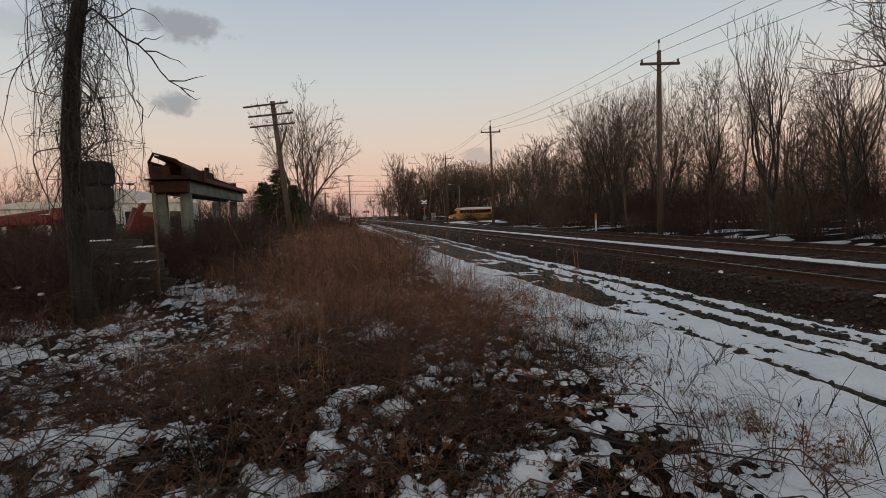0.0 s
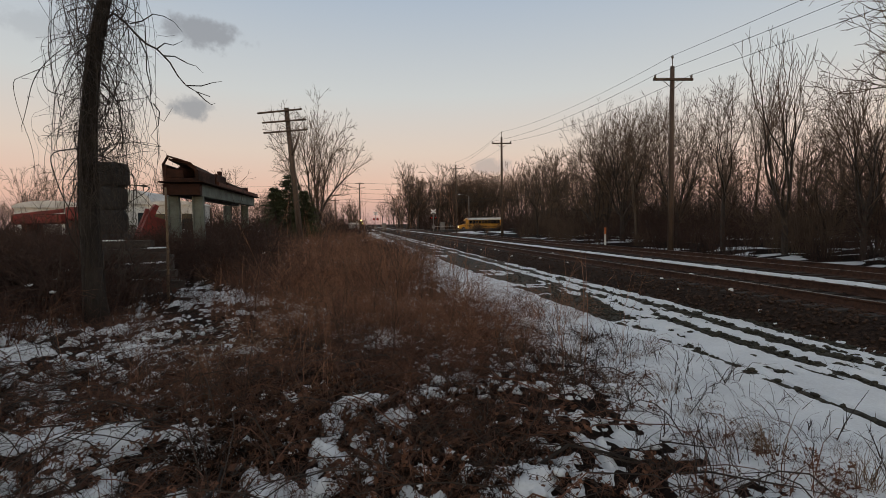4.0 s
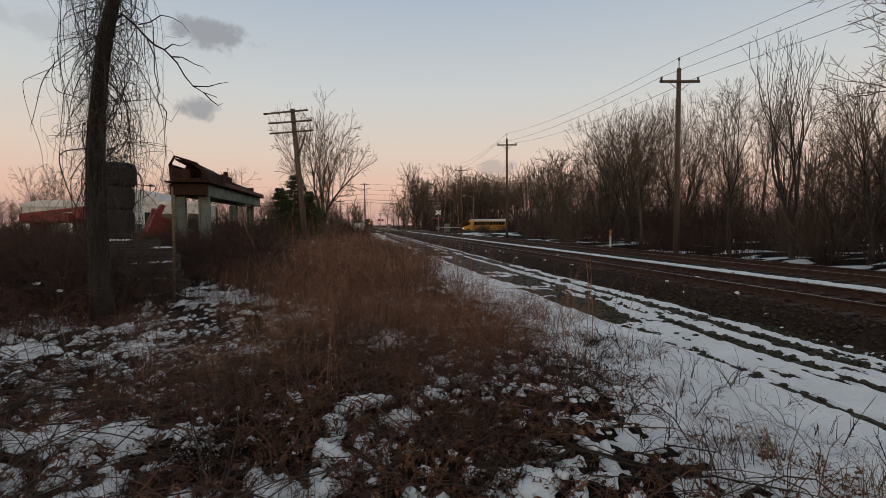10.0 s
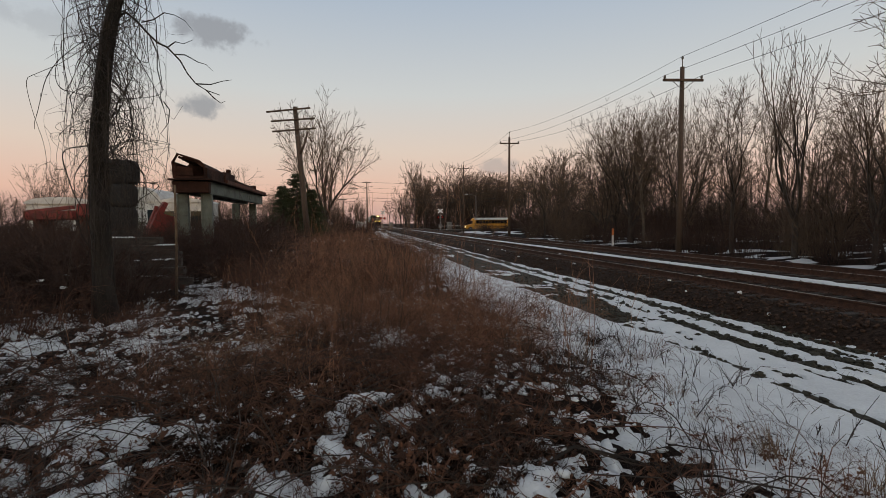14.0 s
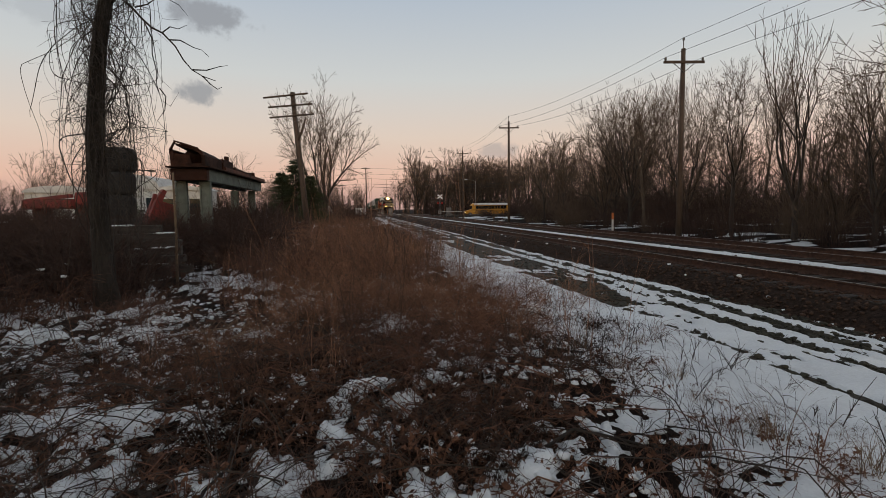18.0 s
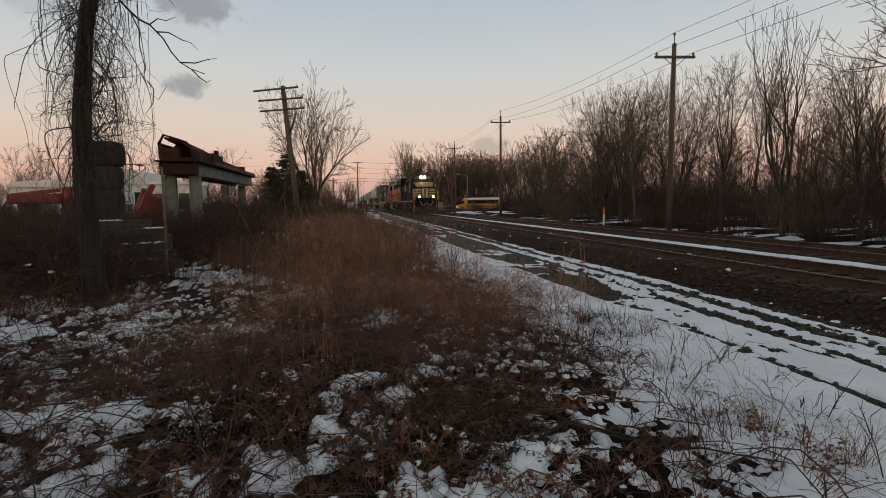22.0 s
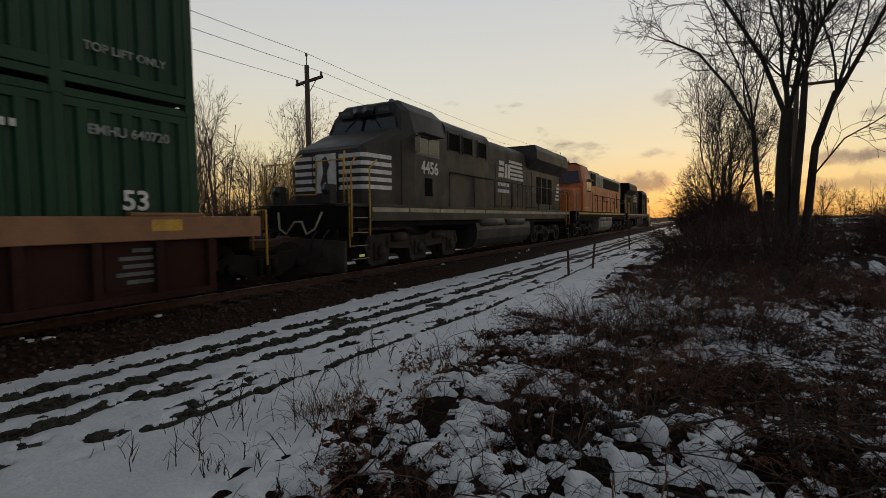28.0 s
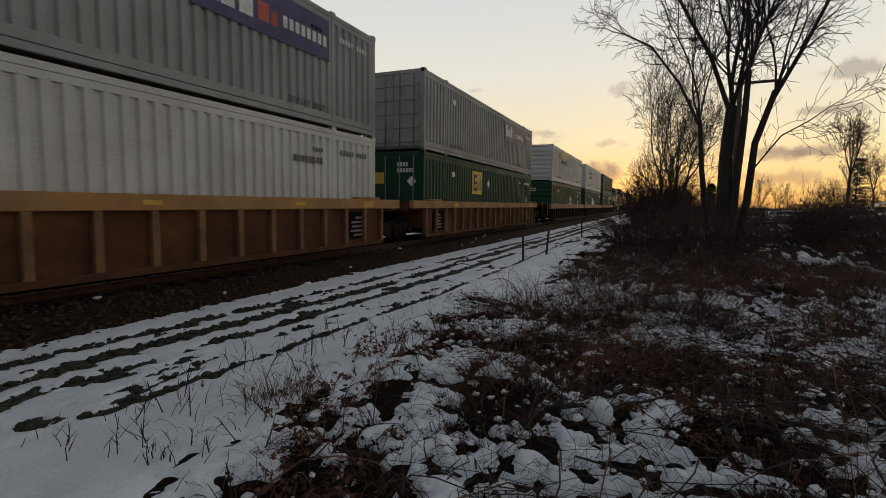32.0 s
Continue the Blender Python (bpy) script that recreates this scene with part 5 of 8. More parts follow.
def well_unit(parent, x0, A, B, first, last):
    """One well: sills, ribbed sides, floor beams, end platforms."""
    L0, L1 = x0 - 0.15, x0 + CL + 0.15
    for s in (1, -1):
        yo, yi = s * 1.50, s * 1.33
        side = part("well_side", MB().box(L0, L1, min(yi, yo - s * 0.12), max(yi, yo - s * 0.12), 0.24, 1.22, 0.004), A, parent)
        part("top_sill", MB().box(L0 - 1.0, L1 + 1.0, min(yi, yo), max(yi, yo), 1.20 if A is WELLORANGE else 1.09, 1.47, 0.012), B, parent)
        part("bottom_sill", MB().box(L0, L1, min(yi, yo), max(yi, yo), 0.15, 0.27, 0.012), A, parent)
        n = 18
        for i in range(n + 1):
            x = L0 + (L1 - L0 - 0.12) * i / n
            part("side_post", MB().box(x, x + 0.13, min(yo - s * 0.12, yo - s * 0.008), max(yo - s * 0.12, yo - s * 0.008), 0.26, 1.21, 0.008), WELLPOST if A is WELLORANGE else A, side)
        for x in (L0 + 0.2, L1 - 1.4):
            part("guide_bracket", MB().box(x, x + 1.2, min(yi, yo), max(yi, yo), 1.47, 1.53, 0.015), B, parent)
        part("yellow_plate", MB().box(L0 + 0.6, L0 + 1.1, min(yo - s * 0.004, yo + s * 0.006), max(yo - s * 0.004, yo + s * 0.006), 1.24, 1.42), YELLOW, parent)
        for x in (L0 + 3.6, L0 + 7.2, L0 + 10.8):
            part("reflector", MB().box(x, x + 0.34, min(yo - s * 0.004, yo + s * 0.006), max(yo - s * 0.004, yo + s * 0.006), 1.29, 1.37), YELLOW, parent)
        for x in (L0 + 0.75, L1 - 1.75):
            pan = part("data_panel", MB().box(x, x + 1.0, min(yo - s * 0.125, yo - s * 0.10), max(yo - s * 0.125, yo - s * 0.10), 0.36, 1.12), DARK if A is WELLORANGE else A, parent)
            bars = MB()
            for k, (u, v) in enumerate(((0.2, 0.7), (0.15, 0.85), (0.25, 0.75), (0.2, 0.8), (0.3, 0.6))):
                bars.box(x + u, x + v, min(yo - s * 0.10, yo - s * 0.096), max(yo - s * 0.10, yo - s * 0.096), 0.44 + 0.12 * k, 0.50 + 0.12 * k)
            tagged(part("data_bars", bars, LOGOGREY if A is WELLBROWN else STEELG, pan), kind="stuff")
        part("reflector", MB().box(L1 - 3.0, L1 - 2.6, min(yo - s * 0.004, yo + s * 0.006), max(yo - s * 0.004, yo + s * 0.006), 1.24, 1.40), YELLOW, parent)
    part("floor_frame", MB().box(L0, L1, -1.36, 1.36, 0.30, 0.36), UNDER, parent)
    for e, x in ((0, L0), (1, L1)):
        k = -1 if e == 0 else 1
        part("end_bulkhead", MB().box(min(x, x + k * 0.1), max(x, x + k * 0.1), -1.4, 1.4, 0.5, 1.40), A, parent)
        part("end_platform", MB().box(min(x, x + k * 1.25), max(x, x + k * 1.25), -1.25, 1.25, 1.12, 1.24, 0.01), A, parent)
        part("centre_sill", MB().box(min(x, x + k * 1.7), max(x, x + k * 1.7), -0.32, 0.32, 0.72, 1.14, 0.02), UNDER, parent)
        if (e == 0 and first) or (e == 1 and last):
            part("coupler", MB().box(min(x + k * 1.7, x + k * 3.1), max(x + k * 1.7, x + k * 3.1), -0.12, 0.12, 0.74, 0.96, 0.03), RAIL, parent)
            part("end_ladder", MB().tube([(x + k * 1.3, 1.3, 0.5), (x + k * 1.3, 1.3, 1.6), (x + k * 1.3, 0.9, 1.6), (x + k * 1.3, 0.9, 0.5)], 0.02, 6), YELLOW, parent)
            part("brake_platform", MB().box(min(x + k * 1.25, x + k * 1.9), max(x + k * 1.25, x + k * 1.9), -1.0, 1.0, 1.14, 1.2), UNDER, parent)


def freight_bogie(parent, cx):
    b = new("bogie")
    b.parent = parent
    b.matrix_basis = pose(cx, 0, 0)
    for s in (1, -1):
        part("side_frame", MB().prism([(-1.15, 0.62), (-0.95, 0.74), (-0.45, 0.72), (-0.3, 0.66), (0.3, 0.66), (0.45, 0.72), (0.95, 0.74), (1.15, 0.62), (1.1, 0.38), (0.75, 0.40), (0.35, 0.22), (-0.35, 0.22), (-0.75, 0.40), (-1.1, 0.38)], min(s * 0.98, s * 1.1), max(s * 0.98, s * 1.1), "y"), FREIGHT, b)
        sp = MB()
        for k in (-0.18, 0, 0.18):
            sp.cyl((k, s * 1.12, 0.28), (k, s * 1.12, 0.6), 0.07, 8)
        part("spring", sp, FREIGHT, b)
        for a in (-0.89, 0.89):
            part("axle_cap", MB().cyl((a, s * 1.08, 0.46), (a, s * 1.2, 0.46), 0.11, 10), FREIGHT, b)
    for a in (-0.89, 0.89):
        part("wheelset", wheelset(0.46), FREIGHT, b, at=pose(a, 0, 0.46))
    part("bolster", MB().box(-0.25, 0.25, -1.0, 1.0, 0.5, 0.78, 0.03), UNDER, b)


def well_car(style):
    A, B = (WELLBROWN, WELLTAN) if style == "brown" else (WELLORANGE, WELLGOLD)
    lb = "rust-brown articulated well car with tan top sills" if style == "brown" else "weathered ochre articulated well car with three wells"
    r = thing("well_car", lb, "railway wagon", "well cars of the train")
    xs = [3.35 + 19.45 * k for k in range(3)]
    for k, x in enumerate(xs):
        well_unit(r, x, A, B, k == 0, k == 2)
    for c in (1.75, xs[1] - 1.6, xs[2] - 1.6, xs[2] + CL + 1.6):
        freight_bogie(r, c)
    return r, xs


PACK = 62.1
CARS = {}
STACK = [("square:g", "doors:g"), ("house:g", "green_words:w"), ("blocks:g", "yellow:w"), ("rear_square:g", "purple:d"), ("small:w", "purple:d"), ("square:g", "vent:d"),
         ("blocks:g", "small:w"), ("square:g", "square:g"), ("house:g", "purple:d")]
PAINT = {"g": (CGREEN, "dark green ribbed steel shipping container on a well car"), "w": (CWHITE, "off-white ribbed steel shipping container on a well car"),
         "d": (CGREY, "grey ribbed steel shipping container on a well car")}
BASE = {}
NOSE_END = ("yellow", "green_words", "house", "blocks", "small")      # these show their closed, ribbed end


def fill_train(packs):
    for p in range(packs):
        style = "brown" if p in (0, 3) else "ochre"
        u0 = 66.95 + PACK * p
        if style not in CARS:
            CARS[style], XS = well_car(style)
            car = CARS[style]
        else:
            car = copy_thing(CARS[style], Matrix())
        mover(car, u0)
        for k in range(3):
            lo, up = STACK[(p * 3 + k) % len(STACK)]
            for lvl, spec in ((0, lo), (1, up)):
                kind, pc = spec.split(":")
                end = "nose" if kind in NOSE_END else "doors"
                if (pc, end) not in BASE:
                    BASE[pc, end] = container(PAINT[pc][1], PAINT[pc][0], end)
                base = BASE[pc, end]
                c = copy_thing(base, Matrix())
                logo(c, kind, PAINT[pc][0])
                mover(c, u0 + 3.35 + 19.45 * k, False)
                LEVEL[c.name] = 0.38 + lvl * CH
    for b in BASE.values():
        for o in (*b.children_recursive, b):
            bpy.data.objects.remove(o)


LEVEL = {}
fill_train(5)


def train_pose(u, turned, z, t):
    y = -(t - S0) * SPEED + u
    return pose(TX, y, ZR + z, 0, 0, -90 if turned else 90)


def motions():
    times = (0.0, 8.0, 16.0, 24.0, 32.0)
    for ob, u, turned in MOVERS:
        z = LEVEL[ob.name] if ob.name in LEVEL else 0.0
        walk(ob, [(t, train_pose(u, turned, z, t)) for t in times])
# ---- trees and brush ----


def rvec(rnd):
    return Vector((rnd.gauss(0, 1), rnd.gauss(0, 1), rnd.gauss(0, 1))).normalized()


def fork(T, C, p, d, length, r, lvl, rnd, o):
    """A bough that divides at its end, bears side twigs and so builds a rounded crown."""
    n = (5, 4, 4, 3, 3, 2, 2)[min(lvl, 6)]
    pts, rads = [p.copy()], [r]
    q, dd = p.copy(), d.normalized()
    end = max(o["min_r"], r * (0.80 if lvl == 0 else 0.66))
    up = o["up"][min(lvl, len(o["up"]) - 1)]
    for i in range(n):
        dd = (dd + rvec(rnd) * (o["bend0"] if lvl == 0 else o["bend"]) + Vector((0, 0, up))).normalized()
        q = q + dd * (length / n)
        pts.append(q.copy())
        rads.append(max(o["min_r"], r + (end - r) * (i + 1) / n))
    (T if lvl <= o["thick"] else C).tube(pts, rads, (9, 7, 5, 4, 3, 3, 3)[min(lvl, 6)], False)
    if lvl >= o["depth"]:
        return pts
    boughs(T, C, pts, rads, length, lvl, rnd, o)
    return pts


def boughs(T, C, pts, rads, length, lvl, rnd, o):
    """The forks at a bough's end and the side shoots along it."""
    n = len(pts) - 1
    ax = (pts[-1] - pts[-2]).normalized()
    u = ax.orthogonal().normalized()
    v = ax.cross(u)
    k = o["limbs"] if lvl == 0 else (3 if rnd.random() < o["three"] else 2)
    turn = rnd.uniform(0, 6.283)
    for i in range(k):
        a = turn + 6.283 * i / k + rnd.gauss(0, 0.25)
        w = o["angle"][min(lvl, len(o["angle"]) - 1)] * rnd.uniform(0.6, 1.35)
        if k == 2 and i == 0:
            w *= 0.55
        nd = ax * math.cos(w) + (u * math.cos(a) + v * math.sin(a)) * math.sin(w)
        ln = length * o["ratio"][min(lvl, len(o["ratio"]) - 1)] * rnd.uniform(0.72, 1.15)
        fork(T, C, pts[-1], nd, ln, max(o["min_r"], rads[-1] * (o["slim"] if lvl == 0 else 1.0) * (0.86 if k == 2 else 0.78) * rnd.uniform(0.8, 1.05)), lvl + 1, rnd, o)
    for i in range(o["sides"][min(lvl, len(o["sides"]) - 1)]):
        f = rnd.uniform(0.35 if lvl < 2 else 0.15, 0.97) * n
        j = min(n - 1, int(f))
        b = pts[j].lerp(pts[j + 1], f - j)
        ax = (pts[j + 1] - pts[j]).normalized()
        side = rvec(rnd)
        side = (side - ax * side.dot(ax)).normalized()
        w = rnd.uniform(0.55, 1.0)
        nd = ax * math.cos(w) + side * math.sin(w)
        first = o["ratio"][0] if lvl == 0 else 1.0
        fork(T, C, b, nd, length * first * rnd.uniform(0.35, 0.7), max(o["min_r"], rads[j] * 0.42), min(o["depth"], lvl + 2), rnd, o)


def tree_opts(**k):
    o = dict(up=(0.0, 0.05, 0.06, 0.05, 0.03, 0.02, 0.0), bend=0.21, bend0=0.06, min_r=0.0115, thick=2, depth=6, limbs=4, three=0.45, foot=0.2, crown=0.30, slim=0.9,
             angle=(0.55, 0.46, 0.46, 0.5, 0.55, 0.6), ratio=(1.0, 0.78, 0.76, 0.74, 0.72, 0.7), sides=(2, 3, 3, 3, 2, 0))
    o.update(k)
    return o


def tree(name, label, h, r, seed, opts, bark=BARK, stems=1, group="", lean=(0, 0), twigs=TWIGT):
    """A bare tree: a short trunk that divides again and again. opts["foot"] is the trunk's share of the height."""
    rnd = random.Random(seed)
    root = thing(name, label, "tree", group)
    T, C = MB(), MB()
    o = dict(opts)
    first = (1 - o["foot"]) * 0.31 / o["foot"]
    o["ratio"] = (first,) + tuple(o["ratio"][1:])
    for s in range(stems):
        a = 2 * math.pi * s / max(1, stems) + rnd.uniform(-0.4, 0.4)
        k = 0.0 if stems == 1 else 0.26
        d = Vector((k * math.cos(a) + lean[0], k * math.sin(a) + lean[1], 1))
        b = Vector((0, 0, -0.15)) if stems == 1 else Vector((1.1 * r * math.cos(a), 1.1 * r * math.sin(a), -0.15))
        fork(T, C, b, d, h * o["foot"] * (1 if s == 0 else rnd.uniform(0.75, 1.05)), r * (1 if stems == 1 else 0.7), 0, rnd, o)
    # bring the whole to its true height and crown width
    top = sorted(v[2] for v in C.v)[int(len(C.v) * 0.985)]
    rad = sorted(math.hypot(v[0], v[1]) for v in C.v)[int(len(C.v) * 0.95)]
    kz, kr = h / top, o["crown"] * h / rad
    for mb in (T, C):
        mb.v = [(x * (kr * min(1, max(0, z / (0.3 * h))) + (1 - min(1, max(0, z / (0.3 * h))))), y * (kr * min(1, max(0, z / (0.3 * h))) + (1 - min(1, max(0, z / (0.3 * h))))), z * kz) for x, y, z in mb.v]
    C.v = [(x, y, z if z < h else h + (z - h) * 0.5) for x, y, z in C.v]
    part("trunk", T, bark, root)
    part("crown", C, twigs, root)
    return root


def gz(x, y):
    return float(ground_z(np.array([x]), np.array([y]))[0])


def put(ob, x, y, scale=1.0, turn=0.0, sink=0.0, sz=None):
    m = pose(x, y, gz(x, y) - sink, 0, 0, turn) @ Matrix.Diagonal((scale, scale, sz or scale, 1))
    return copy_thing(ob, m)


def discard(ob):
    for o in (*ob.children_recursive, ob):
        bpy.data.objects.remove(o)


G = "bare trees of the wood"
WOOD = [
    tree("bare_tree", "bare rounded winter tree at the wood's edge", 12, 0.20, 1, tree_opts(), group=G),
    tree("bare_tree", "bare forked winter tree at the wood's edge", 13, 0.18, 2, tree_opts(foot=0.32, limbs=3, crown=0.24, angle=(0.38, 0.4, 0.45, 0.5, 0.55)), group=G),
    tree("bare_tree", "bare many-stemmed winter tree in brush", 10.5, 0.17, 3, tree_opts(limbs=2, angle=(0.4, 0.42, 0.46, 0.5)), stems=3, group=G),
    tree("bare_tree", "tall slender bare winter tree", 14, 0.16, 4, tree_opts(foot=0.42, limbs=3, crown=0.19, angle=(0.36, 0.4, 0.45, 0.5), three=0.25), BARK_L, group=G),
    tree("bare_tree", "bare spreading winter tree with fine twigs", 11, 0.22, 5, tree_opts(foot=0.15, limbs=5, crown=0.36, angle=(0.72, 0.5, 0.46, 0.5)), group=G),
]


FARWOOD = [
    tree("bare_tree", "bare rounded tree in the distant wood", 12, 0.19, 6, tree_opts(depth=5, min_r=0.022, sides=(2, 4, 4, 3, 0)), group=G),
    tree("bare_tree", "bare forked tree in the distant wood", 13, 0.17, 7, tree_opts(depth=5, min_r=0.022, foot=0.34, limbs=3, angle=(0.42, 0.44, 0.48, 0.55), sides=(2, 4, 4, 3, 0)), group=G),
    tree("bare_tree", "broad bare tree in the distant wood", 11, 0.2, 8, tree_opts(depth=5, min_r=0.02, foot=0.14, limbs=5, angle=(0.75, 0.5, 0.5, 0.55), sides=(2, 4, 4, 3, 0)), group=G),
]


def wood():
    rnd = random.Random(77)
    spots = []
    # the edge of the wood along the far side of the tracks
    for i in range(46):
        y = -75 + i * 4.3 + rnd.uniform(-1.6, 1.6)
        x = 25 + rnd.uniform(-2.0, 4) + (2 if y > 60 else 0)
        spots.append((x, y, rnd.uniform(0.62, 0.88) * (1.0 if y < 36 else 1.08)))
    for i in range(52):
        y = -80 + i * 4.4 + rnd.uniform(-2, 2)
        spots.append((33 + rnd.uniform(-3, 8), y, rnd.uniform(0.72, 1.0) * (1.0 if y < 36 else 1.3)))
    for i in range(26):
        y = -80 + i * 8 + rnd.uniform(-3, 3)
        spots.append((50 + rnd.uniform(-6, 16), y, rnd.uniform(0.8, 1.15)))
    # behind the road crossing, ahead along the line
    for i in range(46):
        spots.append((rnd.uniform(12, 60), rnd.uniform(128, 190), rnd.uniform(1.15, 1.6)))
    for i in range(20):
        spots.append((rnd.uniform(-60, 4), rnd.uniform(165, 230), rnd.uniform(0.6, 0.95)))
    for i in range(26):
        spots.append((rnd.uniform(16, 46), rnd.uniform(126.5, 150), rnd.uniform(1.1, 1.35)))
    for i in range(22):
        spots.append((rnd.choice((rnd.uniform(-40, 1.5), rnd.uniform(17.5, 60))), rnd.uniform(255, 330), rnd.uniform(1.0, 1.4)))
    # low tree line far off, behind the yard and behind the field
    for i in range(40):
        spots.append((rnd.uniform(-95, -34), rnd.uniform(60, 130), rnd.uniform(0.45, 0.75)))
    for i in range(26):
        spots.append((rnd.uniform(-34, -7), rnd.uniform(66, 125), rnd.uniform(0.5, 0.75)))
    for i in range(30):
        spots.append((rnd.uniform(-110, 0), rnd.uniform(-190, -130), rnd.uniform(0.45, 0.75)))
    for x, y, s in spots:
        if abs(x - TX) < 7 or (20 < x < 40 and 106 < y < 126) or (y > 50 and 5 < x < 0.345 * y + 1 and y < 126):
            continue
        put(rnd.choice(WOOD if math.hypot(x, y) < 62 else FARWOOD), x, y, s, rnd.uniform(0, 360), 0.1)
    for o in WOOD + FARWOOD:
        discard(o)


wood()


def bush_mesh(name, material, n, R, h, seed, arch=0.5, twigs=3, r0=0.006, leaves=0, fine=0.55):
    """A tangle of arching canes with side twigs."""
    rnd = random.Random(seed)
    mb = MB()
    for i in range(n):
        a, q = rnd.uniform(0, 6.283), R * math.sqrt(rnd.random())
        p = Vector((q * math.cos(a), q * math.sin(a), -0.05))
        a2 = a + rnd.gauss(0, 0.9)
        out = rnd.uniform(0.1, 1.0) * arch
        d = Vector((out * math.cos(a2), out * math.sin(a2), 1)).normalized()
        L = h * rnd.uniform(0.5, 1.25)
        pts, k = [p.copy()], 5
        for j in range(k):
            d = (d + Vector((0, 0, -0.16 * arch * (j + 0.5))) + rvec(rnd) * 0.14).normalized()
            p = p + d * L / k
            if p.z < 0.02:
                p.z = 0.02 + rnd.uniform(0, 0.03)
            pts.append(p.copy())
        r = r0 * rnd.uniform(0.6, 1.4)
        mb.tube(pts, [r, r * 0.9, r * 0.75, r * 0.6, r * 0.45, r * 0.3], 3, False)
        for t in range(twigs):
            j = rnd.randint(1, k - 1)
            b = pts[j]
            e = (pts[j + 1] - pts[j]).normalized() + rvec(rnd) * 0.8
            l = L * rnd.uniform(0.12, 0.34) * fine * 1.6
            m = b + e * l * 0.5 + rvec(rnd) * l * 0.12
            mb.tube([b, m, b + e * l], [r * 0.5, r * 0.4, r * 0.25], 3, False)
            for u in range(leaves):
                c = b + e * l * rnd.random() + rvec(rnd) * 0.02
                a1, a3 = rvec(rnd) * 0.028, rvec(rnd) * 0.02
                mb.add([tuple(c - a1), tuple(c + a3), tuple(c + a1), tuple(c - a3)], [(0, 1, 2), (0, 2, 3)])
    return mb.mesh(name, material)


BUSH = {
    "cane": [bush_mesh("bramble", CANE, 44, 0.5, 0.75, 10 + i, 1.1, 3, 0.0044, 0) for i in range(4)],
    "twig": [bush_mesh("bramble", TWIG, 50, 0.45, 0.62, 20 + i, 0.9, 4, 0.0036, 0) for i in range(4)],
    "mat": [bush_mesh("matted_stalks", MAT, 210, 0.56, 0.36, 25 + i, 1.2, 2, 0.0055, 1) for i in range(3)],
    "thick": [bush_mesh("bramble", (OLDCANE, TWIG, CANE)[i], 100, 0.7, 0.85, 90 + i, 0.85, 5, 0.005, 0) for i in range(3)],
    "weed": [bush_mesh("weed_clump", (GRASS, GRASS, CANE)[i], 84, 0.62, 1.0, 30 + i, 0.85, 8, 0.0032, 0, 0.8) for i in range(3)],
    "tangle": [bush_mesh("tangle", (TWIGB, TWIGB, TWIG)[i], 34, 0.75, 0.95, 130 + i, 1.7, 3, 0.0036, 0, 0.7) for i in range(3)],
    "wisp": [bush_mesh("wisp", (TWIG, GRASS)[i], 12, 0.6, 1.45, 140 + i, 0.3, 6, 0.0034, 0, 0.4) for i in range(2)],
    "leafy": [bush_mesh("bramble", DEADLEAF, 34, 0.45, 0.5, 40 + i, 1.1, 3, 0.006, 3) for i in range(3)],
    "tuft": [bush_mesh("grass_tuft", TAN, 55, 0.10, 0.5, 50 + i, 0.45, 0, 0.003) for i in range(2)],
    "tall": [bush_mesh("thicket", (OLDCANE, OLDCANE, TWIGT)[i], 80, 1.25, 3.0, 60 + i, 0.5, 6, 0.013, 0, 0.6) for i in range(3)],
    "wall": [bush_mesh("thicket", OLDCANE, 130, 0.95, 1.75, 70 + i, 0.7, 6, 0.010, 1, 0.5) for i in range(3)],
    "sparse": [bush_mesh("stalks", TWIG, 16, 0.35, 0.7, 80 + i, 0.9, 1, 0.0042, 0, 0.5) for i in range(3)],
}
BUSH_TAG = {
    "tangle": ("thin dark low-arching bramble stems over patchy snow", "bramble"),
    "wisp": ("few tall wispy dry stems above the brush", "dry stalks"),
    "cane": ("tangled reddish-brown bramble canes in patchy snow", "bramble"),
    "twig": ("leafless brown twiggy brush in patchy snow", "brush"),
    "mat": ("dark matted stalks and withered leaves in thawed soil", "dead plants"),
    "thick": ("dense leafless brown brush in patchy snow", "brush"),
    "weed": ("dry golden-brown weed clump with feathery stems", "dry weeds"),
    "leafy": ("brown brambles with withered leaves", "bramble"),
    "tuft": ("pale dry grass tuft standing in snow", "grass tuft"),
    "tall": ("tall dark leafless thicket below the trees", "thicket"),
    "wall": ("dense reddish-brown bramble thicket", "thicket"),
    "litter": ("short broken twigs and withered leaves on the soil", "litter"),
    "sparse": ("few thin arching dry stalks in snow", "dry stalks"),
}
BUSH_NAME = {"tangle": "bramble", "wisp": "dry_stalks", "cane": "bramble", "twig": "brush", "weed": "dry_weeds", "leafy": "bramble", "mat": "matted_stalks", "thick": "brush", "tuft": "grass_tuft", "tall": "thicket", "wall": "thicket", "sparse": "dry_stalks", "litter": "leaf_litter"}


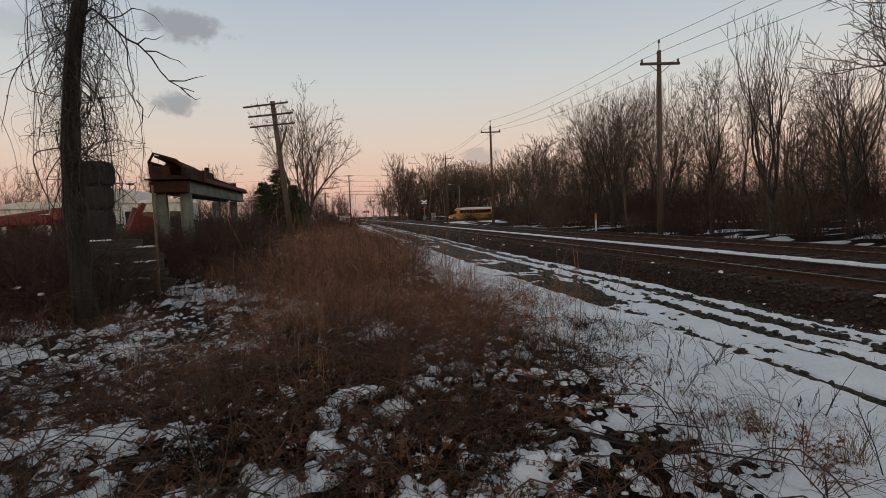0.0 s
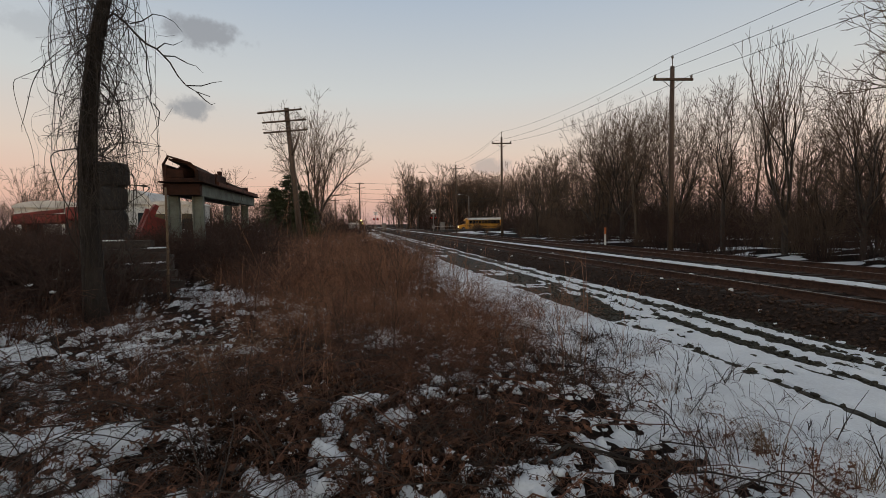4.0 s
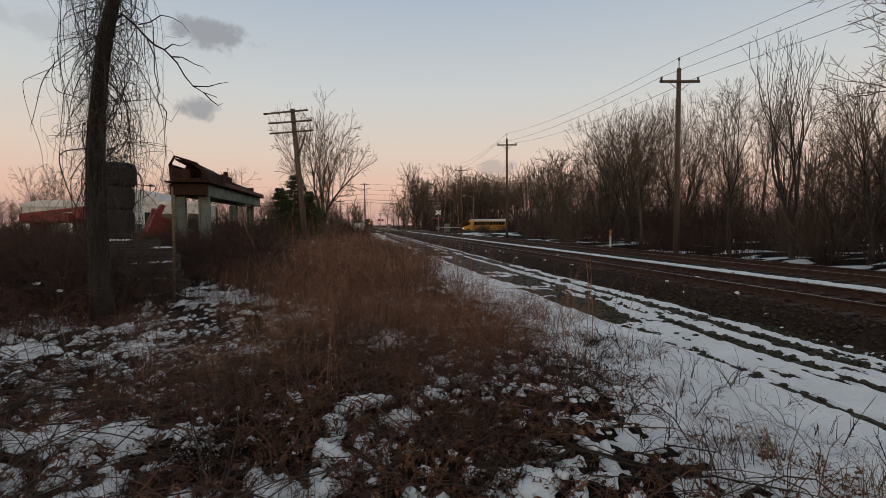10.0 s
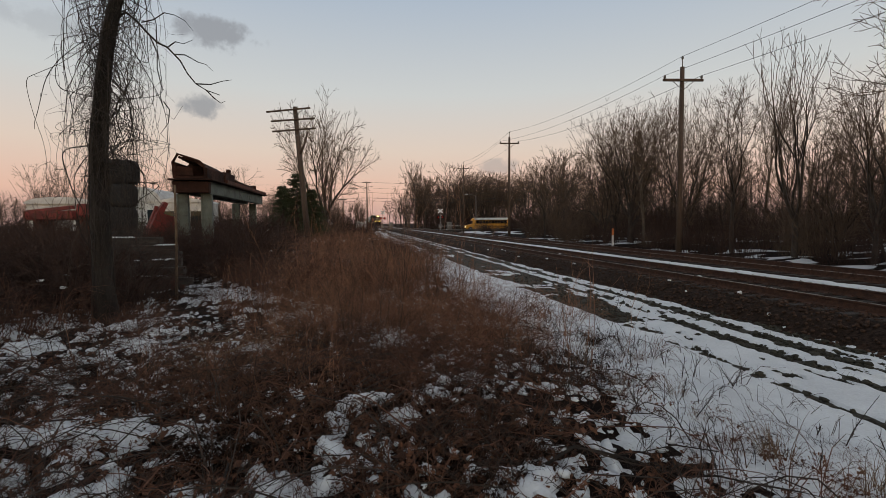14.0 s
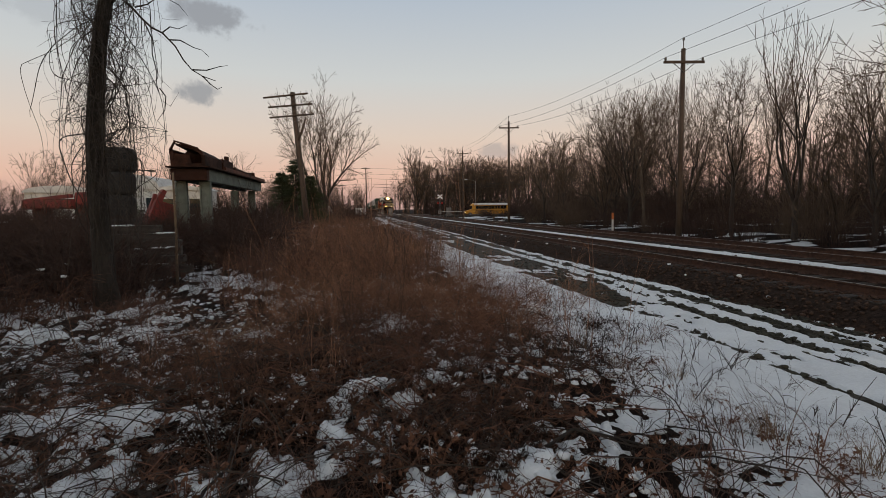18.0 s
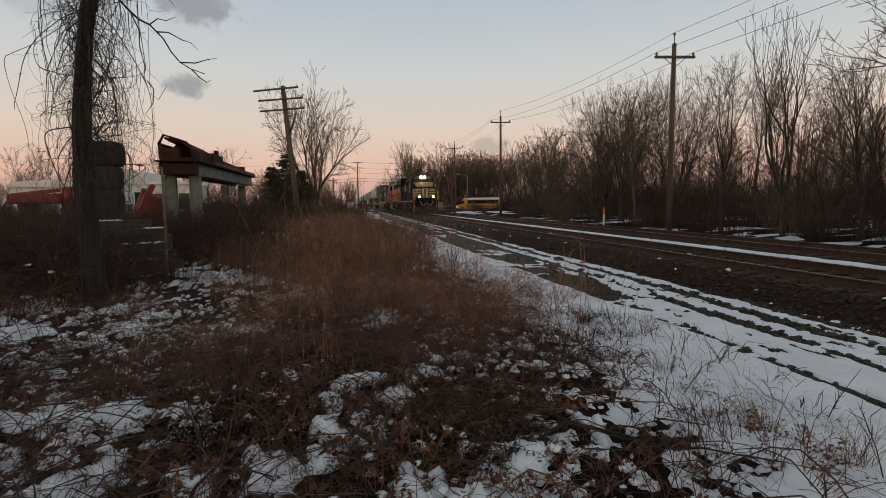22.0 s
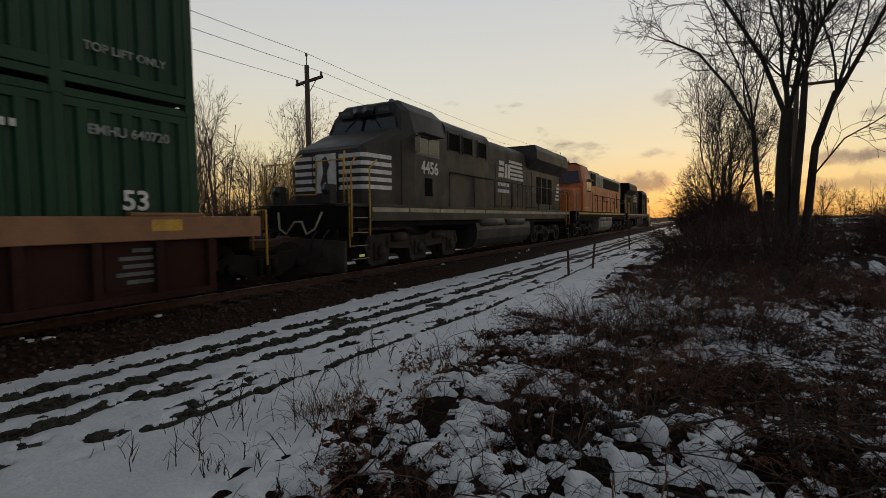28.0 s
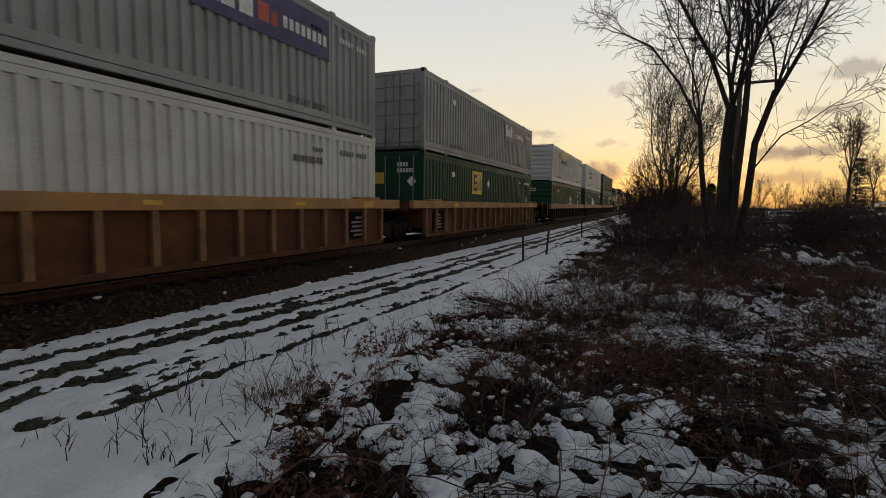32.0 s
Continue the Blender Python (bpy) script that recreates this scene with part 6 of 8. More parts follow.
def litter_mesh(seed, material):
    rnd = random.Random(seed)
    mb = MB()
    for i in range(170):
        a, q = rnd.uniform(0, 6.283), 0.75 * math.sqrt(rnd.random())
        p = Vector((q * math.cos(a), q * math.sin(a), rnd.uniform(0.02, 0.10)))
        d = Vector((rnd.gauss(0, 1), rnd.gauss(0, 1), rnd.gauss(0, 0.25))).normalized()
        if i % 3:
            L = rnd.uniform(0.06, 0.35)
            mb.tube([p, p + d * L * 0.5 + rvec(rnd) * 0.02, p + d * L], [0.005, 0.004, 0.002], 3, False)
        else:
            e = rvec(rnd) * 0.03
            d = d * rnd.uniform(0.03, 0.06)
            mb.add([tuple(p - d), tuple(p + e), tuple(p + d), tuple(p - e)], [(0, 1, 2), (0, 2, 3)])
    return mb.mesh("leaf_litter", material)


BUSH["litter"] = [litter_mesh(1, DEADLEAF), litter_mesh(2, CANE), litter_mesh(3, TWIG)]


def bush(kind, x, y, s, rnd, sz=None):
    me = rnd.choice(BUSH[kind])
    ob = new(BUSH_NAME[kind], me)
    ob.matrix_basis = pose(x, y, gz(x, y) - 0.03, rnd.uniform(-6, 6), rnd.uniform(-6, 6), rnd.uniform(0, 360)) @ Matrix.Diagonal((s, s, sz or s, 1))
    return tagged(ob, BUSH_TAG[kind][0], BUSH_TAG[kind][1], kind="" if kind == "tuft" else "stuff")


def brush():
    rnd = random.Random(5)
    def scatter(n, x0, x1, y0, y1, mix, s0, s1, ok=None):
        k = 0
        for _ in range(n * 12):
            if k >= n:
                break
            x, y = rnd.uniform(x0, x1), rnd.uniform(y0, y1)
            if math.hypot(x, y) < 2.1 or (ok and not ok(x, y)):
                continue
            bush(rnd.choice(mix), x, y, rnd.uniform(s0, s1), rnd)
            k += 1
    def bare(x, y):
        return float(snow_t(np.array([x]), np.array([y]))[0])
    edge = lambda x, y: x < 2.2 - (0.5 if 0 < y < 5 else 0) + 0.5 * math.sin(y * 0.9) - (0.9 if y < 0 else 0) + (0.35 if y > 8 else 0)
    thawed = lambda x, y: x < 3.0 and bare(x, y) < -0.005
    rim = lambda x, y: edge(x, y) and bare(x, y) < 0.03
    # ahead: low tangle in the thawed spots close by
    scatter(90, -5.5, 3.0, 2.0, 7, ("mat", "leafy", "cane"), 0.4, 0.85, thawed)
    scatter(74, -6.0, 2.4, 2.1, 8.5, ("tangle",), 0.5, 1.0)
    scatter(36, -0.8, 1.5, 2.7, 6.0, ("leafy", "cane", "mat", "leafy"), 0.45, 0.8)
    scatter(30, -2.6, 0.3, 4.0, 6.8, ("leafy", "mat", "cane"), 0.6, 1.0)
    scatter(110, -5.5, 2.2, 2.3, 7, ("cane", "twig", "leafy", "twig"), 0.45, 0.85, rim)
    scatter(64, -4.5, 2.5, 6.5, 12, ("leafy", "cane", "twig", "cane"), 0.5, 0.95, thawed)
    # dry weeds on the low mound beyond, brush on its near slope
    for i in range(50):
        bush(rnd.choice(("weed", "weed", "cane", "twig", "wisp")), rnd.gauss(0.1, 1.2), rnd.gauss(12.0, 1.9), rnd.choice((0.7, 0.95, 1.25, 1.65)) * rnd.uniform(0.85, 1.1), rnd)
    for i in range(84):
        y = rnd.uniform(4.6, 10.6)
        bush(rnd.choice(("cane", "weed", "cane", "leafy") if y < 7.6 else ("cane", "weed", "twig", "weed")), rnd.gauss(0.25 + 0.04 * y, 1.35), y, rnd.uniform(0.5, 0.95), rnd)
    scatter(34, -3.2, 2.4, 4.5, 14, ("wisp",), 0.55, 1.05)
    scatter(50, -2.8, 2.2, 13, 30, ("weed", "thick", "weed", "thick"), 1.0, 1.7)
    scatter(14, -6, -2.2, 12, 24, ("thick", "cane"), 0.6, 1.0)
    scatter(20, -9, -3.4, 4.2, 11, ("cane", "twig", "leafy"), 0.6, 1.0)
    scatter(18, -6.5, -1.5, 28, 70, ("weed", "thick", "tall"), 0.9, 1.4)
    scatter(16, -2.0, 2.4, 28, 60, ("weed", "thick"), 1.0, 1.6)
    scatter(26, -8, 1.6, 56, 104, ("tall", "wall"), 0.7, 1.2)
    scatter(16, -8.5, -4.6, 8.0, 10.5, ("cane", "thick", "sparse"), 1.0, 1.6)
    # the thicket at the yard's edge
    for i in range(64):
        y = rnd.uniform(10.7, 19)
        x = -0.30 * y - 1.7 - abs(rnd.gauss(0, 2.6))
        if 12.5 < y < 16 and x > -7.0:
            continue
        bush("wall", x, y, rnd.uniform(0.75, 1.05), rnd)
    for i in range(44):
        x = rnd.uniform(-16, -3.6)
        bush("wall", x, rnd.uniform(17.2, 19.8), rnd.uniform(1.0, 1.3) * (0.84 if x > -9 else 1), rnd)
    for i in range(18):
        bush("wall", rnd.uniform(-11, -6.2), rnd.uniform(6, 10), rnd.uniform(0.7, 1.0), rnd)
    for i in range(20):
        bush("wall", rnd.uniform(-8.5, -4.4), rnd.uniform(22, 34), rnd.uniform(0.9, 1.2), rnd)
    # beside the lane
    scatter(26, 1.9, 3.3, 2.2, 12, ("twig", "leafy", "cane", "mat"), 0.3, 0.6)
    for cx, cy, w in ((3.5, 7.0, 0.5), (3.4, 5.9, 0.45), (2.6, 4.9, 0.5), (3.2, 3.85, 0.38), (2.95, 3.3, 0.32), (3.5, 3.2, 0.34), (3.1, 2.85, 0.36), (3.65, 2.85, 0.3), (4.1, 3.0, 0.2)):
        for k in range(5):
            bush(("leafy", "twig", "tuft", "mat", "tangle")[k], cx + rnd.gauss(0, 0.14), cy + rnd.gauss(0, 0.14), w * rnd.uniform(0.8, 1.2), rnd)
    scatter(26, 1.6, 4.0, 2.1, 9, ("sparse",), 0.4, 0.9)
    scatter(20, 0.8, 3.2, -8, -1.9, ("sparse",), 0.4, 0.8)
    scatter(18, 0.9, 2.9, -8, -1.8, ("tuft", "twig", "mat", "twig"), 0.3, 0.6)
    # behind: the brush field
    scatter(150, -6.5, 3.0, -8.5, -1.7, ("mat", "leafy", "mat"), 0.4, 0.85, thawed)
    scatter(90, -7, 1.6, -9, -2.0, ("tangle", "tangle", "wisp"), 0.4, 0.9)
    scatter(84, -6.5, 1.8, -8.5, -2.1, ("cane", "twig", "leafy"), 0.5, 0.85, rim)
    scatter(40, -6, 2.0, 2.2, 8, ("litter",), 0.8, 1.2, thawed)
    scatter(40, -6, 2.0, -9, -2.1, ("litter",), 0.8, 1.2, thawed)
    scatter(84, -11, 2.2, -18, -8, ("mat", "cane", "twig", "thick"), 0.8, 1.25, thawed)
    scatter(56, -11, 1.2, -17, -7, ("thick", "cane", "leafy"), 0.85, 1.25)
    scatter(34, -2.2, 1.6, -5.2, -2.1, ("sparse", "twig", "cane"), 0.4, 0.8)
    # low matted growth right round the standpoint
    for i in range(110):
        x, y = rnd.uniform(-2.4, 3.0), rnd.uniform(-2.3, 2.3)
        if 0.7 < math.hypot(x, y) < 2.3 and bare(x, y) < 0.0:
            bush(rnd.choice(("mat", "litter", "mat")), x, y, rnd.uniform(0.4, 0.75), rnd, 0.4)
    scatter(60, -12, 2.2, -19, -9, ("thick", "cane"), 0.7, 1.05, edge)
    scatter(64, -16, 2.4, -36, -17, ("thick", "thick", "wall"), 0.8, 1.2)
    scatter(22, -22, 1.5, -60, -34, ("wall", "thick"), 0.9, 1.4)
    # under the wood across the line
    for i in range(74):
        y = -60 + i * 2.35 + rnd.uniform(-0.8, 0.8)
        bush("tall", max(20.5, 0.34 * y + 2) + rnd.uniform(-0.8, 3.2), y, rnd.uniform(0.5, 0.95), rnd)
    for i in range(60):
        y = -60 + i * 3.1 + rnd.uniform(-1, 1)
        bush("tall", max(26.5, 0.34 * y + 4) + rnd.uniform(-2, 6), y, rnd.uniform(1.1, 1.7), rnd)
    for i in range(26):
        bush("tall", rnd.uniform(15, 50), rnd.uniform(128, 150), rnd.uniform(1.2, 2.0), rnd)
    for i in range(20):
        bush("tall", rnd.uniform(-30, 2), rnd.uniform(120, 160), rnd.uniform(1.0, 1.7), rnd)


brush()


def fallen_canes():
    """Loose bent canes and sticks lying over snow and brush near the eye."""
    rnd = random.Random(9)
    reddish, dark = MB(), MB()
    for i in range(1500):
        ahead = i % 2
        x = rnd.uniform(-6, 2.6)
        y = rnd.uniform(2.2, 8) if ahead else rnd.uniform(-8, -2)
        if x > 1.4 and not ahead and rnd.random() < 0.7:
            continue
        a = rnd.uniform(0, 6.283)
        L = rnd.uniform(0.4, 1.6)
        p = Vector((x, y, gz(x, y) + 0.03))
        hgt = rnd.uniform(0.02, 0.4)
        pts = []
        for k in range(6):
            f = k / 5
            w = a + rnd.uniform(-0.2, 0.2)
            q = p + Vector((math.cos(w), math.sin(w), 0)) * L * (f - 0.5)
            q.z = p.z + hgt * 4 * f * (1 - f) + rnd.uniform(-0.02, 0.02)
            pts.append(q)
        r = rnd.uniform(0.002, 0.0065)
        (dark if i % 3 else reddish).tube(pts, [r, r, r * 0.9, r * 0.8, r * 0.6, r * 0.4], 3, False)
    tagged(part("fallen_canes", reddish, CANE), "loose bent reddish canes lying over the snow", "dead canes", kind="stuff")
    tagged(part("fallen_twigs", dark, TWIGB), "loose thin dark twigs lying over the snow", "dead twigs", kind="stuff")
    # thicker dead branches
    for i in range(26):
        x, y = rnd.uniform(-5, 1.8), (rnd.uniform(2.6, 7.5) if i % 2 else rnd.uniform(-7, -2.4))
        a, L = rnd.uniform(0, 6.283), rnd.uniform(0.7, 2.0)
        pts = []
        q = Vector((x, y, gz(x, y) + 0.06))
        for k in range(8):
            a += rnd.uniform(-0.4, 0.4)
            q = q + Vector((math.cos(a), math.sin(a), 0)) * L / 7
            q.z = gz(q.x, q.y) + 0.07 + 0.05 * math.sin(k * 1.3 + i) + 0.03 * (k % 2)
            pts.append(q.copy())
        w = rnd.uniform(0.008, 0.019)
        ob = part("dead_branch", MB().tube(pts, [w * (1 - 0.09 * k) for k in range(8)], 6), BARK_D)
        tagged(ob, "dark crooked dead branch lying on brush and snow", "branch", "dead branches")
    for x, y, a0, L in ((-2.0, 6.4, 0.5, 1.5), (-1.5, 6.0, 1.9, 1.2), (-2.6, 7.2, 5.9, 1.3), (-1.1, 6.9, 2.7, 1.0)):
        r = thing("pale_dead_branch", "pale dry forked branch sprawling over brush and snow", "branch", "pale dead branches", at=pose(x, y, gz(x, y)))
        q, a = Vector((0, 0, 0.12)), a0
        pts = [q]
        for k in range(7):
            a += rnd.uniform(-0.35, 0.35)
            q = q + Vector((math.cos(a), math.sin(a), 0.22 - 0.06 * k + rnd.uniform(-0.06, 0.06))) * L / 7
            pts.append(q)
        part("stem", MB().tube(pts, [0.014 - 0.0013 * k for k in range(8)], 5), PALEWOOD, r)
        for k in range(2, 7):
            d = Vector((math.cos(a0 + rnd.choice((-1, 1)) * rnd.uniform(0.5, 1.1)), math.sin(a0 + rnd.uniform(-1.1, 1.1)), rnd.uniform(0.1, 0.7)))
            ln = rnd.uniform(0.2, 0.5)
            part("side_shoot", MB().tube([pts[k], pts[k] + d * ln * 0.5 + rvec(rnd) * 0.03, pts[k] + d * ln], [0.006, 0.0045, 0.002], 4), PALEWOOD, r)
    # twigs with side shoots standing in the snow by the lane
    mb = MB()
    for i in range(150):
        x, y = rnd.uniform(1.9, 4.0), (rnd.uniform(2.2, 7) if i % 2 else rnd.uniform(-6, -1.8))
        p = Vector((x, y, gz(x, y)))
        d = Vector((rnd.uniform(-0.5, 0.5), rnd.uniform(-0.5, 0.5), 1)).normalized()
        L = rnd.uniform(0.08, 0.4)
        q = p + d * L
        mb.tube([p, p.lerp(q, 0.5) + rvec(rnd) * 0.02, q], [0.005, 0.004, 0.002], 4, False)
        for k in range(6):
            b = p.lerp(q, rnd.uniform(0.3, 1))
            e = (d + rvec(rnd) * 0.8) * L * rnd.uniform(0.15, 0.35)
            mb.tube([b, b + e * 0.5, b + e], [0.003, 0.0025, 0.0015], 3, False)
    tagged(part("snow_twigs", mb, BARK_D), "small dark branching twigs poking from the snow", "twigs", kind="stuff")
    mb = MB()
    for i in range(420):
        x, y = rnd.uniform(2.0, 4.4), rnd.choice((rnd.uniform(2.2, 11), rnd.uniform(-9, -1.8)))
        p = Vector((x, y, gz(x, y)))
        d = Vector((rnd.uniform(-0.6, 0.6), rnd.uniform(-0.6, 0.6), 1)).normalized()
        pts = [p]
        for k in range(4):
            d = (d + rvec(rnd) * 0.25 - Vector((0, 0, 0.12))).normalized()
            pts.append(pts[-1] + d * rnd.uniform(0.015, 0.08))
        mb.tube(pts, [0.004, 0.0035, 0.003, 0.0025, 0.0015], 3, False)
    tagged(part("weed_stalks", mb, TWIG), "thin dry weed stalks poking from the snow", "weeds", kind="stuff")
    mb = MB()
    for i in range(1500):
        x, y = rnd.uniform(-6.0, 2.6), rnd.choice((rnd.uniform(2.4, 9.5), rnd.uniform(-9.5, -2.0)))
        r = rnd.choice((rnd.uniform(0.015, 0.04), rnd.uniform(0.02, 0.05), rnd.uniform(0.03, 0.065)))
        mb.blob((x, y, gz(x, y) + 0.03 + rnd.uniform(0, 0.06)), (r, r * rnd.uniform(0.7, 1.6), r * rnd.uniform(0.3, 0.5)), i, 0.45, 7, 4)
    for i in range(40):
        y = rnd.uniform(9, 18)
        x = -0.30 * y - 1.6 - rnd.uniform(0, 3.5)
        r = rnd.uniform(0.02, 0.06)
        mb.blob((x, y - 0.6, gz(x, y) + rnd.uniform(0.1, 0.9)), (r * 1.6, r, r * 0.6), i, 0.3, 7, 4)
    tagged(part("snow_clumps", mb, SNOW), "rounded clumps of snow caught among the brush", "snow", kind="stuff")


fallen_canes()


def vine_tree():
    """The dead trunk by the yard, hung with vines."""
    rnd = random.Random(21)
    x0, y0 = -4.64, 9.97
    r = thing("vine_covered_tree", "dark dead tree trunk hung with bare tangled vines", "tree", at=pose(x0, y0, gz(x0, y0)))
    tr = MB()
    tr.tube([(-0.02, 0, -0.3), (-0.07, 0, 0.8), (-0.08, 0, 2.2), (-0.05, 0, 3.4), (0.06, 0, 4.6), (0.22, 0, 5.5), (0.50, 0, 6.6), (0.95, 0.1, 8.2)], [0.27, 0.17, 0.14, 0.12, 0.11, 0.105, 0.09, 0.07], 12)
    part("trunk", tr, BARK_D, r)
    bow = lambda z: float(np.interp(z, [0, 0.8, 2.2, 3.4, 4.6, 5.5, 6.6, 8.2], [-0.02, -0.07, -0.08, -0.05, 0.06, 0.22, 0.50, 0.95]))
    for k in range(9):
        a = rnd.uniform(0, 6.28)
        pts = []
        for j in range(13):
            z = -0.1 + j * 0.55
            a += rnd.uniform(-0.35, 0.35)
            q = 0.165 - 0.005 * j
            pts.append((q * math.cos(a) + bow(z), q * math.sin(a), z))
        part("climbing_vine", MB().tube(pts, [0.032 - 0.0015 * j for j in range(13)], 6), BARK_D, r)
    bent = [[(0.22, 0, 5.55), (0.52, -0.05, 5.75), (0.72, -0.1, 5.58), (0.89, -0.1, 5.38), (1.05, -0.1, 5.22), (1.22, -0.1, 5.14), (1.43, -0.1, 4.91), (1.55, -0.1, 4.68), (1.69, -0.1, 4.50), (1.87, -0.1, 4.39), (2.10, -0.1, 4.31)],
            [(1.33, -0.1, 5.02), (1.52, -0.1, 5.02), (1.74, -0.1, 4.90), (1.88, -0.1, 4.86), (2.0, -0.1, 4.74)],
            [(1.69, -0.1, 4.50), (1.95, -0.1, 4.50), (2.16, -0.1, 4.57), (2.32, -0.1, 4.60)],
            [(1.87, -0.1, 4.39), (2.0, -0.1, 4.25), (2.12, -0.1, 4.16), (2.2, -0.1, 4.2)],
            [(0.86, 0.1, 5.38), (0.97, 0.1, 5.1), (0.96, 0.1, 4.81), (1.02, 0.1, 4.5), (1.0, 0.1, 4.29), (1.07, 0.1, 3.98), (1.22, 0.1, 3.87), (1.38, 0.1, 4.13)],
            [(1.05, 0.1, 4.2), (1.15, 0.1, 4.05), (1.12, 0.1, 3.8), (0.98, 0.1, 3.6), (1.1, 0.1, 3.45)],
            [(0.75, 0, 5.6), (0.96, 0, 5.66), (1.15, 0, 5.80), (1.33, 0, 5.77), (1.5, 0, 5.68), (1.64, 0, 5.5)],
            [(1.22, -0.1, 5.14), (1.36, -0.1, 5.25), (1.5, -0.1, 5.22), (1.66, -0.1, 5.3)]]
    for k, b in enumerate(bent):
        n = len(b)
        part("bent_branch", MB().tube(b, [(0.026 if k == 0 else 0.013) * (1 - 0.75 * i / (n - 1)) for i in range(n)], 6), BARK_D, r)
    vines, fine = MB(), MB()
    for i in range(340):
        z = rnd.uniform(2.6, 7.6)
        a = rnd.uniform(0, 6.283)
        reach = rnd.choice((rnd.uniform(0.2, 0.5), rnd.uniform(0.25, 0.8), rnd.uniform(0.4, 1.15)))
        curl = rvec(rnd) * 0.5
        p = Vector((bow(z), 0, z))
        pts = [p]
        d = Vector((math.cos(a), math.sin(a), rnd.uniform(-0.4, 0.4))).normalized()
        L = rnd.uniform(1.4, 4.4)
        for k in range(34):
            out = math.hypot(pts[-1].x - 0.2, pts[-1].y)
            curl = (curl + rvec(rnd) * 0.13) * 0.95
            d = d + Vector((0, 0, -0.11)) + curl * 0.5
            if out > reach:
                away = Vector((pts[-1].x - 0.2, pts[-1].y, 0)).normalized()
                d -= away * (max(0.0, d.dot(away)) * 0.6 + 0.13)
            d.normalize()
            q = pts[-1] + d * L / 33
            if q.z < 0.5:
                break
            pts.append(q)
        if len(pts) < 3:
            continue
        w = rnd.choice((rnd.uniform(0.003, 0.007), rnd.uniform(0.003, 0.007), rnd.uniform(0.006, 0.012)))
        (vines if w > 0.009 else fine).tube(pts, [w * (1 - 0.6 * k / (len(pts) - 1)) for k in range(len(pts))], 3 if w < 0.009 else 4, False)
        for t in range(3):
            b = rnd.choice(pts[1:])
            e = rvec(rnd) + Vector((0, 0, -0.5))
            fine.tube([b, b + e * 0.16, b + e * 0.25 + rvec(rnd) * 0.1], [0.004, 0.003, 0.002], 3, False)
    part("hanging_vines", vines, BARK_D, r)
    part("fine_vines", fine, BARK, r)
    # tangle round the foot
    part("foot_tangle", bush_mesh("foot_tangle", OLDCANE, 46, 0.6, 1.9, 99, 0.5, 4, 0.006, 0), OLDCANE, r)


vine_tree()


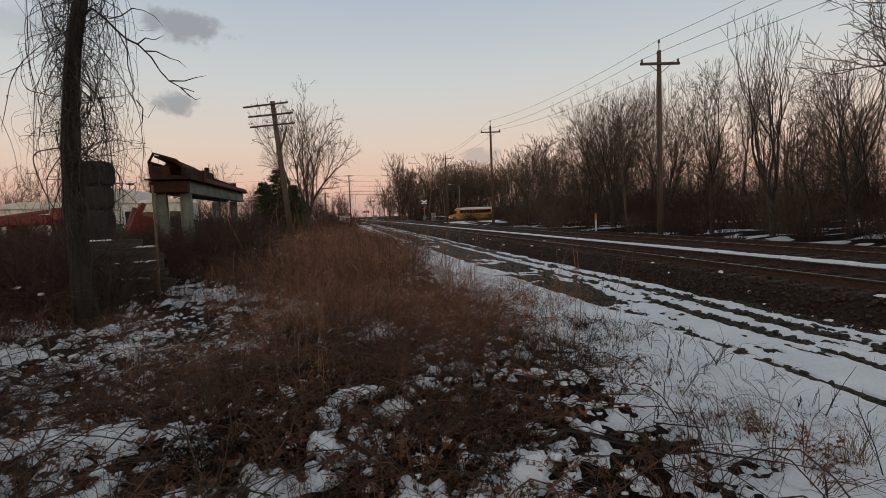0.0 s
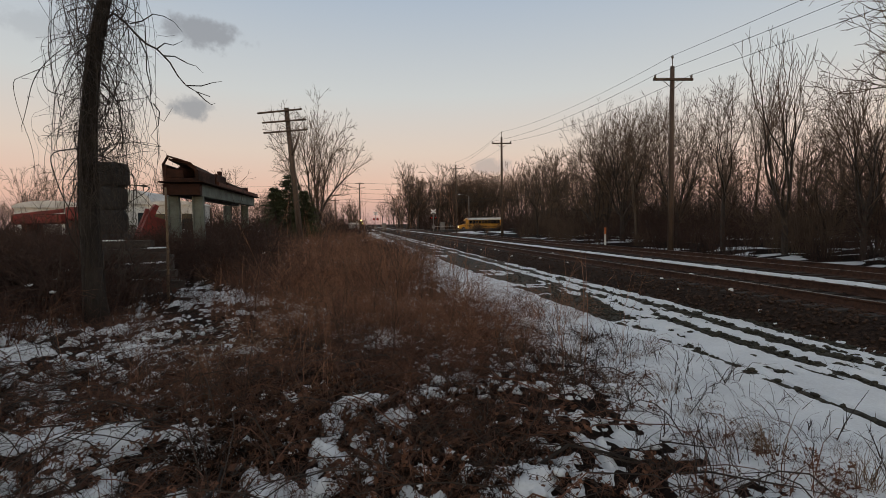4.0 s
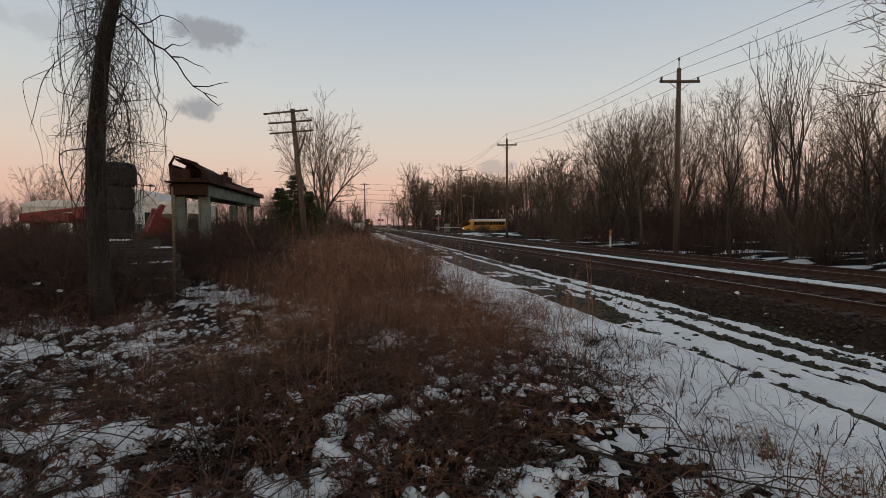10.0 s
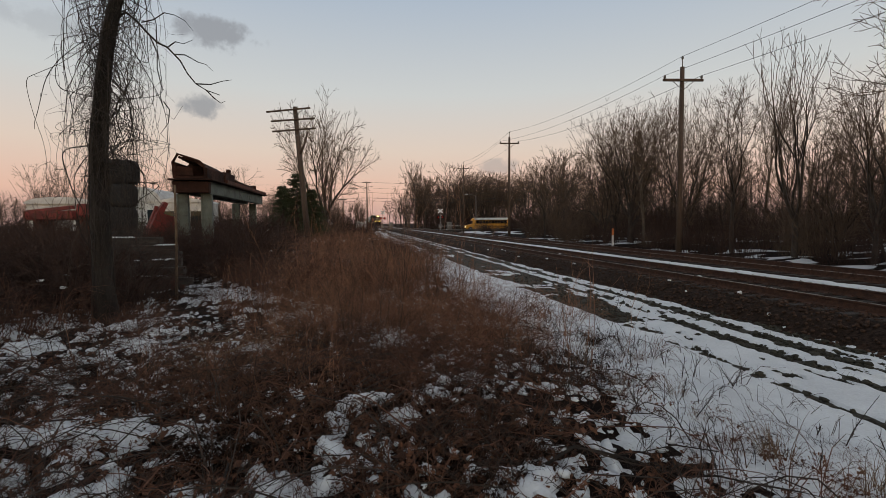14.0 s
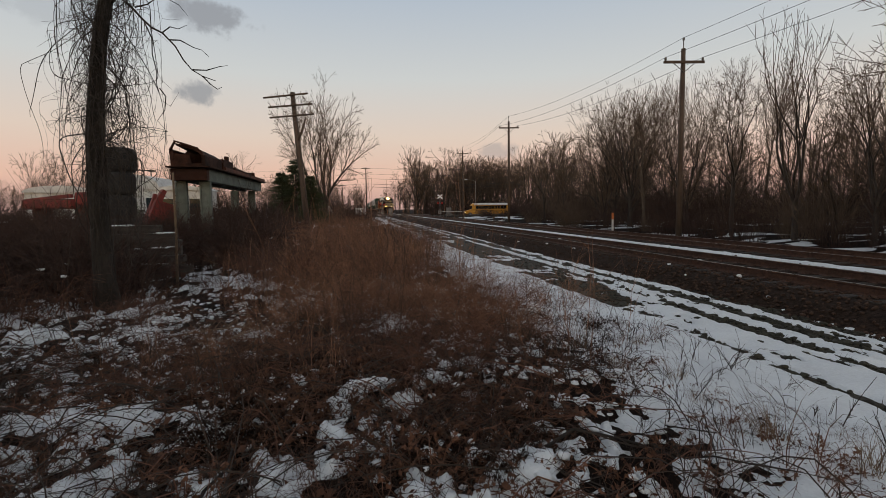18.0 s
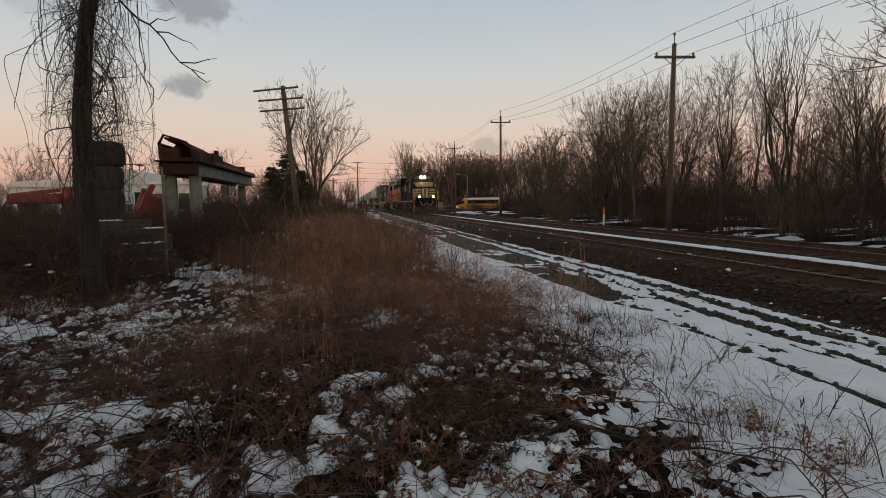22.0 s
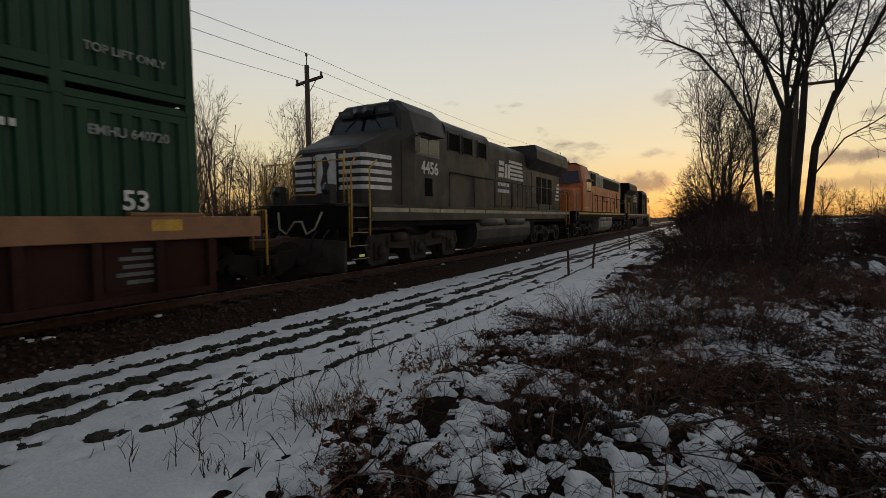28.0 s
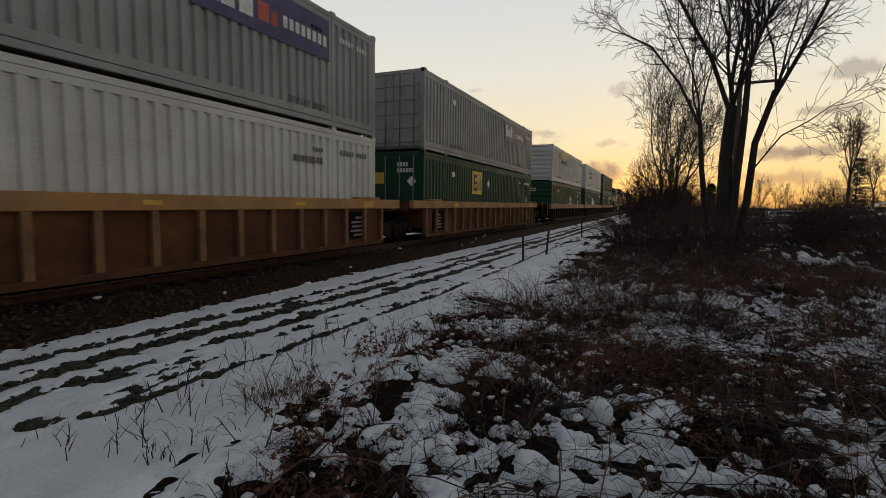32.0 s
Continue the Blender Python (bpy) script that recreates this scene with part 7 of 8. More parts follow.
def glow_tree():
    """The many-stemmed tree against the afterglow."""
    rnd = random.Random(31)
    x0, y0 = -2.45, -21.9
    r = thing("large_bare_tree", "large bare many-stemmed tree silhouetted against the afterglow", "tree", at=pose(x0, y0, gz(x0, y0) - 0.05) @ Matrix.Diagonal((1, 1, 1.2, 1)))
    o = tree_opts(thick=3, depth=6, min_r=0.0085, bend=0.2, ratio=(1.0, 0.8, 0.78, 0.74, 0.72, 0.7), slim=0.62, angle=(0.34, 0.36, 0.42, 0.5, 0.6), sides=(2, 4, 3, 3, 2, 0), three=0.4, limbs=3,
                  up=(0.0, 0.09, 0.06, 0.03, 0.0, -0.02, -0.03))
    # seen from the eye, +x lies to the left here: the line of each stem, its thickness, the length of its first forks
    stems = [([(0.12, 0, -0.3), (0.10, 0, 1.4), (0.14, 0, 3.0), (0.05, 0.05, 4.6)], (0.36, 0.28, 0.24, 0.20), 2.7, 5),
             ([(0.42, 0, -0.3), (0.72, 0, 1.2), (0.95, 0.05, 2.6), (1.12, 0.1, 4.2)], (0.15, 0.11, 0.10, 0.085), 2.5, 3),
             ([(-0.42, 0, -0.3), (-0.66, 0, 1.6), (-0.80, -0.05, 3.4), (-1.35, -0.1, 5.0)], (0.18, 0.14, 0.12, 0.10), 2.6, 3),
             ([(-0.15, 0.2, -0.3), (-0.22, 0.25, 2.0), (-0.35, 0.3, 4.0), (-0.4, 0.3, 5.6)], (0.18, 0.14, 0.12, 0.10), 2.4, 3)]
    # bark and twigs darker than the wood's: the backlit silhouette is put into the colour
    for pts, rads, ln, k in stems:
        T, C = MB(), MB()
        pts = [Vector(p) for p in pts]
        T.tube(pts, rads, 10, False)
        boughs(T, C, pts, rads, ln, 0, rnd, dict(o, limbs=k, sides=(0, 4, 3, 3, 2, 0)))
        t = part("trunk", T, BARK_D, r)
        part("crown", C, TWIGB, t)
    # long arching boughs
    wide = [([(1.05, 0.1, 3.9), (1.9, 0.1, 5.4), (3.0, 0, 6.7), (4.0, 0, 7.2)], (0.062, 0.052, 0.04, 0.028)),
            ([(-1.2, -0.1, 4.6), (-2.1, -0.1, 6.2), (-3.0, -0.2, 8.0), (-3.9, -0.2, 9.8)], (0.085, 0.07, 0.055, 0.035)),
            ([(0.1, 0, 4.4), (0.9, 0.2, 6.2), (2.2, 0.3, 8.2), (3.4, 0.3, 9.8)], (0.095, 0.075, 0.055, 0.04)),
            ([(-0.8, 0, 2.6), (-1.6, 0.1, 3.6), (-2.4, 0.1, 4.0), (-3.0, 0.1, 4.4)], (0.03, 0.024, 0.018, 0.014))]
    for pts, rads in wide:
        T, C = MB(), MB()
        pts = [Vector(p) for p in pts]
        T.tube(pts, rads, 8, False)
        boughs(T, C, pts, rads, 1.45, 2, rnd, dict(o, sides=(0, 0, 10, 3, 2, 0)))
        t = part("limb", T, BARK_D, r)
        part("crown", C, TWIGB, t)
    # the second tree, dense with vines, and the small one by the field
    # its dark twigs likewise carry the backlit shade in their colour
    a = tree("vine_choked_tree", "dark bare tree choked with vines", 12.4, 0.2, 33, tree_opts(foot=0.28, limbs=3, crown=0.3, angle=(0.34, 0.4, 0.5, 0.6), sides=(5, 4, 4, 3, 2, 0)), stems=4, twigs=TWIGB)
    a.matrix_basis = pose(-0.9, -40, gz(-0.9, -40))
    b = tree("small_bare_tree", "small bare tree standing in the field", 8.6, 0.15, 35, tree_opts(foot=0.36, limbs=4, crown=0.22, angle=(0.42, 0.42, 0.5, 0.6)))
    b.matrix_basis = pose(-13.6, -48, gz(-13.6, -48))
    copy_thing(b, pose(-17.5, -55, gz(-17.5, -55), 0, 0, 70) @ Matrix.Diagonal((0.7, 0.7, 0.7, 1)))
    for i in range(15):
        bush("wall", -0.9 + rnd.uniform(-2.0, 1.8), -40 + rnd.uniform(-2, 2), rnd.uniform(1.0, 1.5), rnd, rnd.uniform(1.4, 2.4))
    for i in range(6):
        bush("tall", -2.6 + rnd.uniform(-2.2, 2.2), -24 + rnd.uniform(-1, 2), rnd.uniform(0.3, 0.5), rnd)


glow_tree()


def conifer(x, y, h, seed):
    rnd = random.Random(seed)
    r = thing("evergreen_tree", "dark green evergreen with drooping branches", "tree", "evergreens", at=pose(x, y, gz(x, y)))
    part("trunk", MB().cyl((0, 0, -0.2), (0, 0, h * 0.97), 0.16, 8, 0.03), BARK, r)
    mb = MB()
    for i in range(300):
        f = rnd.uniform(0.08, 1.0)
        z = h * f
        L = h * 0.40 * (1.03 - f) ** 0.55 * rnd.uniform(0.6, 1.1) + 0.1
        a = rnd.uniform(0, 6.283)
        d = Vector((math.cos(a), math.sin(a), rnd.uniform(-0.25, 0.15)))
        s = Vector((-math.sin(a), math.cos(a), 0))
        for k in range(7):
            c = Vector((0, 0, z)) + d * L * (k + 1) / 7
            w = 0.22 * (1.1 - k / 8) * (0.6 + h * 0.05)
            for sg in (1, -1):
                t = c + s * sg * w + d * w * 0.7 + Vector((0, 0, -rnd.uniform(0.0, 0.18)))
                mb.add([tuple(c), tuple(c + d * w * 0.5 + Vector((0, 0, 0.05))), tuple(t)], [(0, 1, 2)])
                mb.add([tuple(c + Vector((0, 0, 0.06))), tuple(c - d * w * 0.4), tuple(t + Vector((0, 0, 0.12)))], [(0, 1, 2)])
    part("needles", mb, NEEDLE, r)


for cx, cy, chh, sd in ((-5.6, 47, 6.0, 1), (-7.0, 48, 4.8, 2), (-21, 48, 6.0, 3), (-27, -92, 8.5, 4), (-4.2, 46, 4.6, 5), (-6, -70, 4.0, 6)):
    conifer(cx, cy, chh, sd)

big = tree("roadside_bare_tree", "broad bare tree with fine twigs beside the line", 14.9, 0.36, 45, tree_opts(foot=0.14, limbs=6, crown=0.31, angle=(0.6, 0.46, 0.44, 0.48), min_r=0.019, sides=(2, 4, 4, 3, 2, 0)))
big.matrix_basis = pose(-3.7, 58, gz(-3.7, 58))
tall = tree("tall_bare_tree", "tall dark bare tree with dense fine twigs", 17.5, 0.3, 52, tree_opts(crown=0.29, foot=0.30, limbs=4, angle=(0.5, 0.44, 0.46, 0.5), sides=(3, 4, 4, 3, 2, 0)))
tall.matrix_basis = pose(24.2, 15.6, gz(24.2, 15.6))
ash = tree("bare_tree", "bare tree with long upswept limbs at the wood's edge", 13.5, 0.2, 47, tree_opts(foot=0.16, limbs=5, crown=0.24, depth=5, angle=(0.42, 0.3, 0.28, 0.28, 0.3), up=(0.0, 0.10, 0.12, 0.12, 0.1, 0.1), sides=(1, 1, 1, 1, 0), three=0.2, min_r=0.012), BARK, group=G)
ash.matrix_basis = pose(23.6, 23.0, gz(23.6, 23.0), 0, 0, 0) @ Matrix.Diagonal((0.8, 0.8, 0.88, 1))
copy_thing(ash, pose(24.6, 19.6, gz(24.6, 19.6), 0, 0, 130) @ Matrix.Diagonal((0.8, 0.8, 0.8, 1)))
oak = tree("bare_tree", "rounded bare tree with dense fine crown", 12.6, 0.26, 58, tree_opts(foot=0.15, limbs=6, crown=0.34, angle=(0.56, 0.46, 0.44, 0.48), sides=(2, 4, 4, 3, 2, 0)), group=G)
oak.matrix_basis = pose(24.5, 41.0, gz(24.5, 41.0)) @ Matrix.Diagonal((1.0, 1.0, 1.0, 1))
copy_thing(oak, pose(25.8, 46, gz(25.8, 46), 0, 0, 140) @ Matrix.Diagonal((1.0, 1.0, 0.96, 1)))
copy_thing(oak, pose(24.6, 33.5, gz(24.6, 33.5), 0, 0, 250) @ Matrix.Diagonal((0.8, 0.8, 0.82, 1)))


def woodland_depth():
    """The deeper wood behind the edge: countless slim trunks and boughs."""
    rnd = random.Random(88)
    mb = MB()
    def stem(x, y, h, r):
        z = gz(x, y) - 0.2
        lean = Vector((rnd.uniform(-0.08, 0.08), rnd.uniform(-0.08, 0.08), 1)).normalized()
        p = Vector((x, y, z))
        pts = [p, p + lean * h * 0.5, p + lean * h + rvec(rnd) * 0.3]
        mb.tube(pts, [r, r * 0.7, r * 0.2], 3, False)
        for k in range(9):
            f = rnd.uniform(0.2, 0.95)
            b = p + lean * h * f
            a = rnd.uniform(0, 6.283)
            d = Vector((math.cos(a), math.sin(a), rnd.uniform(0.3, 1.2))).normalized()
            L = h * rnd.uniform(0.12, 0.34) * (1.2 - f * 0.6)
            q = b + d * L + Vector((0, 0, L * 0.2))
            mb.tube([b, b + d * L * 0.5, q], [r * 0.4, r * 0.28, r * 0.1], 3, False)
            for j in range(3):
                c = b.lerp(q, rnd.uniform(0.3, 1.0))
                mb.tube([c, c + (d + rvec(rnd) * 0.8) * L * 0.4], [r * 0.2, r * 0.08], 3, False)
    for i in range(520):
        y = rnd.uniform(-90, 150)
        x = max(34, 0.36 * y + 6) + abs(rnd.gauss(0, 16))
        stem(x, y, rnd.uniform(4, 11), rnd.uniform(0.06, 0.15))
    for i in range(150):
        x, y, h, w = rnd.uniform(-70, 40), rnd.uniform(150, 260), rnd.uniform(5, 11), rnd.uniform(0.12, 0.2)
        if not 4 < x < 19:
            stem(x, y, h, w)
    tagged(part("woodland", mb, TWIGT), "deep leafless brown woodland behind the edge trees", "woodland", kind="stuff")
    for i in range(40):
        y = -40 + i * 4.0 + rnd.uniform(-1, 1)
        bush("tall", max(29, 0.35 * y + 5) + rnd.uniform(0, 9), y, rnd.uniform(1.2, 1.8), rnd, rnd.uniform(0.9, 1.5))
    # low scrub that closes the view under the boughs
    for i in range(64):
        y = -70 + i * 3.3 + rnd.uniform(-1, 1)
        bush("tall", max(37, 0.35 * y + 10) + rnd.uniform(0, 14), y, rnd.uniform(1.5, 2.3), rnd, rnd.uniform(1.2, 1.8))


woodland_depth()
# ---- poles and wires ----


def insulators(parent, pts):
    for p in pts:
        part("insulator", MB().tube([(p[0], p[1], p[2]), (p[0], p[1], p[2] + 0.06), (p[0], p[1], p[2] + 0.16), (p[0], p[1], p[2] + 0.2)], [0.03, 0.07, 0.06, 0.02], 8), INSUL, parent)


def power_pole(x, y, h, az, top=True):
    """A wooden pole with one crossarm, two braces, three insulators. az: the arm's heading."""
    z0 = gz(x, y)
    r = thing("utility_pole", "weathered wooden utility pole with one crossarm", "utility pole", "power line along the wood", at=pose(x, y, z0, 0, 0, az))
    part("pole", MB().tube([(0, 0, -0.4), (0, 0, h * 0.5), (0, 0, h)], [0.17, 0.145, 0.115], 10), POLEW, r)
    za = h - 0.75
    part("crossarm", MB().box(-1.15, 1.15, -0.16, -0.06, za - 0.07, za + 0.07, 0.01), POLEW, r)
    for s in (1, -1):
        part("brace", MB().tube([(s * 0.62, -0.12, za - 0.05), (0, -0.12, za - 0.55)], 0.022, 5), STEELG, r)
    part("top_pin", MB().cyl((0, 0, h - 0.05), (0, 0, h + 0.42), 0.03, 6), STEELG, r)
    insulators(r, [(-1.05, -0.11, za + 0.07), (1.05, -0.11, za + 0.07), (0, 0, h + 0.42)])
    m = Matrix.Translation((x, y, z0)) @ pose(0, 0, 0, 0, 0, az)
    return [m @ Vector(p) for p in ((-1.05, -0.11, za + 0.25), (1.05, -0.11, za + 0.25), (0, 0, h + 0.6))]


def wire(a, b, sag, rad=0.013, name="power_wire", label="thin black overhead wire between poles"):
    pts = []
    for i in range(13):
        f = i / 12
        p = a.lerp(b, f)
        p.z -= sag * 4 * f * (1 - f)
        pts.append(p)
    ob = part(name, MB().tube(pts, rad, 4, False), WIRE)
    tagged(ob, label, "wire", "overhead wires")


def power_line():
    ends = []
    for x, y, h, az in ((17.4, -64, 10.0, -5), (18.0, -18.7, 9.9, -12), (18.1, 25.2, 10.75, -8), (17.5, 55.3, 12.0, -8), (20.6, 95, 13.4, -12), (24, 140, 12.5, -10)):
        ends.append(power_pole(x, y, h, az))
    for a, b in zip(ends, ends[1:]):
        for k in range(3):
            wire(a[k], b[k], 0.55)


power_line()


def telegraph_pole():
    x, y = -3.55, 35.8
    z0 = gz(x, y)
    r = thing("telegraph_pole", "leaning old telegraph pole with three empty crossarms", "telegraph pole", at=pose(x, y, z0, 0, -4.3, -2))
    h = 9.75
    part("pole", MB().tube([(0, 0, -0.4), (0, 0, h * 0.5), (0, 0, h)], [0.21, 0.19, 0.15], 10), POLEW, r)
    for k, z in enumerate((h - 0.22, h - 0.92, h - 1.62)):
        a = part("crossarm", MB().box(-1.5, 1.5, -0.24, -0.14, z - 0.055, z + 0.055, 0.01, pose(0, 0, 0, 0, -2.6 if k == 0 else -1.2, 0) @ Matrix()), POLEW, r)
        for s in (1, -1):
            part("brace", MB().tube([(s * 0.55, -0.19, z - 0.04), (0, -0.19, z - 0.42)], 0.02, 5), STEELG, r)
        for i in range(8):
            xx = -1.35 + 0.386 * i
            part("pin", MB().cyl((xx, -0.19, z + 0.05 + xx * 0.06), (xx, -0.19, z + 0.20 + xx * 0.06), 0.018, 5), STEELG, a)
    part("side_strut", MB().tube([(0.05, -0.1, h - 3.3), (0.42, -0.1, h - 2.6), (0.75, -0.1, h - 1.75)], [0.09, 0.08, 0.06], 7), POLEW, r)


telegraph_pole()


def crossing():
    """Road crossing far along the line: road strip, gate signals, poles with cross wires, school bus."""
    road = MB()
    road.box(-140, TX - 3.0, 110.2, 117.0, -0.2, 0.22).box(TX2 + 3.0, 160, 110.2, 117.0, -0.2, 0.22)
    tagged(part("road", road, mat("asphalt", (0.05, 0.048, 0.046), 0.9, color2=(0.035, 0.034, 0.033), scale=1, bump=0.4)), "dark wet asphalt road across the railway", "road", kind="structure")
    tagged(part("crossing_panel", MB().box(TX - 3.0, TX2 + 3.0, 110.2, 117.0, 0.3, 0.438), CONC), "concrete panels of the level crossing", "level crossing", kind="structure")
    for x, y, s in ((17.7, 105.5, 1), (5.9, 121.0, -1)):
        r = thing("crossing_signal", "level crossing signal mast with crossbuck and lamps", "crossing signal", "crossing signals", at=pose(x, y, 0))
        part("mast", MB().cyl((0, 0, -0.2), (0, 0, 4.8), 0.07, 8), STEELG, r)
        for a in (38, -38):
            part("crossbuck", MB().box(-0.68, 0.68, -0.09, -0.07, -0.12, 0.12, 0.0, Matrix.Translation((0, 0, 4.4)) @ pose(0, 0, 0, 0, a, 0)), LOGOWHITE, r)
        part("cantilever", MB().box(-0.45, 0.45, -0.06, 0.0, 2.95, 3.05), STEELG, r)
        for k in (-0.45, 0.45):
            lamp = part("signal_lamp", MB().cyl((k, -0.2, 3.0), (k, 0.0, 3.0), 0.16, 12), mat("red_lamp", (0.5, 0.02, 0.015), 0.3, emit=((1.0, 0.05, 0.03), 0.12)), r)
            part("lamp_shield", MB().tube([(k, 0.02, 3.0), (k, 0.05, 3.0)], 0.3, 14), DARK, lamp)
        part("gate_box", MB().box(-0.35, 0.3, -0.3, 0.3, 0.6, 1.5, 0.03), STEELG, r)
        part("gate_arm", MB().box(0.0, 5.6 * s, -0.05, 0.0, 1.08, 1.14) if s > 0 else MB().box(-5.6, 0.0, -0.05, 0.0, 1.08, 1.14), LOGOWHITE, r)
        part("signal_case", MB().box(1.6, 2.6, 0.3, 1.1, 0.2, 2.0, 0.03), STEELG, r)
    # poles and wires along the road
    tops = []
    for x, y, h in ((-46, 121, 11.5), (2.1, 120, 11.9), (43, 119.4, 12.4), (88, 118, 12)):
        r = thing("utility_pole", "dark wooden roadside pole with a crossarm", "utility pole", "poles along the road", at=pose(x, y, 0))
        part("pole", MB().tube([(0, 0, -0.3), (0, 0, h)], [0.17, 0.12], 8), POLEW, r)
        part("crossarm", MB().box(-0.08, 0.08, -1.2, 1.2, h - 0.6, h - 0.45), POLEW, r)
        part("crossarm", MB().box(-1.1, 1.1, -0.08, 0.08, h - 0.3, h - 0.15), POLEW, r)
        tops.append((x, y, h))
    for (xa, ya, ha), (xb, yb, hb) in zip(tops, tops[1:]):
        for dz in (0.1, 1.5, 2.6, 3.9, 4.6):
            wire(Vector((xa, ya, ha - dz)), Vector((xb, yb, hb - dz)), 0.7, 0.03 if dz > 3 else 0.022)
    for x, y, h in ((15.5, 134, 12.5), (-4.5, 150, 9.5), (27, 128, 10.0)):
        r = thing("utility_pole", "dark wooden pole among distant trees", "utility pole", "poles along the road", at=pose(x, y, 0))
        part("pole", MB().tube([(0, 0, -0.3), (0, 0, h)], [0.17, 0.12], 8), POLEW, r)
        part("crossarm", MB().box(-1.1, 1.1, -0.08, 0.08, h - 0.6, h - 0.45), POLEW, r)
    lamp = thing("street_lamp", "street lamp on a bracket arm", "street lamp", at=pose(29.5, 121, 0))
    part("pole", MB().cyl((0, 0, -0.2), (0, 0, 8.6), 0.09, 8), STEELG, lamp)
    part("arm", MB().tube([(0, 0, 8.5), (-1.0, 0, 8.9), (-2.2, 0, 9.0)], 0.04, 6), STEELG, lamp)
    part("lamp_head", MB().box(-2.9, -2.1, -0.15, 0.15, 8.92, 9.06, 0.03), WHITEP, lamp)


crossing()


BUSGLASS = mat("tinted_bus_glass", (0.012, 0.013, 0.015), 0.2)


def school_bus():
    r = thing("school_bus", "yellow school bus with white roof waiting at the crossing", "bus", at=pose(24.9, 113.8, -0.15, 0, 0, 0))
    # local x runs from its front to its back
    sec = lambda x, w, z0, z1: [(x, w, z0), (x, w, z1 - 0.45), (x, w - 0.12, z1 - 0.15), (x, w - 0.45, z1), (x, -w + 0.45, z1), (x, -w + 0.12, z1 - 0.15), (x, -w, z1 - 0.45), (x, -w, z0)]
    part("body", MB().loft([sec(1.75, 1.15, 0.55, 2.75), sec(2.2, 1.22, 0.55, 3.05), sec(10.4, 1.22, 0.55, 3.05), sec(10.7, 1.15, 0.6, 2.95)]), BUSY, r)
    part("roof", MB().prism([(1.24, 2.62), (0.8, 3.03), (-0.8, 3.03), (-1.24, 2.62), (-1.26, 2.66), (-1.12, 2.95), (-0.8, 3.11), (0.8, 3.11), (1.12, 2.95), (1.26, 2.66)], 2.2, 10.5), WHITEP, r, "white roof")
    part("hood", MB().loft([[(0.1, 0.95, 0.55), (0.1, 0.95, 1.25), (0.1, -0.95, 1.25), (0.1, -0.95, 0.55)], [(1.8, 1.1, 0.55), (1.8, 1.1, 1.65), (1.8, -1.1, 1.65), (1.8, -1.1, 0.55)]]), BUSY, r)
    part("windshield", MB().box(1.70, 1.76, -1.0, 1.0, 1.7, 2.45), WINGLASS, r)
    part("bumper", MB().box(-0.05, 0.1, -1.15, 1.15, 0.45, 0.75, 0.02), DARK, r)
    for s in (1, -1):
        for k in range(10):
            part("window", MB().box(2.60 + 0.76 * k, 3.31 + 0.76 * k, min(s * 1.215, s * 1.23), max(s * 1.215, s * 1.23), 1.74, 2.52), BUSGLASS, r)
        for z in (0.95, 1.3, 1.62):
            part("rub_rail", MB().box(2.0, 10.6, min(s * 1.22, s * 1.24), max(s * 1.22, s * 1.24), z, z + 0.07), DARK, r)
        part("headlight", MB().cyl((0.05, s * 0.75, 0.98), (0.14, s * 0.75, 0.98), 0.13, 12), BUSLAMP, r)
        part("mirror", MB().box(0.6, 0.7, min(s * 1.2, s * 1.4), max(s * 1.2, s * 1.4), 1.6, 2.0), DARK, r)
        for x in (1.2, 8.0):
            w = part("wheel", MB().tube([(x, s * 0.9, 0.48), (x, s * 1.18, 0.48)], 0.48, 18), RUBBER, r)
            part("rim", MB().cyl((x, s * 1.17, 0.48), (x, s * 1.2, 0.48), 0.25, 12), STEELG, w)
    for k in (-0.8, -0.4, 0.4, 0.8):
        part("marker_lamp", MB().box(1.72, 1.78, k - 0.09, k + 0.09, 2.6, 2.75), LOGORED if abs(k) > 0.5 else LOGOYELLOW, r)
    return r


bus = school_bus()


def queued_car(x, y, label, paint):
    """A car waiting behind the bus, facing the crossing."""
    r = thing("waiting_car", label, "car", "cars queued at the crossing", at=pose(x, y, 0.22))
    sec = lambda u, w, z0, z1: [(u, w, z0), (u, w, z1), (u, -w, z1), (u, -w, z0)]
    part("body", MB().loft([sec(0.0, 0.78, 0.35, 0.75), sec(0.3, 0.88, 0.3, 0.85), sec(4.2, 0.88, 0.3, 0.98), sec(4.5, 0.8, 0.4, 0.9)]), paint, r)
    part("cabin", MB().loft([sec(1.1, 0.80, 0.9, 0.95), sec(1.9, 0.68, 0.9, 1.45), sec(3.3, 0.68, 0.9, 1.45), sec(4.1, 0.78, 0.9, 1.0)]), BUSGLASS, r)
    part("roof", MB().box(1.95, 3.3, -0.66, 0.66, 1.44, 1.49, 0.02), paint, r)
    for s in (1, -1):
        part("headlight", MB().cyl((-0.02, s * 0.62, 0.66), (0.1, s * 0.62, 0.66), 0.11, 10), BUSLAMP, r)
        for u in (0.85, 3.6):
            w = part("wheel", MB().tube([(u, s * 0.7, 0.32), (u, s * 0.9, 0.32)], 0.32, 14), RUBBER, r)
            part("rim", MB().cyl((u, s * 0.89, 0.32), (u, s * 0.91, 0.32), 0.18, 10), STEELG, w)


queued_car(41.5, 113.6, "dark car with lit headlights queued at the crossing", BLACKLOCO)
queued_car(48.5, 113.6, "grey car with lit headlights queued at the crossing", STEELG)


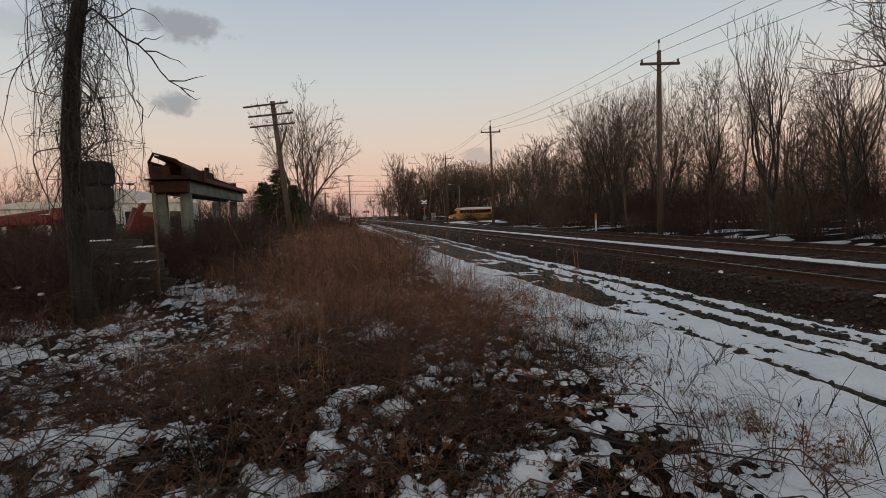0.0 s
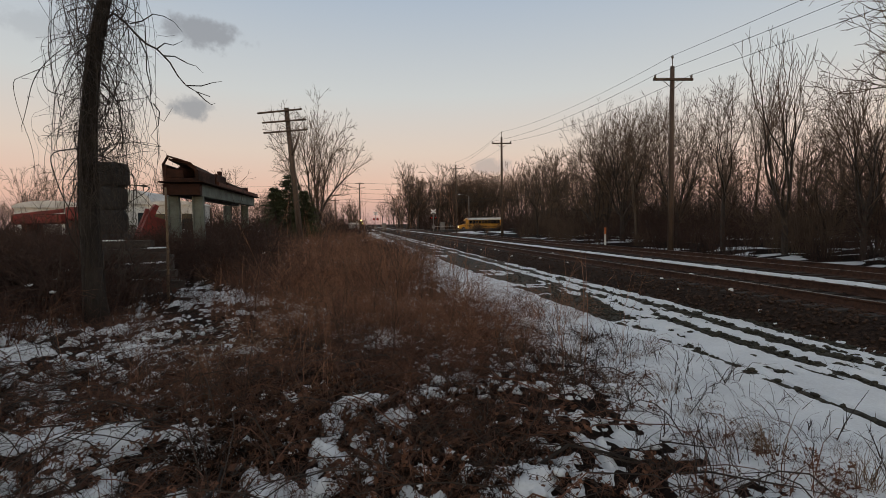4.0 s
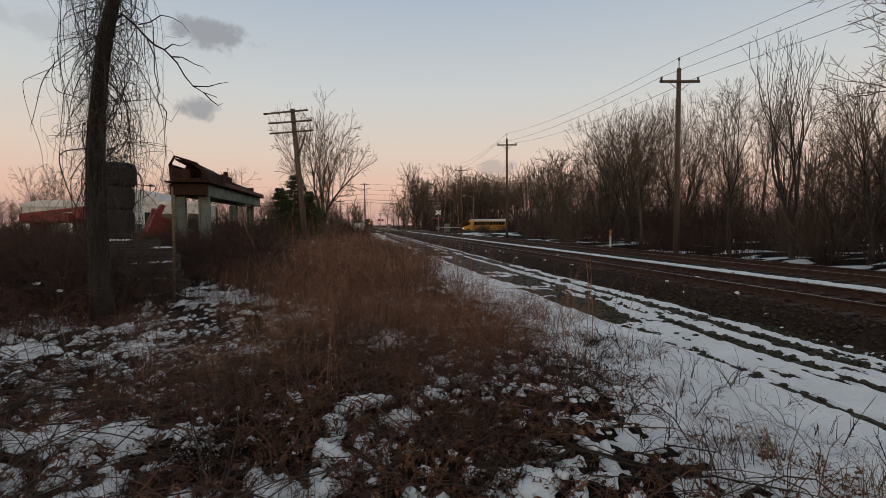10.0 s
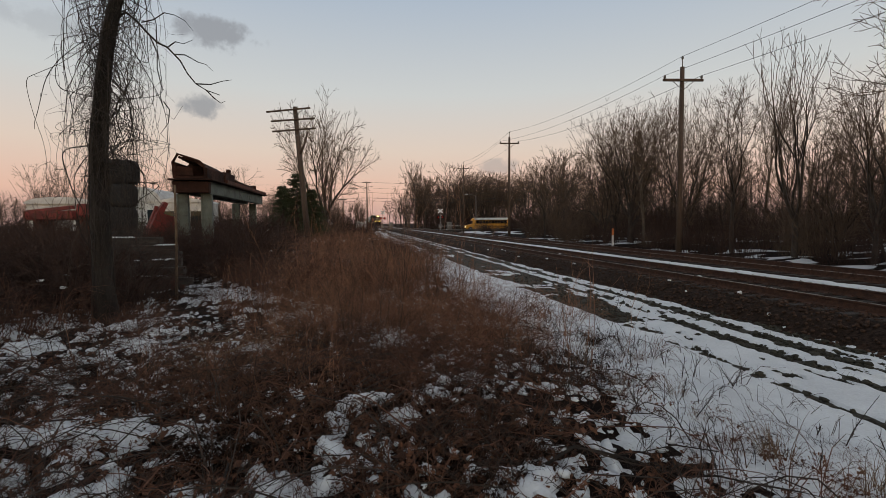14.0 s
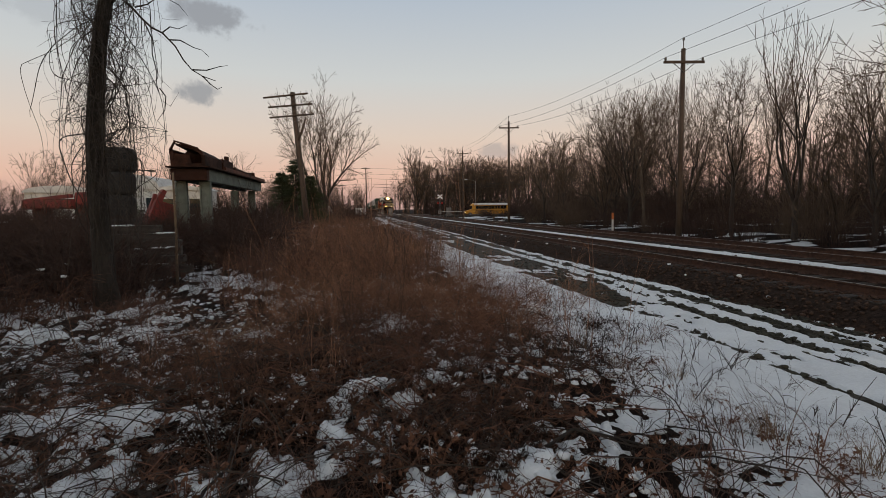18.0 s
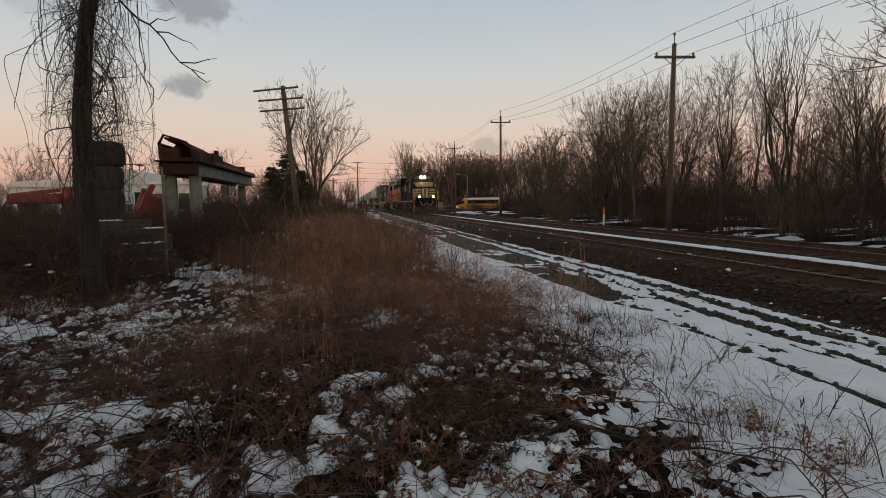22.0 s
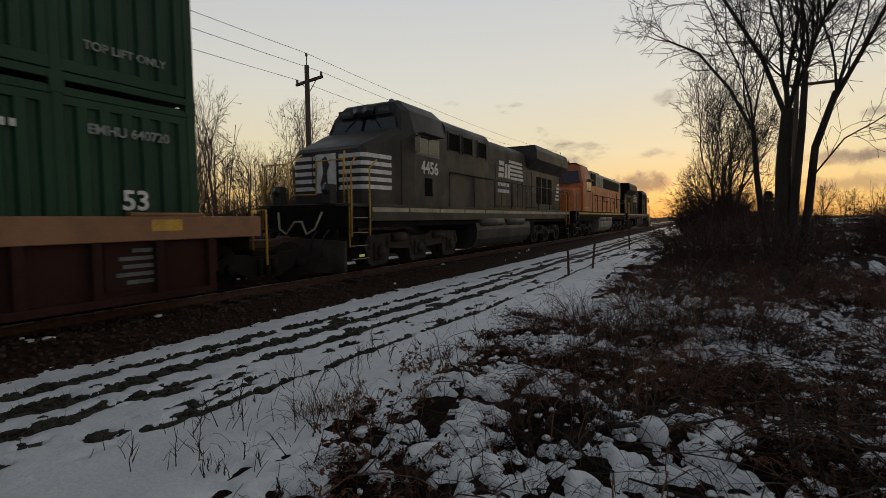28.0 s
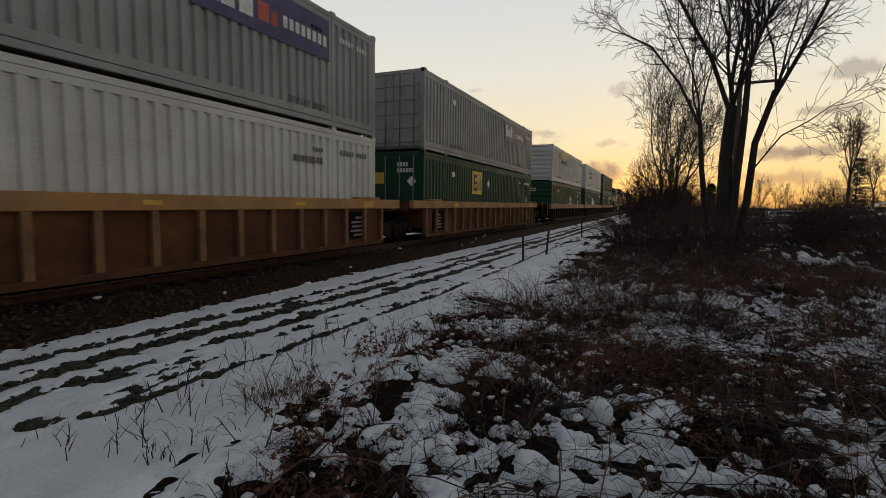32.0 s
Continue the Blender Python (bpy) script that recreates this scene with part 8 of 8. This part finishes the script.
def marker_and_posts():
    r = thing("marker_post", "thin white marker post with an orange top", "marker post", at=pose(16.5, 29.7, 0.2))
    part("post", MB().box(-0.05, 0.05, -0.05, 0.05, -0.6, 0.75, 0.01), WHITEP, r)
    part("cap", MB().box(-0.055, 0.055, -0.055, 0.055, 0.75, 1.18, 0.01), ORANGE, r, "orange top section")
    for x, y, h, l in ((3.8, -15.0, 0.95, 2), (3.55, -17.1, 1.05, -4), (3.5, -25.7, 1.1, 2)):
        p = thing("fence_post", "thin dark leaning steel post beside the lane", "post", "posts beside the lane", at=pose(x, y, gz(x, y) - 0.35, 0, l, 0))
        part("shaft", MB().box(-0.035, 0.035, -0.02, 0.02, -0.1, h + 0.2, 0.006), RAIL, p)
        part("flange", MB().box(-0.012, 0.012, -0.06, 0.0, 0.0, h + 0.18), RAIL, p)
    s = thing("wooden_stake", "tall thin weathered wooden stake", "stake", at=pose(-4.25, 12.28, gz(-4.25, 12.28), 0, 1.0, 0))
    part("shaft", MB().tube([(0, 0, -0.2), (0.02, 0, 1.4), (0.0, 0, 2.7)], [0.035, 0.03, 0.024], 6), TAN, s)
    # thin bent rods leaning by the lane
    for x, y, h, a in ((3.05, 21.5, 1.1, 24), (3.3, 24.0, 0.9, -12)):
        q = thing("leaning_stalk", "thin leaning dry stalk beside the lane", "stalk", at=pose(x, y, gz(x, y), 0, a, 0))
        part("stem", MB().tube([(0, 0, -0.1), (0, 0, h)], [0.03, 0.015], 5), TAN, q)


marker_and_posts()

# ---- the yard ----


def yard_table():
    """A raised concrete frame with a rusty hopper on it."""
    r = thing("concrete_frame", "raised concrete frame of four columns and beams", "concrete frame", at=pose(-6.3, 20.55, -0.28, 0, 0, 0))
    cols = ((-0.42, 0.0), (0.42, 0.13), (0.17, 9.8), (-0.75, 9.65))
    for x, y in cols:
        c = part("column", MB().box(x - 0.16, x + 0.16, y - 0.16, y + 0.16, -0.3, 3.28, 0.02), CONCG, r)
        part("flange_edge", MB().box(x - 0.20, x - 0.145, y - 0.20, y - 0.155, 0, 3.28).box(x + 0.145, x + 0.20, y - 0.20, y - 0.155, 0, 3.28), CONCG, c)
    for x in (-0.45, 0.40):
        part("long_beam", MB().box(x - 0.16, x + 0.16, -0.08, 10.6, 3.28, 3.78, 0.02), CONCG, r)
    part("end_beam", MB().box(-0.68, 0.62, -0.44, -0.1, 3.30, 3.74, 0.02), OLDRUST, r)
    part("deck_plate", MB().box(-0.80, 0.80, -0.58, 10.9, 3.78, 3.83, 0.008), OLDRUST, r, "rust-stained steel deck plate")
    part("rail_edge", MB().box(0.62, 0.72, 2.0, 10.9, 3.86, 4.0), RUSTY, r)
    h = thing("rusty_hopper", "rusty steel hopper with curved lip lying on the frame", "scrap metal", at=pose(-6.35, 20.6, 3.58, 0, 0, 0) @ Matrix.Diagonal((1, 1, 0.82, 1)))
    prof = [(-0.62, 0.0), (-0.66, 0.72), (-0.60, 0.78), (-0.52, 0.72), (-0.5, 0.12), (0.5, 0.12), (0.52, 0.5), (0.62, 0.5), (0.62, 0.0)]
    part("shell", MB().prism(prof, -0.4, 1.9, "y"), OLDRUST, h)
    part("rim_hoop", MB().tube([(-0.62, -0.4, 0.7), (-0.42, -0.42, 1.12), (-0.1, -0.38, 0.98), (0.3, -0.3, 0.82), (0.45, -0.2, 0.62), (0.5, -0.2, 0.1)], 0.055, 8), OLDRUST, h)
    part("hood_sheet", MB().loft([[(-0.45, -0.3, 1.05), (0.2, -0.3, 0.88), (0.5, -0.3, 0.55), (0.5, -0.3, 0.47), (0.15, -0.3, 0.78), (-0.45, -0.3, 0.96)],
                                  [(-0.45, 2.4, 0.85), (0.2, 2.4, 0.8), (0.6, 2.4, 0.5), (0.6, 2.4, 0.42), (0.15, 2.4, 0.7), (-0.45, 2.4, 0.76)]]), OLDRUST, h)
    part("back_plate", MB().prism([(-0.64, 0.02), (-0.64, 0.74), (-0.42, 1.04), (0.16, 0.86), (0.55, 0.46), (0.6, 0.02)], 1.2, 1.26, "y"), OLDRUST, h)
    part("front_flap", MB().prism([(-0.60, 0.14), (-0.56, 0.58), (0.05, 0.50), (0.1, 0.14)], -0.36, -0.31, "y"), OLDRUST, h)
    part("side_block", MB().box(0.3, 0.62, 2.2, 3.9, 0.0, 0.62, 0.03), OLDRUST, h)
    part("lug", MB().box(0.34, 0.5, 3.4, 3.7, 0.6, 0.92, 0.02), OLDRUST, h)
    b = thing("rusty_beam", "rusty steel beam lying on the frame", "scrap metal", at=pose(-5.9, 25.0, 3.58, 0, 0, 2))
    part("web", MB().box(-0.2, 0.2, -0.5, 4.5, 0.0, 0.3, 0.02), OLDRUST, b)
    part("end_plate", MB().box(-0.28, 0.28, 4.5, 4.56, 0.0, 0.42), OLDRUST, b)


yard_table()


def tyre(x, y, z, R, w, tilt, seed):
    r = thing("loader_tyre", "large worn black tyre in a leaning stack", "tyre", "stack of tyres", at=pose(x, y, z, tilt, tilt * 0.5, seed * 40))
    prof = [(0.5, 0.12), (0.55, 0.0), (0.86, 0.0), (0.97, 0.10), (1.0, 0.25), (1.0, 0.75), (0.97, 0.9), (0.86, 1.0), (0.55, 1.0), (0.5, 0.88)]
    mb, n = MB(), 28
    vs, fs = [], []
    for i in range(n):
        a = 2 * math.pi * i / n
        for p, q in prof:
            vs.append((R * p * math.cos(a), R * p * math.sin(a), w * q))
    m = len(prof)
    for i in range(n):
        j = (i + 1) % n
        for k in range(m):
            k2 = (k + 1) % m
            fs.append((i * m + k, j * m + k, j * m + k2, i * m + k2))
    mb.add(vs, fs, True)
    body = part("carcass", mb, RUBBER, r)
    for i in range(14):
        a = 2 * math.pi * i / 14
        t = MB().box(R * 0.985, R * 1.02, -0.05, 0.05, w * 0.2, w * 0.8, 0.0, pose(0, 0, 0, 0, 0, math.degrees(a)))
        part("tread_lug", t, RUBBER, body)


for k in range(5):
    tyre(-8.15 + 0.07 * math.sin(k * 2.1), 18.6, 0.02 + 0.80 * k, 0.56 - 0.03 * (k % 2), 0.79, 1.0 if k > 3 else 0.0, k)


def red_machine(x, y, turn, kind):
    r = thing("red_farm_machine", "faded red scrapped farm machine in the yard", "machine", "scrapped machines", at=pose(x, y, gz(x, y), 0, 0, turn) @ Matrix.Diagonal((0.8, 0.8, 0.68 if kind == 0 else 0.9, 1)))
    if kind == 0:
        part("chassis", MB().box(-0.9, 0.9, -0.7, 0.7, 0.6, 1.2, 0.05), RUSTY, r)
        part("body", MB().loft([[(-0.8, -0.6, 1.2), (0.8, -0.6, 1.2), (0.75, -0.6, 2.5), (-0.2, -0.6, 2.9)], [(-0.8, 0.6, 1.2), (0.8, 0.6, 1.2), (0.75, 0.6, 2.5), (-0.2, 0.6, 2.9)]]), REDP, r)
        part("chute", MB().loft([[(-0.3, -0.25, 2.6), (0.1, -0.25, 2.5), (0.5, -0.25, 3.5), (0.3, -0.25, 3.65)], [(-0.3, 0.25, 2.6), (0.1, 0.25, 2.5), (0.5, 0.25, 3.5), (0.3, 0.25, 3.65)]]), REDP, r)
        part("arm", MB().box(-1.0, -0.8, -0.1, 0.1, 1.6, 3.2, 0.02, pose(0, 0, 0, 0, 14, 0)), REDP, r)
    else:
        part("chassis", MB().box(-2.4, 2.4, -0.8, 0.8, 0.6, 1.1, 0.05), RUSTY, r)
        part("bed", MB().box(-2.4, 1.2, -0.85, 0.85, 1.75, 2.2, 0.04), REDP, r)
        for k in range(5):
            part("bed_rib", MB().box(-2.3 + 0.8 * k, -2.2 + 0.8 * k, -0.89, 0.89, 1.7, 2.24), RUSTY, r)
        part("engine_cover", MB().box(1.2, 2.3, -0.6, 0.6, 1.9, 2.6, 0.08), REDP, r)
        part("boom", MB().box(-2.8, 0.6, -0.12, 0.12, 2.3, 2.5, 0.02, pose(0, 0, 0, 0, -4, 0)), REDP, r)
        part("support", MB().box(-1.9, -1.7, -0.6, 0.6, 1.0, 1.9).box(1.4, 1.6, -0.6, 0.6, 1.0, 1.9), RUSTY, r)
    for s in (1, -1):
        for xx in ((-0.6, 0.6) if kind == 0 else (-1.7, 1.7)):
            part("wheel", MB().tube([(xx, s * 0.75, 0.5), (xx, s * 1.0, 0.5)], 0.5, 16), RUBBER, r)


red_machine(-9.75, 26.2, 35, 0)
red_machine(-14.4, 27.4, -20, 1)
red_machine(-19.6, 27.0, -30, 1)


def shed(x, y, w, d, h, arch, label, turn=0):
    r = thing("storage_shed", label, "building", "yard buildings", at=pose(x, y, 0, 0, 0, turn))
    part("wall", MB().box(-w / 2, w / 2, -d / 2, d / 2, -0.3, h, 0.02), WHITEP, r)
    if arch:
        prof = [(-w / 2 - 0.1, h)] + [(-(w / 2 + 0.1) * math.cos(math.pi * i / 12), h + arch * math.sin(math.pi * i / 12)) for i in range(1, 12)] + [(w / 2 + 0.1, h)]
        part("roof", MB().prism(prof, -d / 2 - 0.2, d / 2 + 0.2, "y"), WHITEP, r)
    else:
        part("roof", MB().prism([(-w / 2 - 0.3, h), (0, h + w * 0.16), (w / 2 + 0.3, h), (w / 2 + 0.3, h + 0.12), (0, h + w * 0.16 + 0.12), (-w / 2 - 0.3, h + 0.12)], -d / 2 - 0.3, d / 2 + 0.3, "y"), SNOW, r, "snow-covered roof")
    part("door", MB().box(-0.6, 0.6, -d / 2 - 0.03, -d / 2, 0, 2.1), STEELG, r)
    for k in (-0.3, 0.3):
        part("window", MB().box(w * k - 0.4, w * k + 0.4, -d / 2 - 0.03, -d / 2, h * 0.45, h * 0.8), WINGLASS, r)
    for i in range(int(w / 0.9)):
        xx = -w / 2 + 0.45 + 0.9 * i
        part("wall_rib", MB().box(xx - 0.03, xx + 0.03, -d / 2 - 0.02, -d / 2, 0, h), WHITEP, r)


shed(-21.8, 58, 4.2, 9, 4.1, 1.5, "white arched storage shed in the yard")
shed(-14.2, 45, 3.4, 4, 3.6, 0.35, "small white shed in the yard")
shed(-22, 42, 4.0, 6, 3.3, 0.5, "pale low shed behind scrapped machines", 20)
shed(-24, -72, 5, 5, 1.7, 0, "low shed with a snowy roof across the field", -10)
shed(-20, -46, 3.0, 3.0, 1.5, 0, "small snow-roofed shed in the field", 30)


def vehicle(x, y, turn, box_h, label):
    r = thing("white_truck", label, "truck", "parked trucks", at=pose(x, y, gz(x, y), 0, 0, turn))
    part("cargo_box", MB().box(-2.2, 1.4, -1.05, 1.05, 0.8, box_h, 0.04), WHITEP, r)
    part("cab", MB().loft([[(1.5, -1.0, 0.5), (3.0, -1.0, 0.5), (3.0, -1.0, 1.3), (2.5, -1.0, 2.0), (1.5, -1.0, 2.0)], [(1.5, 1.0, 0.5), (3.0, 1.0, 0.5), (3.0, 1.0, 1.3), (2.5, 1.0, 2.0), (1.5, 1.0, 2.0)]]), WHITEP, r)
    part("windshield", MB().loft([[(2.98, -0.9, 1.35), (2.98, 0.9, 1.35), (2.55, 0.9, 1.92), (2.55, -0.9, 1.92)], [(3.01, -0.9, 1.35), (3.01, 0.9, 1.35), (2.58, 0.9, 1.92), (2.58, -0.9, 1.92)]]), WINGLASS, r)
    for s in (1, -1):
        for xx in (-1.4, 2.2):
            part("wheel", MB().tube([(xx, s * 0.8, 0.4), (xx, s * 1.02, 0.4)], 0.4, 14), RUBBER, r)


vehicle(-7.0, 79.5, 5, 2.1, "white box truck parked beside the line")
vehicle(0.7, 124, 80, 2.3, "white van seen beyond the crossing")


def scrap_heap():
    """Planks and boards leaning in the thicket, junk across the field."""
    rnd = random.Random(17)
    for i, (x, y, z, t) in enumerate(((-5.2, 13.5, 0.62, 8), (-5.0, 13.6, 0.36, 4), (-6.4, 14.0, 0.8, 2), (-6.9, 13.8, 0.55, -3))):
        b = thing("weathered_plank", "weathered grey plank stacked among brambles", "plank", "planks in the thicket", at=pose(x, y, z, 0, rnd.uniform(-4, 4), t))
        part("board", MB().box(-1.1, 0.7, -0.06, 0.06, -0.09, 0.09, 0.008), WETWOOD, b)
        part("leg", MB().box(-0.7, -0.6, -0.05, 0.05, -z - 0.1, -0.09).box(0.4, 0.5, -0.05, 0.05, -z - 0.1, -0.09), RUSTY, b)
    # a stack of old beams with snow lying on them
    for i, (x, y, z, t, L) in enumerate(((-5.75, 14.6, 0.30, 6, 0.9), (-5.85, 14.7, 0.52, 3, 1.0), (-5.6, 14.6, 0.74, 8, 0.7), (-6.1, 15.0, 0.93, -4, 1.1), (-5.9, 14.9, 1.14, 5, 0.8), (-6.3, 15.2, 1.36, 1, 0.7))):
        b = thing("old_beam", "grey old beam with snow on top, stacked in brambles", "beam", "stack of old beams", at=pose(x, y, z, 0, rnd.uniform(-2, 2), t))
        part("timber", MB().box(-L, L, -0.14, 0.14, -0.30 if i == 0 else -0.12, 0.085, 0.012), WETWOOD, b)
        for k in range(3):
            part("snow_cap", MB().blob((L * rnd.uniform(-0.8, 0.8), -0.03, 0.085), (L * rnd.uniform(0.15, 0.3), 0.11, 0.035), i * 3 + k, 0.3, 8, 5), SNOW, b)
    for i in range(26):
        x, y = rnd.uniform(-17, -7.5), rnd.uniform(-46, -27)
        g = thing("junk_piece", "snow-dusted piece of junk in the field", "junk", "junk in the field", at=pose(x, y, gz(x, y), 0, rnd.uniform(-12, 12), rnd.uniform(0, 180)))
        w, d, h = rnd.uniform(0.4, 1.5), rnd.uniform(0.3, 0.8), rnd.uniform(0.2, 0.9)
        if i % 2:
            part("body", MB().blob((0, 0, h * 0.4), (w, d, h * 0.7), i + 40, 0.3, 10, 6), rnd.choice((STEELG, RUSTY, CONC)), g)
        else:
            part("body", MB().box(-w, w, -d, d, -0.2, h, 0.06), rnd.choice((STEELG, RUSTY, CONC, RUSTY)), g)
        part("snow_cap", MB().blob((0, 0, h), (w * 0.9, d * 0.9, 0.09), i, 0.15, 9, 5), SNOW, g)
    f = thing("field_fence", "dark post-and-rail fence across the field", "fence")
    for i in range(9):
        x, y = -7.6 - 1.35 * i, -39.3 + 0.33 * i
        part("post", MB().box(x - 0.05, x + 0.05, y - 0.05, y + 0.05, gz(x, y) - 0.2, 1.62), POLEW, f)
    for z in (1.52, 0.9):
        part("rail", MB().tube([(-7.4, -39.35, z), (-18.6, -36.6, z)], 0.045, 5), POLEW, f)
    p = thing("telegraph_pole", "old pole with a crossarm behind the bare tree", "telegraph pole", at=pose(-3.1, -25.7, gz(-3.1, -25.7)))
    part("pole", MB().tube([(0, 0, -0.3), (0, 0, 7.1)], [0.13, 0.09], 8), POLEW, p)
    part("crossarm", MB().box(-1.55, 0.25, -0.05, 0.05, 6.75, 6.86), POLEW, p)
    s = thing("snow_boulder", "rounded lump of snow beside the lane", "snow lump", "snow lumps", at=pose(2.69, 7.43, gz(2.69, 7.43)))
    part("lump", MB().blob((0, 0, 0.08), (0.17, 0.13, 0.13), 3, 0.18, 12, 8), SNOW, s)
    s2 = copy_thing(s, pose(2.75, 8.6, gz(2.75, 8.6), 0, 0, 70) @ Matrix.Diagonal((0.7, 0.7, 0.7, 1)))
    copy_thing(s, pose(3.0, 8.9, gz(3.0, 8.9), 0, 0, 20) @ Matrix.Diagonal((0.6, 0.8, 0.6, 1)))
    copy_thing(s, pose(0.35, -4.0, gz(0.35, -4.0), 0, 0, 20) @ Matrix.Diagonal((0.6, 0.6, 1.0, 1)))
    copy_thing(s, pose(8.0, 9.1, 0.26, 0, 0, 20) @ Matrix.Diagonal((0.35, 0.35, 0.35, 1)))


scrap_heap()


def lane_tuft():
    rnd = random.Random(3)
    for x, y, s in ((3.05, -3.3, 0.95), (2.9, -3.45, 0.8), (3.2, -3.2, 0.7), (3.35, 2.6, 0.8), (3.1, 3.1, 0.9), (2.7, 5.6, 0.9), (3.2, 4.4, 0.6)):
        bush("tuft", x, y, s, rnd)


lane_tuft()


def crossing_brush():
    rnd = random.Random(23)
    for i in range(12):
        bush("tall", rnd.uniform(26.5, 35), rnd.uniform(106.5, 109.5), rnd.uniform(0.5, 0.75), rnd)


crossing_brush()

motions()
